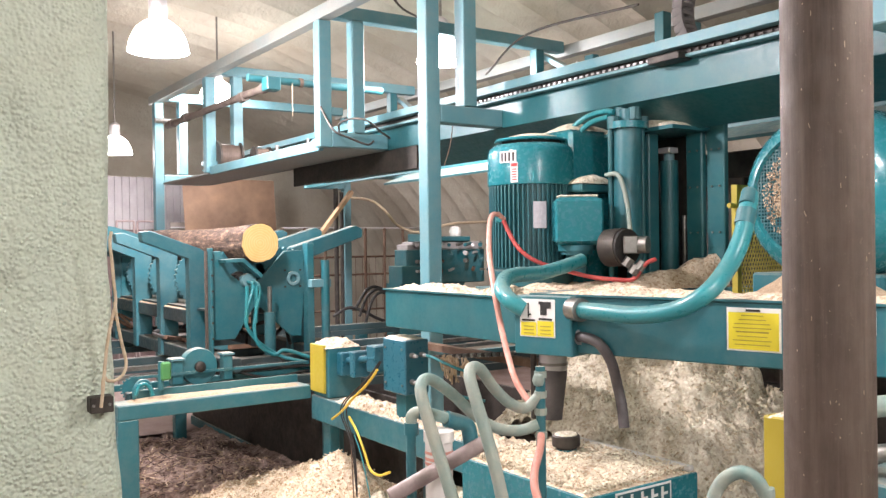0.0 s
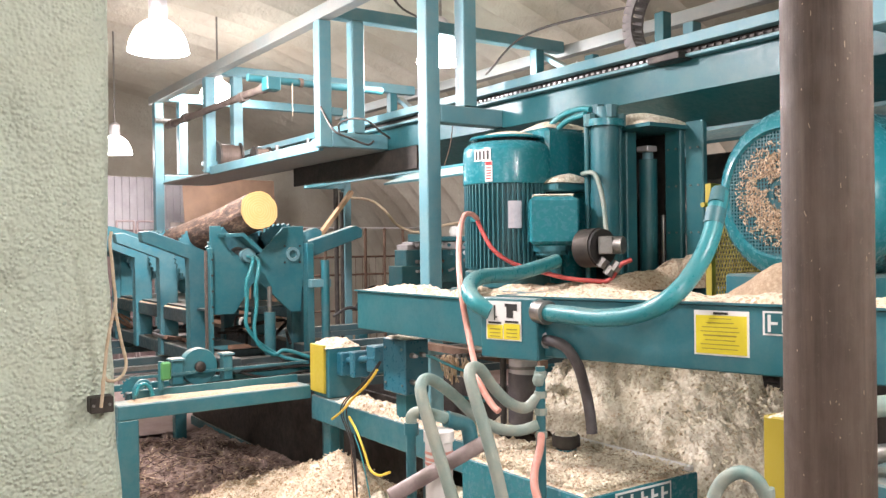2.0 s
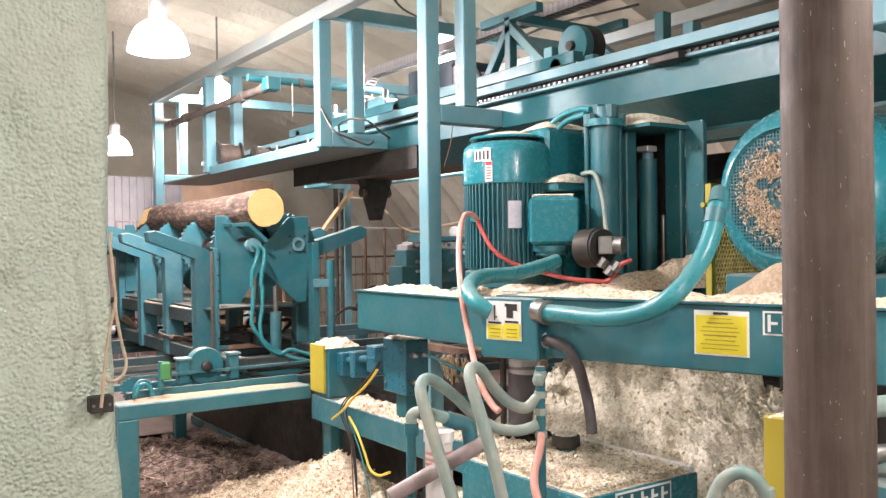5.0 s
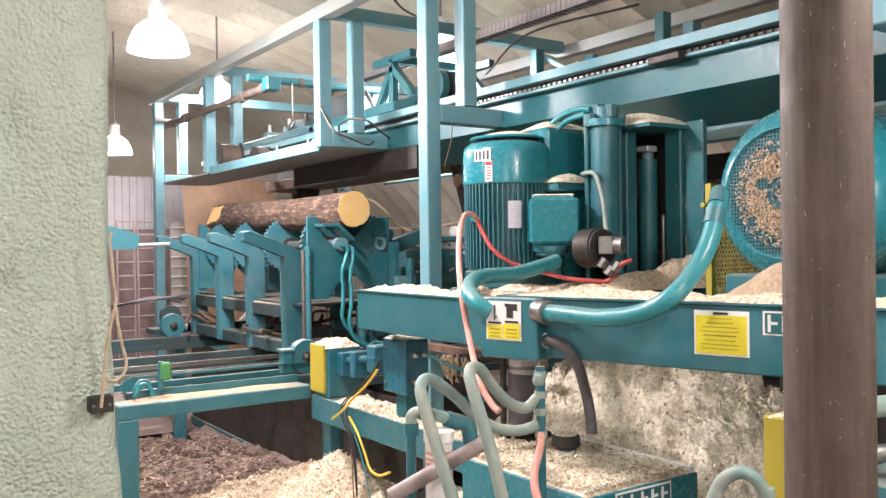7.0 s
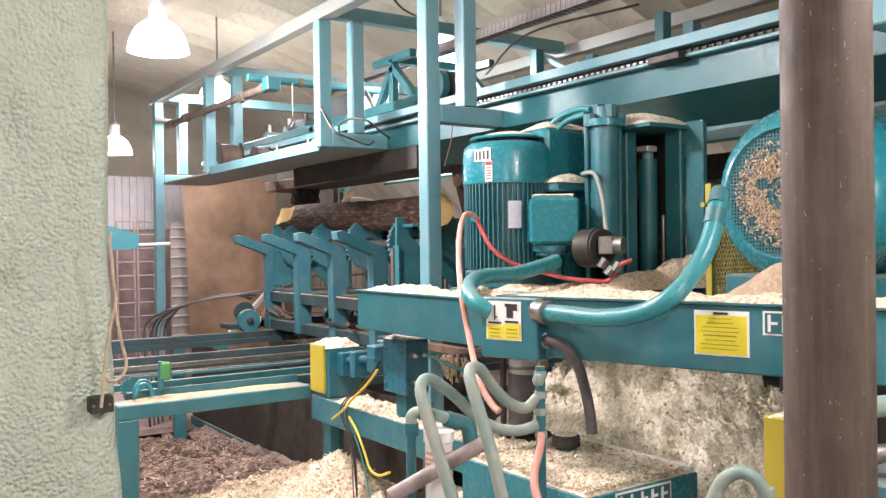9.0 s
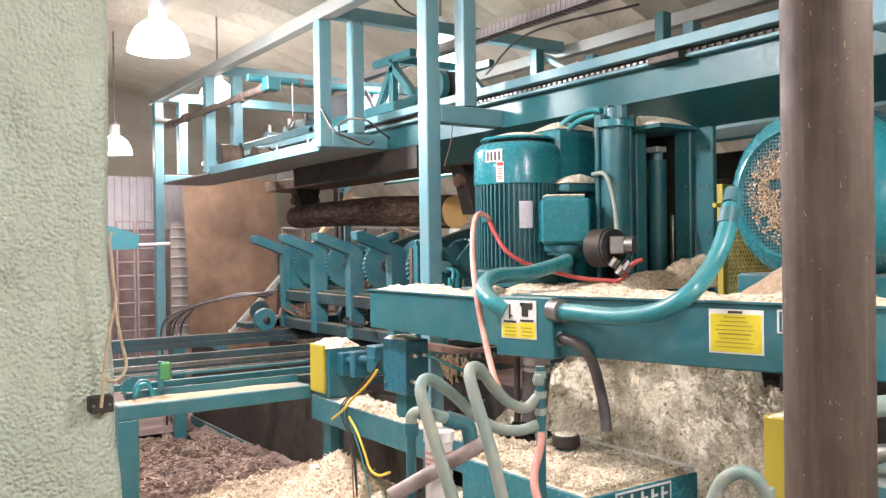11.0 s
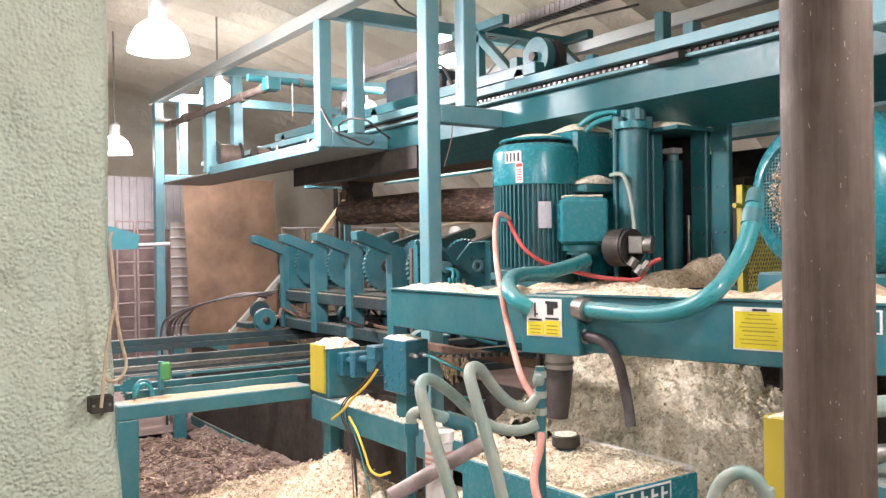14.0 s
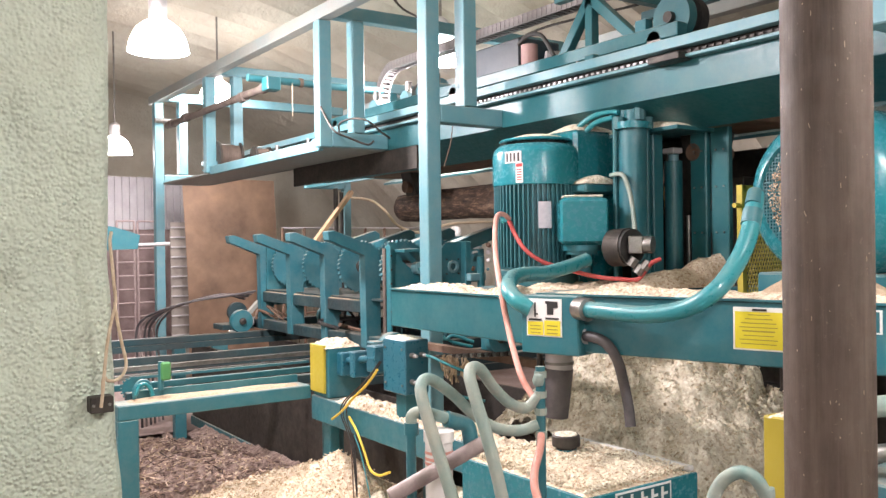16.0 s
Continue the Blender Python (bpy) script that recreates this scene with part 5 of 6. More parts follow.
part("sawdust_layer", mound(3.05, 3.35, 3.39, 3.54, 16, 0.055, 2.230), SAWDUST, saw, "pale sawdust on the ledge", smooth=True, kind="stuff")
bm = B()
g = []
for i in range(33):
    u = i / 32
    c = Vector((3.10 + 0.60 * u, 3.12 - 0.12 * u, 0))
    row = []
    for j in range(13):
        v = j / 12 - 0.5
        q = c + Vector((0.10 * v, 0.22 * v, 0))
        row.append(bm.verts.new((q.x, q.y, 1.66 + max(0, (0.05 + 0.12 * u ** 1.2) * (1 - (2 * v) ** 2)) * (1 + 0.4 * noise.noise(q * 7) + 0.12 * noise.noise(q * 27)) )))
    g.append(row)
for i in range(32):
    for j in range(12):
        bm.faces.new((g[i][j], g[i + 1][j], g[i + 1][j + 1], g[i][j + 1]))
part("packed_sawdust", bm, CHIPS, saw, "packed ridge of pale fibrous sawdust", smooth=True, kind="stuff")
bm = B()
g = []
for i in range(41):
    row = []
    for j in range(13):
        q = Vector((2.60 + 0.16 * j / 12 * 1.6, 1.50 + 0.60 * i / 40, 0))
        e = math.sin(math.pi * i / 40) ** 0.8 * math.sin(math.pi * j / 12)
        row.append(bm.verts.new((q.x, q.y, 1.665 + 0.13 * e * (1 + 0.4 * noise.noise(q * 6)))))
    g.append(row)
for i in range(40):
    for j in range(12):
        bm.faces.new((g[i][j], g[i + 1][j], g[i + 1][j + 1], g[i][j + 1]))
# brown sawdust; the dark tone also holds the fan motor's shade
part("packed_sawdust", bm, BROWN_DUST, saw, "drift of fine brown sawdust before the fan motor, its tone also standing for shade", smooth=True, kind="stuff")

# added behind the saw; near-black colour stands in for the shade there
fs = thing("far_saw_shade", (4.8, 3.2, -0.02), "added near-black far saw frame, standing in for shade beyond the log line", "saw")
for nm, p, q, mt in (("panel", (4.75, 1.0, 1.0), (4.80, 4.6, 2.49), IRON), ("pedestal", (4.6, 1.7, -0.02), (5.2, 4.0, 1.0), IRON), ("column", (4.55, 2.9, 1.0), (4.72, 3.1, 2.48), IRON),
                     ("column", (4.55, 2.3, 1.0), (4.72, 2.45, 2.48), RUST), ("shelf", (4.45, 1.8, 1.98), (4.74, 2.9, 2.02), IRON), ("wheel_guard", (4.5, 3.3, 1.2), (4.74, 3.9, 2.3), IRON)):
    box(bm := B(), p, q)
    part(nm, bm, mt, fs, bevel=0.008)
for y, z in ((2.05, 2.1), (2.25, 2.12), (2.6, 2.08)):
    rod(bm := B(), (4.5, y, z), (4.72, y + 0.05, z), 0.07, 14)
    part("roller", bm, RUST, fs, smooth=True)

# ---------------------------------------------------------------- tank
tk = thing("hydraulic_tank", (2.4, 2.6, -0.02), "teal steel tank, its top heaped with wood chips", "tank")
for nm, p, q in (("front_panel", (2.12, 2.22, -0.02), (2.72, 2.235, 0.99)), ("side_panel", (2.12, 2.237, -0.02), (2.135, 2.98, 0.99)),
                 ("rear_panel", (2.137, 2.965, -0.02), (2.72, 2.98, 0.99)), ("side_panel", (2.705, 2.237, -0.02), (2.72, 2.963, 0.985)), ("lid", (2.137, 2.237, 0.955), (2.703, 2.963, 0.965))):
    box(bm := B(), p, q)
    part(nm, bm, TEAL_CLEAN, tk, bevel=0.003)
box(bm := B(), (2.70, 2.24, 0.992), (2.725, 2.97, 1.012))
part("rim_strip", bm, WHITE, tk, "worn white rim strip", bevel=0.004)
box(bm := B(), (2.262, 2.216, 0.905), (2.56, 2.2195, 0.985))
mk = part("maker_plate", bm, SIGN_WHITE, tk, "white plate with teal upright bars")
box(bm := B(), (2.270, 2.2145, 0.912), (2.552, 2.2158, 0.978))
part("plate_field", bm, TEAL_DARK, mk)
for i in range(5):
    x = 2.282 + 0.055 * i
    for x0, x1, z0, z1 in ((x, x + 0.013, 0.918, 0.972), (x + 0.013, x + 0.036, 0.940, 0.950)):
        box(bm := B(), (x0, 2.213, z0), (x1, 2.2143, z1))
        part("letter_bar", bm, SIGN_WHITE, mk)
part("chip_cover", drift("d", 2.137, 2.703, 2.237, 2.963, 70, 0.03, 0.992, ""), CHIPS, tk, "pale wood chips covering the lid", smooth=True, kind="stuff")
c = Vector((2.505, 2.745, 1.000))
lathe(bm := B(), [(0.042, 0.96), (0.042, 1.028), (0.060, 1.03), (0.060, 1.072), (0.054, 1.078)], Matrix.Translation((c.x, c.y, 0)), 24)
part("breather_cap", bm, IRON, tk, "dirty dark breather cap", smooth=True)
lathe(bm := B(), [(0.046, 0.962), (0.046, 1.018)], Matrix.Translation((c.x, c.y, 0)), 20)
part("breather_neck", bm, TEAL_CLEAN, tk, smooth=True)
lathe(bm := B(), [(0.05, 1.078), (0.045, 1.083), (0.01, 1.086)], Matrix.Translation((c.x, c.y, 0)), 20)
part("dust_on_cap", bm, SAWDUST, tk, smooth=True)

# ---------------------------------------------------------------- piping and hoses round the tank
pm = thing("pipe_manifold", (1.550, 2.267, 1.126), "teal and white pipe manifold with dusty elbows", "piping")
x, y = (1.485, 2.373, 1.224)[:2]
rod(bm := B(), (x, y, -0.02), (x, y, 1.29), 0.0165, 14)
part("riser_pipe", bm, TEAL, pm, smooth=True)
hose(bm := B(), [(1.487, 2.372, 1.313), (1.487, 2.372, 1.339), (1.502, 2.362, 1.353), (1.536, 2.339, 1.349), (1.608, 2.313, 1.322), (1.660, 2.302, 1.302)], 0.019, 12)
part("elbow_pipe", bm, SAGE_HOSE, pm, smooth=True)
for pa, pb, r in (((1.487, 2.372, 1.320), (1.486, 2.372, 1.280), 0.024), ((1.587, 2.316, 1.328), (1.632, 2.309, 1.312), 0.028), ((1.508, 2.357, 1.353), (1.527, 2.345, 1.351), 0.024)):
    rod(bm := B(), pa, pb, r, 14)
    part("pipe_union", bm, TEAL, pm, smooth=True)
hose(bm := B(), [(1.608, 2.313, 1.322), (1.658, 2.303, 1.302), (1.668, 2.296, 1.264), (1.668, 2.296, 1.212)], 0.026, 12)
part("elbow_pipe", bm, TEAL, pm, smooth=True)
x, y = (1.549, 2.305, 1.228)[:2]
lathe(bm := B(), [(0.045, -0.02), (0.045, 1.262), (0.05, 1.264), (0.05, 1.298), (0.03, 1.304)], Matrix.Translation((x, y, 0)), 24)
part("filter_canister", bm, WHITE, pm, "white plastic canister with pink marks", smooth=True)
for z in (1.19, 1.205, 1.225):
    lathe(bm := B(), [(0.0455, z), (0.0462, z + 0.004), (0.0455, z + 0.010)], Matrix.Translation((x, y, 0)), 24, cap=False)
    part("pink_band", bm, PINK_HOSE, pm)
rod(bm := B(), (1.334, 2.258, 1.130), (1.639, 2.171, 1.273), 0.0235, 16)
part("slanted_pipe", bm, PLUM, pm, "dusty mauve plastic pipe", smooth=True)
x, y = (1.968, 2.285, 1.328)[:2]
rod(bm := B(), (x, y, 0.95), (x, y, 1.47), 0.017, 14)
part("valve_stem", bm, TEAL, pm, smooth=True)
for z in (1.22, 1.30, 1.36, 1.43):
    rod(bm := B(), (x, y, z), (x, y, z + 0.024), 0.022, 8)
    part("pipe_union", bm, SAGE_HOSE, pm)
lathe(bm := B(), [(0.006, -0.022), (0.016, -0.018), (0.022, 0.0), (0.016, 0.018), (0.006, 0.022)], Matrix.Translation((1.950, 2.275, 1.425)), 16)
part("valve_knob", bm, SAGE_HOSE, pm, smooth=True)


def loose_hose(pts, r, mat, label):
    bm = hose(B(), pts, r, 14)
    ob = part("hose", bm, mat, None, smooth=True)
    return tagged(ob, label, "hose", "hoses round the tank")


loose_hose([(1.459, 2.087, 1.114), (1.448, 2.132, 1.225), (1.441, 2.186, 1.336), (1.442, 2.234, 1.419), (1.460, 2.270, 1.458), (1.504, 2.301, 1.470), (1.571, 2.339, 1.445), (1.663, 2.373, 1.386), (1.747, 2.376, 1.312), (1.829, 2.356, 1.259), (1.907, 2.327, 1.246), (1.961, 2.290, 1.265)], 0.0195, SAGE_HOSE, "sage green dusty hydraulic hose arching over the tank")
loose_hose([(1.561, 1.981, 1.122), (1.561, 2.018, 1.222), (1.553, 2.061, 1.342), (1.552, 2.110, 1.438), (1.564, 2.151, 1.493), (1.608, 2.193, 1.510), (1.678, 2.242, 1.488), (1.757, 2.285, 1.422), (1.844, 2.310, 1.355), (1.924, 2.315, 1.325), (1.962, 2.290, 1.364)], 0.0195, SAGE_HOSE, "sage green dusty hydraulic hose looping beside the valve")
loose_hose([(1.942, 2.254, 1.238), (1.899, 2.211, 1.204), (1.819, 2.144, 1.163), (1.765, 2.084, 1.130), (1.750, 2.046, 1.088)], 0.0135, PINK_HOSE, "faded pink rubber hose lying over the chips")
loose_hose([(1.842, 1.462, 1.198), (1.855, 1.454, 1.245), (1.868, 1.433, 1.280), (1.884, 1.398, 1.300), (1.898, 1.364, 1.287), (1.917, 1.351, 1.248), (1.924, 1.346, 1.204), (1.930, 1.345, 0.6), (1.932, 1.345, -0.02)], 0.018, SAGE_HOSE, "grey green hose arching before the tank")

yp = thing("yellow_guard_post", (2.398, 1.627, 1.054), "yellow painted steel guard with sawdust on top", "guard")
o = Vector((2.350, 1.661, 1.350))
box(bm := B(), (o.x, o.y - 0.30, -0.02), (o.x + 0.06, o.y, o.z))
part("panel", bm, YELLOW, yp, bevel=0.005)
part("sawdust_layer", drift("d", o.x + 0.003, o.x + 0.057, o.y - 0.29, o.y - 0.01, 12, 0.035, o.z, ""), SAWDUST, yp, smooth=True, kind="stuff")
rb = thing("right_pipework", (2.358, 1.292, 1.367), "teal pipe fittings beside the column", "piping")
rod(bm := B(), (2.332, 1.311, 1.427), (2.404, 1.262, 1.436), 0.03, 14)
part("fitting", bm, SAGE_HOSE, rb, smooth=True)
rod(bm := B(), (2.330, 1.311, 1.296), (2.402, 1.262, 1.303), 0.026, 14)
part("fitting", bm, STEEL, rb, smooth=True)
q = (2.362, 1.289, 1.224)
box(bm := B(), (q[0] - 0.05, q[1] - 0.25, -0.02), (q[0] + 0.5, q[1] + 0.1, q[2]))
part("side_cabinet", bm, TEAL, rb, bevel=0.006)

# ---------------------------------------------------------------- cables and small things on the side beam
def cable(pts, r, mat, label):
    ob = part("cable", hose(B(), pts, r, 8), mat, None, smooth=True)
    return tagged(ob, label, "cable", "cables at the side beam")


cable([(2.300, 4.007, 1.232), (2.300, 4.121, 1.141), (2.320, 4.324, 1.032), (2.340, 4.504, 0.928), (2.350, 4.649, 0.857)], 0.0075, YELLOW_CABLE, "yellow cable hanging over the side beam")
cable([(2.350, 4.432, 0.905), (2.340, 4.319, 0.837), (2.340, 4.236, 0.739), (2.340, 4.167, 0.652), (2.340, 4.068, 0.642), (2.340, 3.958, 0.683)], 0.0075, YELLOW_CABLE, "yellow cable drooping below the side beam")
for d in (0, 8, 20):
    cable([(p[0], p[1] - 0.0035 * d * (0.5 + 0.5 * math.sin(p[2] * 7 + d)), p[2]) for p in [(2.330, 4.033, 1.272), (2.320, 4.143, 1.174), (2.330, 4.307, 1.082), (2.345, 4.490, 0.983), (2.350, 4.531, 0.899), (2.360, 4.427, 0.733), (2.360, 4.367, 0.449)]], 0.0042, BLACK if d != 8 else IRON, "thin dark cable hanging over the side beam")
cable([(2.37, 4.41, 0.80), (2.37, 4.33, 0.70), (2.37, 4.24, 0.50), (2.37, 4.19, 0.33)], 0.004, HOSE_TEAL, "thin teal wire hanging below the side beam")
cable([(2.37, 4.46, 0.80), (2.375, 4.45, 0.62), (2.37, 4.42, 0.34)], 0.004, RUST, "thin brown wire hanging below the side beam")
for nm, p, q in (("cylinder_body", (2.500, 4.841, 1.172), (2.500, 4.353, 1.243)),):
    rod(bm := B(), p, q, 0.022, 16)
    part(nm, bm, BLUE_TEAL, yb, smooth=True)
for p, h, w in (((2.450, 4.744, 1.187), 0.09, 0.035), ((2.450, 4.581, 1.204), 0.10, 0.03), ((2.480, 4.405, 1.253), 0.10, 0.05)):
    box(bm := B(), (p[0], p[1] - w, p[2] - h), (p[0] + 0.12, p[1] + w, p[2] + h * 0.6))
    part("valve", bm, BLUE_TEAL, yb, bevel=0.008)
part("sawdust_layer", drift("d", 2.372, 2.62, 4.77, 4.985, 20, 0.05, 1.272, ""), CHIPS, yb, "sawdust on the housing", smooth=True, kind="stuff")
part("sawdust_layer", drift("d", 2.385, 2.575, 2.95, 4.74, 24, 0.06, 0.957, ""), CHIPS, sb, "sawdust lying on the beam", smooth=True, kind="stuff")
part("sawdust_layer", drift("d", 1.25, 2.36, 5.02, 5.20, 40, 0.012, 1.016, ""), BROWN_DUST, tab, "sawdust lying on the ledge", smooth=True, kind="stuff")
part("sawdust_layer", drift("d", 2.365, 2.505, 3.825, 4.045, 16, 0.012, 1.402, ""), SAWDUST, vb, smooth=True, kind="stuff")
for z in (1.32, 1.18):
    for x in (2.40, 2.46):
        rod(bm := B(), (x, 3.82, z), (x, 3.79, z), 0.014, 10)
        part("conduit_fitting", bm, STEEL, vb, smooth=True)
        rod(bm := B(), (x, 3.79, z), (x, 3.765, z), 0.009, 8)
        part("conduit_nipple", bm, TIN, vb, smooth=True)
    hose(bm := B(), [(2.46, 3.765, z), (2.47, 3.72, z - 0.005), (2.50, 3.67, z - 0.03), (2.58, 3.62, z - 0.07), (2.70, 3.58, z - 0.10)], 0.008, 8)
    part("conduit", bm, HOSE_TEAL, vb, smooth=True)
for z in (1.16, 1.35):
    for y in (3.85, 4.02):
        rod(bm := B(), (2.36, y, z), (2.354, y, z), 0.007, 8)
        part("cover_screw", bm, STEEL, vb)
box(bm := B(), (2.40, 3.88, 0.955), (2.48, 3.98, 1.11))
part("bracket", bm, TEAL_DARK, vb)
# chain and strands behind the junction box
ch = thing("roller_chain", (2.75, 3.6, 1.2), "dusty roller chain running behind the junction box", "chain")
pa, pb = Vector((2.750, 4.120, 1.252)), Vector((2.750, 3.416, 1.340))
for i in range(22):
    p = pa.lerp(pb, i / 21)
    rod(bm := B(), (p.x - 0.012, p.y, p.z), (p.x + 0.012, p.y, p.z), 0.012, 8)
    part("chain_roller", bm, STEEL if i % 2 else IRON, ch)
box(bm := B(), (2.77, pb.y - 0.2, pb.z - 0.06), (2.82, pa.y + 0.3, pb.z - 0.02))
part("chain_guide", bm, RUST, ch)
random.seed(5)
fr = thing("bark_strands", (2.720, 3.905, 1.251), "torn pale bark strands hanging from the chain", "bark")
for i in range(26):
    a = Vector((2.720, 3.877, 1.279)) + Vector((random.uniform(-0.02, 0.03), random.uniform(-0.10, 0.12), 0))
    l = random.uniform(0.06, 0.17)
    hose(bm := B(), [a, a + Vector((random.uniform(-0.02, 0.02), random.uniform(-0.03, 0.03), -l * 0.5)), a + Vector((random.uniform(-0.03, 0.03), random.uniform(-0.05, 0.05), -l))], random.uniform(0.003, 0.007), 5, 4)
    part("strand", bm, STRAND, fr)

# table end: bent pipe, switch
rod(bm := B(), (1.488, 5.200, 1.053), (1.491, 5.200, 1.223), 0.018, 10)
sw = part("switch_post", bm, TEAL, tab)
p = (1.511, 5.180, 1.166)
box(bm := B(), (p[0] - 0.03, 5.16, p[2] - 0.055), (p[0] + 0.03, 5.19, p[2] + 0.055))
part("switch", bm, GREEN, tab, "green switch cover", bevel=0.01)
hose(bm := B(), [(1.320, 5.150, 1.025), (1.321, 5.150, 1.078), (1.350, 5.160, 1.117), (1.389, 5.160, 1.119), (1.417, 5.170, 1.085), (1.423, 5.170, 1.031)], 0.012, 10)
part("bent_pipe", bm, TEAL, tab, smooth=True)
hose(bm := B(), [(1.319, 5.120, 1.049), (1.339, 5.120, 1.100), (1.371, 5.120, 1.110), (1.403, 5.120, 1.080), (1.416, 5.120, 1.038)], 0.012, 10)
part("bent_pipe", bm, HOSE_TEAL, tab, smooth=True)

# trough below the table: plates added in near-black to stand for shade
tr = thing("shade_trough", (3.4, 6.0, -0.02), "added near-black trough plates standing in for shade under the table", "conveyor")
box(bm := B(), (3.0, 3.2, -0.02), (3.03, 9.3, 0.86))
part("side_plate", bm, IRON, tr)
box(bm := B(), (2.98, 3.2, -0.02), (3.0, 9.3, 0.07))
part("sill", bm, TEAL, tr)
box(bm := B(), (3.9, 3.2, -0.02), (3.93, 9.3, 0.86))
part("side_plate", bm, IRON, tr)

# ---------------------------------------------------------------- gantry fittings at the far end
gf = thing("encoder_tube", (2.760, 9.185, 3.231), "brown steel tube clamped along the gantry", "tube")
rod(bm := B(), (2.760, 9.267, 3.223), (2.760, 6.481, 3.205), 0.032, 14)
part("tube", bm, GREYBROWN, gf, smooth=True)
for px, py in (((2.760, 9.086, 3.224), 0), ((2.760, 8.613, 3.228), 0), ((2.760, 7.071, 3.202), 0), ((2.760, 6.574, 3.206), 0)):
    rod(bm := B(), (px[0], px[1] - 0.05, px[2]), (px[0], px[1] + 0.05, px[2]), 0.045, 12)
    part("clamp", bm, GREYBROWN, gf, smooth=True)
rod(bm := B(), (2.820, 9.940, 3.374), (3.1, (2.820, 9.940, 3.374)[1], (2.820, 9.940, 3.374)[2]), 0.03, 10)
part("bracket", bm, STEEL, gf)
e = (2.760, 6.481, 3.214)
bm = box(B(), (e[0] - 0.05, e[1] - 0.06, e[2] - 0.05), (e[0] + 0.07, e[1] + 0.06, e[2] + 0.06))
part("end_block", bm, TEAL_DARK, gf, bevel=0.008)
rod(bm := B(), (e[0] - 0.15, e[1] + 0.1, e[2] + 0.06), (e[0] + 1.1, e[1] + 0.1, e[2] + 0.06), 0.032, 14)
part("air_cylinder", bm, TEAL_DARK, gf, smooth=True)
for zz in (0.3, 0.55, 0.8):
    rod(bm := B(), (e[0] + zz, e[1] + 0.1, e[2] + 0.06), (e[0] + zz + 0.03, e[1] + 0.1, e[2] + 0.06), 0.038, 14)
    part("cylinder_band", bm, RUST, gf, smooth=True)
for p, r, w, mt in (((3.050, 8.251, 3.044), 0.15, 0.20, PIPE), ((3.050, 7.384, 2.965), 0.08, 0.12, PIPE)):
    dr = thing("cable_drum", (p[0], p[1], 2.655), "brown cable drum standing on the gantry deck", "drum", "drums on the deck")
    zc = 2.66 + r
    rod(bm := B(), (p[0] - w / 2, p[1], zc), (p[0] + w / 2, p[1], zc), r * 0.82, 24)
    part("winding", bm, mt, dr, smooth=True)
    for sg in (-1, 1):
        rod(bm := B(), (p[0] + sg * w / 2, p[1], zc), (p[0] + sg * (w / 2 + 0.02), p[1], zc), r, 24)
        part("flange", bm, IRON, dr, smooth=True)
for y, x in ((6.3, 3.1), (6.75, 3.2), (7.3, 3.15), (7.7, 3.2)):
    mt = thing("deck_motor", (x, y, 2.655), "small dusty teal gear motor on the gantry deck", "motor", "motors on the deck")
    rod(bm := B(), (x - 0.05, y, 2.72), (x + 0.12, y, 2.72), 0.055, 16)
    part("body", bm, TEAL_PALE if y < 7 else STEEL, mt, smooth=True)
    box(bm := B(), (x - 0.08, y - 0.05, 2.655), (x + 0.10, y + 0.05, 2.675))
    part("foot", bm, TEAL_DARK, mt)
    rod(bm := B(), (x + 0.02, y, 2.77), (x + 0.02, y, 2.83), 0.02, 10)
    part("fitting", bm, STEEL, mt, smooth=True)
wc = [[(2.830, 5.819, 3.155), (2.830, 5.785, 3.023), (2.830, 5.649, 2.858), (2.850, 5.539, 2.735), (2.950, 5.487, 2.682), (3.050, 5.416, 2.635), (3.100, 5.405, 2.661)], [(2.900, 5.565, 2.729), (2.900, 5.546, 2.796), (2.950, 5.440, 2.819), (3.000, 5.323, 2.792), (3.100, 5.321, 2.726), (3.200, 5.348, 2.682)]]
for pts in wc:
    ob = part("cable", hose(B(), pts, 0.008, 8), IRON, None, smooth=True)
    tagged(ob, "dark cable looped over the gantry deck", "cable", "cables on the gantry")
for pts in ([(2.900, 8.978, 3.633), (2.900, 8.993, 3.306)], [(2.900, 6.365, 3.218), (2.900, 6.363, 2.953)], [(3.200, 4.545, 2.714), (3.200, 4.581, 2.560), (3.200, 4.656, 2.419)]):
    ob = part("cable", hose(B(), pts, 0.003, 6), ROPE if pts[0][0] < 3.0 else RUST, None, smooth=True)
    tagged(ob, "thin cord hanging from the gantry", "cord", "cables on the gantry")

for pts in ([(4.300, 5.629, 3.306), (4.300, 5.083, 3.526), (4.300, 3.951, 3.482)], [(3.400, 5.653, 3.835), (3.400, 5.475, 3.685), (3.400, 5.272, 3.575)]):
    ob = part("cable", hose(B(), pts, 0.009, 6), IRON, None, smooth=True)
    tagged(ob, "thin dark cable strung across the gantry", "cable", "cables on the gantry")

# ---------------------------------------------------------------- far background
def frame_rack(x, y, w, h, rows, cols, mat, name, label, cat, r=0.012):
    ob = thing(name, (x, y, -0.02), label, cat)
    for i in range(cols + 1):
        rod(bm := B(), (x + w * i / cols, y, -0.02), (x + w * i / cols, y, h), r, 8)
        part("upright", bm, mat, ob)
    for j in range(rows + 1):
        z = 0.15 + (h - 0.15) * j / rows
        rod(bm := B(), (x, y, z), (x + w, y, z), r * 0.8, 8)
        part("rung", bm, mat, ob)
    return ob


frame_rack(3.02, 12.6, 0.24, 2.3, 11, 1, PINKISH, "scaffold_frame", "faded pinkish scaffold frame leaning by the far partition", "scaffold", 0.016)
frame_rack(3.32, 12.65, 0.33, 2.3, 11, 1, PINKISH, "scaffold_frame", "faded pinkish scaffold frame leaning by the far partition", "scaffold", 0.016)
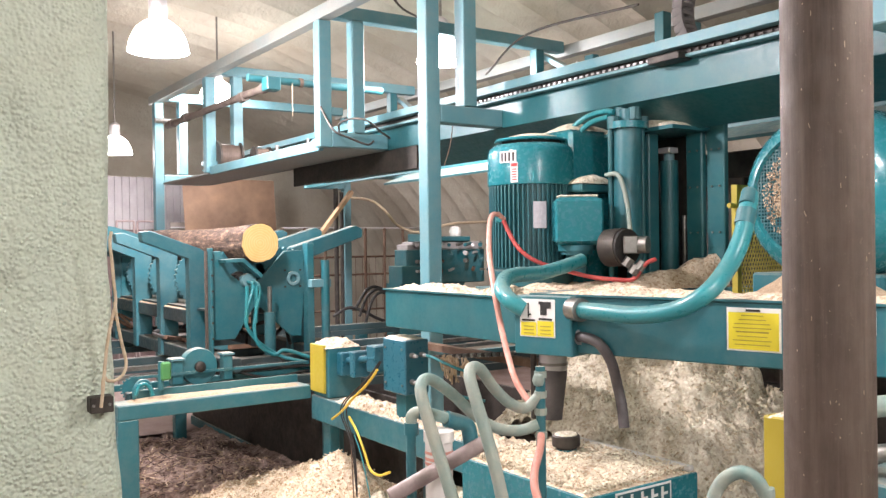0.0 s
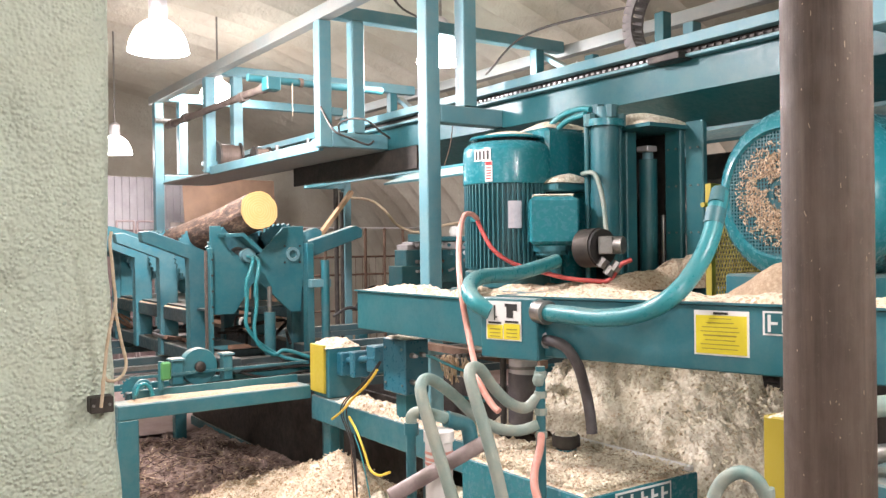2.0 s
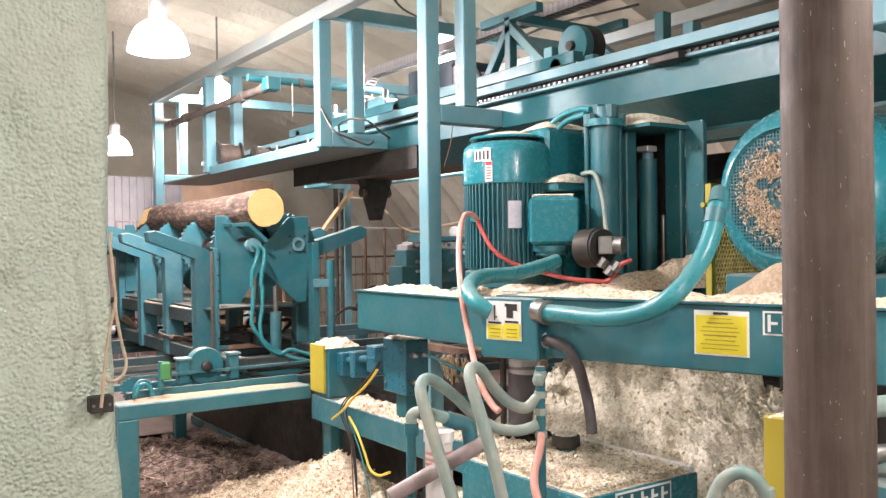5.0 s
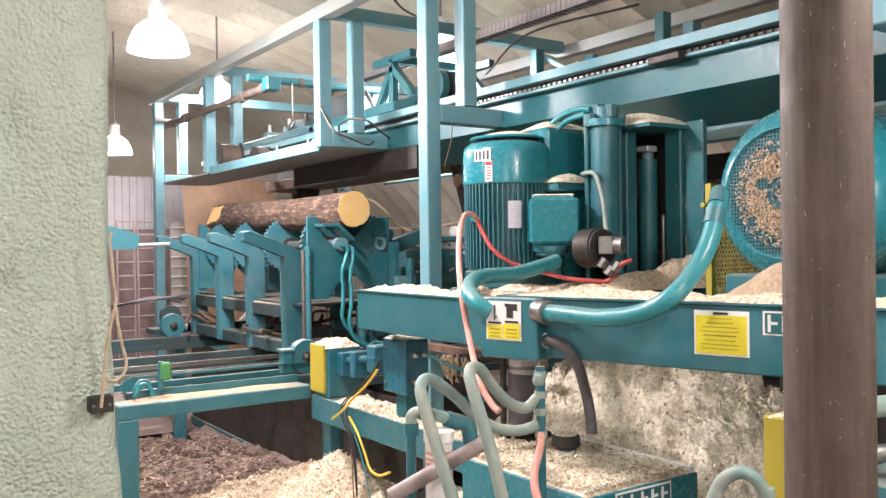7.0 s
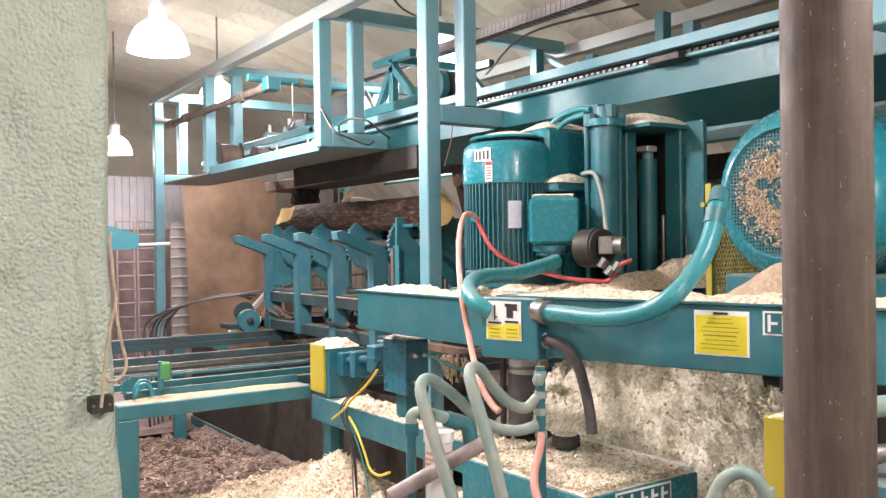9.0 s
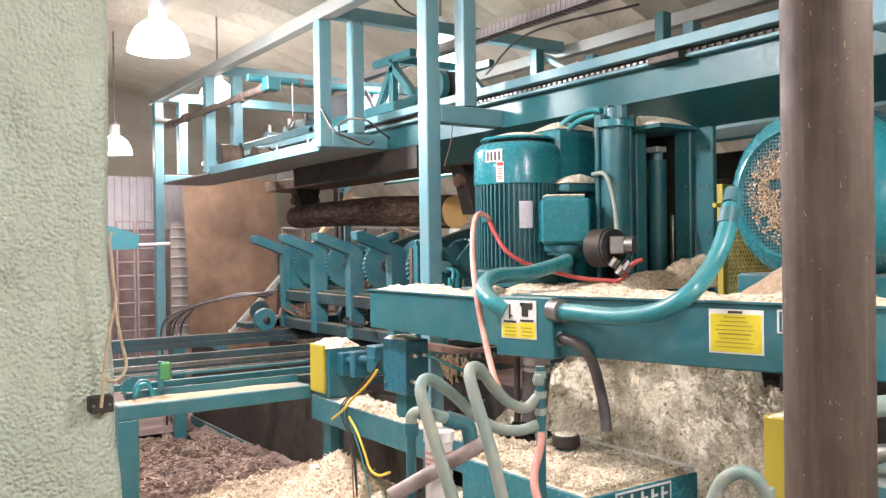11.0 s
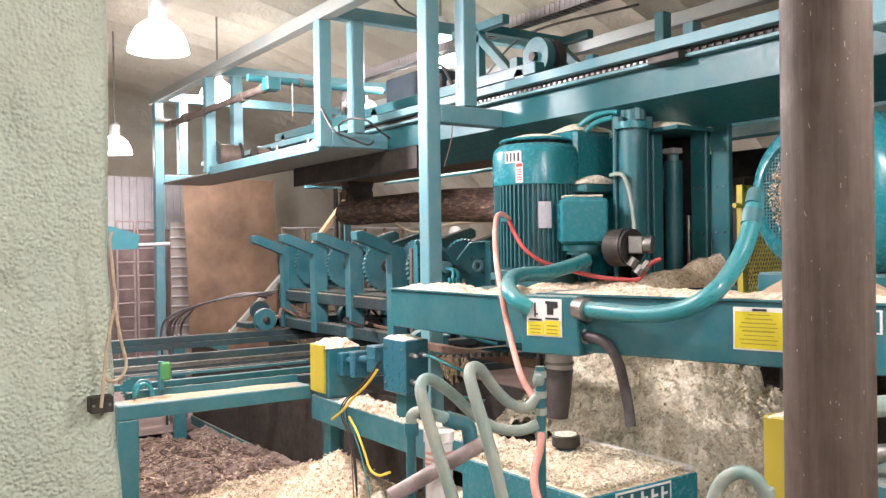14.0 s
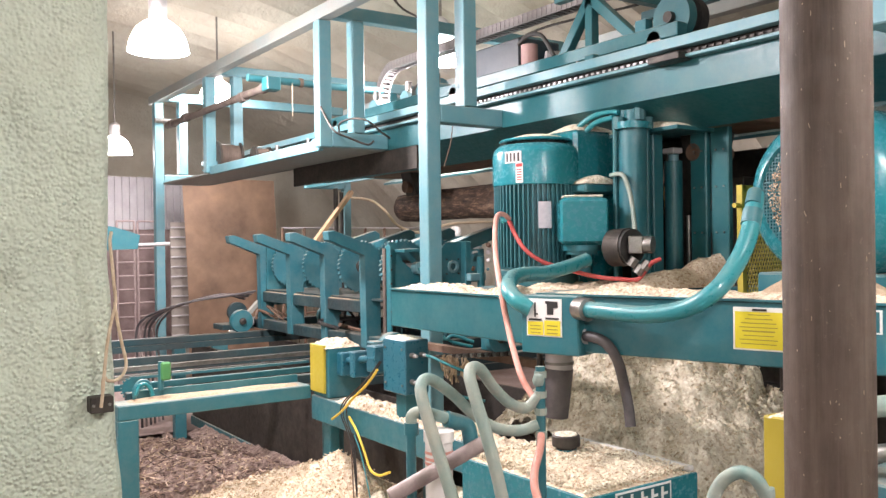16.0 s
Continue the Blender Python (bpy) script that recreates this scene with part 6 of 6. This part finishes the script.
sp = thing("slatted_panel", (3.85, 12.4, -0.02), "pale slatted panel with horizontal battens", "panel")
box(bm := B(), (3.72, 12.42, -0.02), (4.25, 12.44, 2.28))
part("backing", bm, SAGEWALL, sp)
for i in range(14):
    box(bm := B(), (3.72, 12.40, 0.35 + 0.142 * i), (4.25, 12.419, 0.37 + 0.142 * i))
    part("batten", bm, TIN, sp)
hd = thing("side_hopper", (1.991, 8.000, 1.918), "teal sheet metal hopper end with a white pipe", "hopper")
slab(bm := B(), [(1.52, 2.14), (1.838, 2.111), (1.901, 2.101), (2.122, 2.029), (2.100, 1.901), (1.835, 1.894), (1.52, 1.88)], xz(8.0), 0.3)
part("body", bm, TEAL, hd)
rod(bm := B(), (2.114, 8.050, 1.937), (2.402, 8.050, 1.945), 0.018, 10)
part("pipe", bm, TIN, hd, smooth=True)
p = (1.993, 8.150, 1.903)
box(bm := B(), (1.52, 8.1, -0.02), (1.62, 8.2, 1.879))
part("leg", bm, TEAL, hd)
ds = thing("diagonal_strut", (3.971, 11.000, 0.651), "teal diagonal strut before the hardboard sheet", "strut")
bar(bm := B(), (3.916, 11.000, 0.610), (4.896, 11.000, 1.584), 0.09, 0.05)
part("bar", bm, TEAL_WORN, ds)
p = (3.916, 11.000, 0.610)
box(bm := B(), (p[0] - 0.1, 10.95, -0.02), (p[0] + 0.1, 11.05, p[2] + 0.02))
part("foot", bm, TEAL, ds)
fr_ = thing("safety_fence", (6.0, 10.6, -0.02), "rusty tube safety fence with wire mesh", "fence")
fa, fb = Vector((4.706, 10.700, 2.156)), Vector((6.920, 10.700, 2.157))
for k in range(8):
    x = fa.x + (fb.x - fa.x) * k / 7
    rod(bm := B(), (x, 10.7, -0.02), (x, 10.7, fa.z), 0.022, 8)
    part("post", bm, RUST, fr_)
for z in (fa.z, 1.75, 1.5, 1.0, 0.4):
    rod(bm := B(), (fa.x, 10.7, z), (fb.x, 10.7, z), 0.014, 8)
    part("rail", bm, RUST if z < 2 else TIN, fr_)
bm = B()
k = fa.x
while k < fb.x:
    box(bm, (k, 10.698, 0.4), (k + 0.006, 10.702, 1.75))
    k += 0.11
part("mesh", bm, RUST, fr_, kind="stuff")
for pa, pb, r, mt in (((5.098, 9.900, 2.648), (5.101, 9.900, 0.705), 0.03, IRON), ((5.127, 9.800, 2.599), (5.114, 9.800, 0.712), 0.025, IRON)):
    ob = thing("standpipe", (pa[0], pa[1], -0.02), "dark standpipe beside the far gantry post", "pipe", "standpipes")
    rod(bm := B(), (pa[0], pa[1], -0.02), pa, r, 10)
    part("pipe", bm, mt, ob, smooth=True)
ob = thing("timber_prop", (4.590, 9.500, 1.948), "pale timber prop leaning on the gantry post", "timber")
bar(bm := B(), (4.559, 9.500, 1.907), (5.221, 9.700, 2.596), 0.06, 0.05)
part("plank", bm, TIMBER, ob)
ob = part("cable", hose(B(), [(5.335, 9.985, 2.541), (5.549, 9.800, 2.498), (5.644, 9.600, 2.365), (5.734, 9.400, 2.155), (5.949, 9.200, 2.063), (6.346, 9.200, 2.165), (6.731, 9.200, 2.196), (7.4, 9.2, 2.21), (8.25, 9.2, 2.20)], 0.018, 8), ROPE, None, smooth=True)
tagged(ob, "pale cable slung from the far gantry post", "cable", "cables on the gantry")
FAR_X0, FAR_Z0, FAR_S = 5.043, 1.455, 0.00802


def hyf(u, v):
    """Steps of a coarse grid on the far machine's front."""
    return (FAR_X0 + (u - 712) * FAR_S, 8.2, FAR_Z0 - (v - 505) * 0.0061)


ms = thing("far_machine", (5.648, 8.200, 1.597), "dusty far sawing machine with valves and plates", "machine")
random.seed(21)
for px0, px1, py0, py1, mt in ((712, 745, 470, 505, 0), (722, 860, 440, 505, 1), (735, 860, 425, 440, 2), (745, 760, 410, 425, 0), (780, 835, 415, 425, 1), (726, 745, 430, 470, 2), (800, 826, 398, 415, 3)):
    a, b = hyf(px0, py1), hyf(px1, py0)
    if mt == 3:
        lathe(bm := B(), [(0.02, -0.07), (0.06, -0.05), (0.075, 0), (0.06, 0.05), (0.02, 0.07)], Matrix.Translation(((a[0] + b[0]) / 2, 8.3, (a[2] + b[2]) / 2)), 16)
    else:
        box(bm := B(), (a[0], 8.2 + 0.03 * mt, a[2]), (b[0], 8.5, b[2]))
    part("housing", bm, (TEAL_DARK, TEAL, TIN, WHITE)[mt], ms, bevel=0 if mt == 3 else 0.01, smooth=mt == 3)
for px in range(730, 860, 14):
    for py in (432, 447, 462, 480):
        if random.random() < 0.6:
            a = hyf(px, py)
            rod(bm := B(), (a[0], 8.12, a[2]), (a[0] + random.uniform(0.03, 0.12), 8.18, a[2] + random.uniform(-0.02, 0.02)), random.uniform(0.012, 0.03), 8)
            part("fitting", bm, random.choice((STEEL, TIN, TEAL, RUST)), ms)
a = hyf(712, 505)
box(bm := B(), (a[0], 8.25, -0.02), (a[0] + 0.9, 8.55, a[2] + 0.01))
part("pedestal", bm, TEAL_DARK, ms)
for i, pts in enumerate(([(4.709, 8.600, 1.100), (4.815, 8.600, 1.321), (4.981, 8.600, 1.399), (5.116, 8.600, 1.274), (5.189, 8.600, 1.006)], [(4.717, 8.500, 0.977), (4.832, 8.500, 1.292), (4.983, 8.500, 1.363), (5.131, 8.500, 1.180), (5.219, 8.500, 0.879)], [(4.721, 8.700, 1.191), (4.857, 8.700, 1.381), (4.986, 8.700, 1.421), (5.131, 8.700, 1.336), (5.204, 8.700, 1.065)], [(4.430, 8.700, 1.110), (4.647, 8.700, 1.195), (4.886, 8.600, 1.090), (5.110, 8.600, 0.878)])):
    ob = part("hose", hose(B(), [*pts, (pts[-1][0], pts[-1][1], -0.02)], 0.018, 8), BLACK, None, smooth=True)
    tagged(ob, "black hose looping beside the far machine", "hose", "hoses beside the far machine")

# ---------------------------------------------------------------- rope and bracket on the partition
bk = thing("rope_bracket", (0.387, 1.760, 1.598), "dark steel bracket screwed on the foam partition", "bracket")
p = (0.388, 1.765, 1.597)
box(bm := B(), (p[0] - 0.022, 1.752, p[2] - 0.016), (p[0] + 0.022, 1.785, p[2] + 0.016))
part("plate", bm, IRON, bk, bevel=0.002)
for sx in (-0.016, 0.014):
    rod(bm := B(), (p[0] + sx, 1.752, p[2]), (p[0] + sx, 1.749, p[2]), 0.003, 10)
    part("screw", bm, STEEL, bk, smooth=True)
for pts in ([(0.407, 1.740, 1.935), (0.404, 1.740, 1.913), (0.408, 1.740, 1.869), (0.410, 1.740, 1.836), (0.413, 1.740, 1.797), (0.403, 1.735, 1.759), (0.395, 1.735, 1.716), (0.390, 1.735, 1.673), (0.386, 1.735, 1.629), (0.382, 1.735, 1.595)],
            [(0.411, 1.740, 1.797), (0.416, 1.740, 1.758), (0.424, 1.740, 1.713), (0.431, 1.740, 1.679), (0.427, 1.740, 1.658), (0.413, 1.740, 1.645), (0.397, 1.738, 1.645), (0.388, 1.736, 1.653), (0.385, 1.735, 1.629)]):
    ob = part("rope", hose(B(), pts, 0.0032, 8), ROPE, None, smooth=True)
    tagged(ob, "pale frayed jute rope hanging along the partition edge", "rope", "ropes at the partition")

# ---------------------------------------------------------------- sawdust and bark
def cone(x, y, cx, cy, top, sx, sy):
    return top - math.hypot((x - cx) * sx, (y - cy) * sy)


def lumps(x, y, s=1.0):
    v = Vector((x, y, 1.7))
    return s * (0.09 * noise.noise(v * 2.3) + 0.07 * abs(noise.noise(v * 6)) + 0.05 * abs(noise.noise(v * 13)))


def clods(x, y):
    v = Vector((x, y, 4.1))
    k = max(0.15, min(1.0, 0.55 + 1.8 * noise.noise(v * 1.9)))
    d, e = noise.voronoi(v * 13)[0], noise.voronoi(v * 27)[0]
    return k * (0.17 * (0.30 - d[0] * d[0]) + 0.11 * (0.25 - e[0] * e[0]))


heap("bark_heap", 0.7, 2.98, 5.2, 9.0, 150, lambda x, y: 0.05 + 0.15 * math.exp(-((x - 1.9) ** 2 / 0.7 + (y - 6.3) ** 2 / 1.6)) - 0.16 * max(0.0, x - 2.55) - 0.12 * max(0, y - 7.8) + lumps(x, y, 0.8), LITTER, "dark bark litter and shavings on the floor", 0.07)
heap("chip_heap", 0.9, 2.98, 3.9, 6.8, 170, lambda x, y: cone(x, y, 2.42, 4.68, 0.62, 0.40 if x < 2.42 else 0.75, 0.36 if y > 4.68 else 0.8) + lumps(x, y, 0.5), CHIPS, "pale heap of sawdust beside the table leg", 0.035)
heap("sawdust_heap", 2.74, 5.2, 1.4, 4.6, 260, lambda x, y: min(1.50, cone(x, y, 3.46, 3.13, 1.56, 0.80, 0.78)) + lumps(x, y, 0.6) + clods(x, y), SAWDUST, "tall pale heap of lumpy sawdust under the saw", 0.03)
heap("trough_sawdust", 2.74, 2.978, 5.0, 8.8, 24, lambda x, y: 0.02 + 0.32 * max(0.0, x - 2.76) * (1 + 0.4 * math.sin(2.1 * y)) - 0.02 * max(0, y - 7.2), LITTER, "dull sawdust and bark swept against the plate under the table", 0.02)
heap("low_sawdust", 2.0, 2.74, 3.0, 4.6, 60, lambda x, y: 0.42 + 0.26 * math.exp(-((y - 3.45) / 0.4) ** 2) - 0.4 * abs(x - 2.5) + lumps(x, y, 0.5), SAWDUST, "low drift of sawdust between tank and beam", 0.03)


def flakes(name, n, where, mat, label, lmin, lmax, wmin, wmax, tilt=0.5):
    """Loose flakes lying on a heap: many small chips in one mesh."""
    bm_v, bm_f = [], []
    i = 0
    while i < n:
        hit = where()
        if hit is None:
            continue
        i += 1
        l, w, t = random.uniform(lmin, lmax) / 2, random.uniform(wmin, wmax) / 2, 0.0015
        m = Matrix.Translation(hit) @ Euler((random.gauss(0, tilt), random.gauss(0, tilt), random.uniform(0, 6.3))).to_matrix().to_4x4()
        k = len(bm_v)
        bm_v += [m @ Vector(c) for c in ((-l, -w, -t), (l, -w, -t), (l, w, -t), (-l, w, -t), (-l, -w, t), (l, -w, t), (l, w, t), (-l, w, t))]
        bm_f += [(k, k + 3, k + 2, k + 1), (k + 4, k + 5, k + 6, k + 7), (k, k + 1, k + 5, k + 4), (k + 1, k + 2, k + 6, k + 5), (k + 2, k + 3, k + 7, k + 6), (k + 3, k, k + 4, k + 7)]
    me = bpy.data.meshes.new(name)
    me.from_pydata(bm_v, [], bm_f)
    me.materials.append(mat)
    return tagged(new(name, me), label, "wood chips", kind="stuff")


def over(name):
    me = bpy.data.objects[name].data
    co = [v.co.copy() for v in me.vertices if v.co.z > 0.03]
    return lambda: random.choice(co) + Vector((random.uniform(-0.012, 0.012), random.uniform(-0.012, 0.012), 0.003))


random.seed(8)
flakes("loose_chips", 18000, over("sawdust_heap"), FLAKE_PALE, "loose pale chips on the tall heap", 0.006, 0.026, 0.004, 0.014, 0.8)
flakes("loose_chips", 9000, over("chip_heap"), FLAKE, "loose pale chips on the heap by the table", 0.006, 0.022, 0.004, 0.012)
flakes("loose_bark", 6500, over("bark_heap"), FLAKE_DARK, "loose bark strips on the floor litter", 0.03, 0.20, 0.003, 0.012, 0.16)
flakes("loose_chips", 4500, over("bark_heap"), FLAKE, "loose pale shavings in the floor litter", 0.01, 0.04, 0.004, 0.012)


def on_tank():
    p = random.uniform(2.15, 2.69), random.uniform(2.25, 2.95)
    return Vector((p[0], p[1], 1.002 + random.uniform(-0.008, 0.014)))


flakes("tank_chips", 6500, on_tank, FLAKE_PALE, "loose pale chips on the tank lid", 0.006, 0.02, 0.003, 0.009)


# ---------------------------------------------------------------- what moves
def shift(ob, rows):
    at = ob.location.copy()
    walk(ob, [(t, Matrix.Translation(at + Vector(d))) for t, *d in rows])


def motions():
    shift(saw, [(0, 0.174, 0, 0), (0.5, 0.105, 0, 0), (1.0, 0.039, 0, 0), (1.4, 0, 0, 0), (9.5, 0, 0, 0), (10.2, 0.028, 0, 0), (11.5, 0.108, 0, 0),
                (12.0, 0.138, 0, 0), (12.5, 0.165, 0, 0), (13.0, 0.192, 0, 0), (13.4, 0.21, 0, 0), (16, 0.21, 0, 0)])
    shift(lc, [(0, 0, 0, 0), (4.6, 0, 0, 0), (5.2, 0.09, 0, 0), (6.3, 0.491, 0, 0), (7, 0.743, 0, 0), (8, 1.139, 0, 0), (9.2, 1.592, 0, 0),
               (9.6, 1.69, 0, 0), (10, 1.70, 0, 0), (15.0, 1.70, 0, 0), (15.5, 1.632, 0, 0), (16, 1.445, 0, 0)])
    walk(cradle, [(t, Matrix.Translation((0, 0, z))) for t, z in ((0, 0), (0.7, 0), (1.0, 0.035), (1.5, 0.105), (2.0, 0.178), (2.5, 0.25), (9.6, 0.25), (11.0, 0.05), (16, 0.05))])
    shift(oc, [(0, 0, -7.6, 0), (1.3, 0, -7.6, 0), (2.0, 0, -7.2, 0), (2.4, 0, -6.6, 0), (2.8, 0, -5.65, 0), (3.2, 0, -4.5, 0), (3.6, 0, -3.45, 0), (4.0, 0, -2.75, 0), (4.2, 0, -2.53, 0), (5.2, 0, -1.2, 0),
               (6.2, 0, 0, 0), (12.3, 0, 0, 0), (12.5, 0, -0.03, 0), (13, 0, -0.428, 0), (13.5, 0, -0.893, 0), (14, 0, -1.17, 0), (14.5, 0, -1.40, 0), (15, 0, -1.65, 0), (15.5, 0, -2.0, 0), (16, 0, -2.28, 0)])
    shift(dc, [(0, 0, -4.665, 0), (1.3, 0, -4.66, 0), (2.0, 0, -4.28, 0), (2.4, 0, -3.86, 0), (2.8, 0, -3.29, 0), (3.8, 0, -1.97, 0), (4.2, 0, -1.55, 0), (5.2, 0, -0.75, 0), (6.2, 0, 0, 0), (12.3, 0, 0, 0),
               (13, 0, -0.24, 0), (13.5, 0, -0.47, 0), (14, 0, -0.59, 0), (14.5, 0, -0.69, 0), (15, 0, -0.89, 0), (15.5, 0, -1.07, 0), (16, 0, -1.257, 0)])
    rows = [(0, 2.318, 5.66, 1.93, 0), (0.7, 2.318, 5.66, 1.93, 0), (1.0, 2.318, 5.66, 1.967, 1.2), (1.5, 2.322, 5.66, 2.063, 4.0), (2.0, 2.315, 5.66, 2.16, 6.5), (2.5, 2.31, 5.66, 2.245, 8.0), (3.0, 2.31, 5.66, 2.245, 7.5),
            (3.5, 2.316, 5.66, 2.222, 6.0), (4.0, 2.318, 5.66, 2.194, 4.3), (4.6, 2.32, 5.66, 2.18, 1.8), (5.2, 2.41, 5.66, 2.178, -0.3), (6.3, 2.80, 5.66, 2.178, -0.5), (7, 3.065, 5.66, 2.178, -0.5), (8, 3.45, 5.66, 2.178, -0.5), (9.2, 3.90, 5.66, 2.178, -0.5),
            (9.7, 4.0, 5.66, 2.17, -0.8), (11.3, 4.0, 5.66, 2.17, -1.5), (12.3, 4.0, 5.66, 2.17, -1.5), (12.5, 4.0, 5.63, 2.17, -1.5), (13, 4.0, 5.232, 2.17, -1.5), (13.5, 4.0, 4.767, 2.17, -1.5), (14, 4.0, 4.49, 2.17, -1.5), (14.5, 4.0, 4.26, 2.17, -1.5),
            (15, 4.0, 4.01, 2.17, -1.5), (15.5, 4.0, 3.66, 2.17, -1.5), (16, 4.0, 3.38, 2.17, -1.5)]
    turned = ((9.2, 0), (9.7, 20), (11.3, 95), (16, 95))
    roll = lambda t: next(a + (b - a) * (t - t0) / (t1 - t0) for (t0, a), (t1, b) in zip(((0, 0),) + turned, turned) if t <= t1)
    walk(the_log, [(t, pose(x, y, z, -a, 0, 0) @ pose(0, 0, 0, 0, roll(t), 0)) for t, x, y, z, a in rows])


motions()
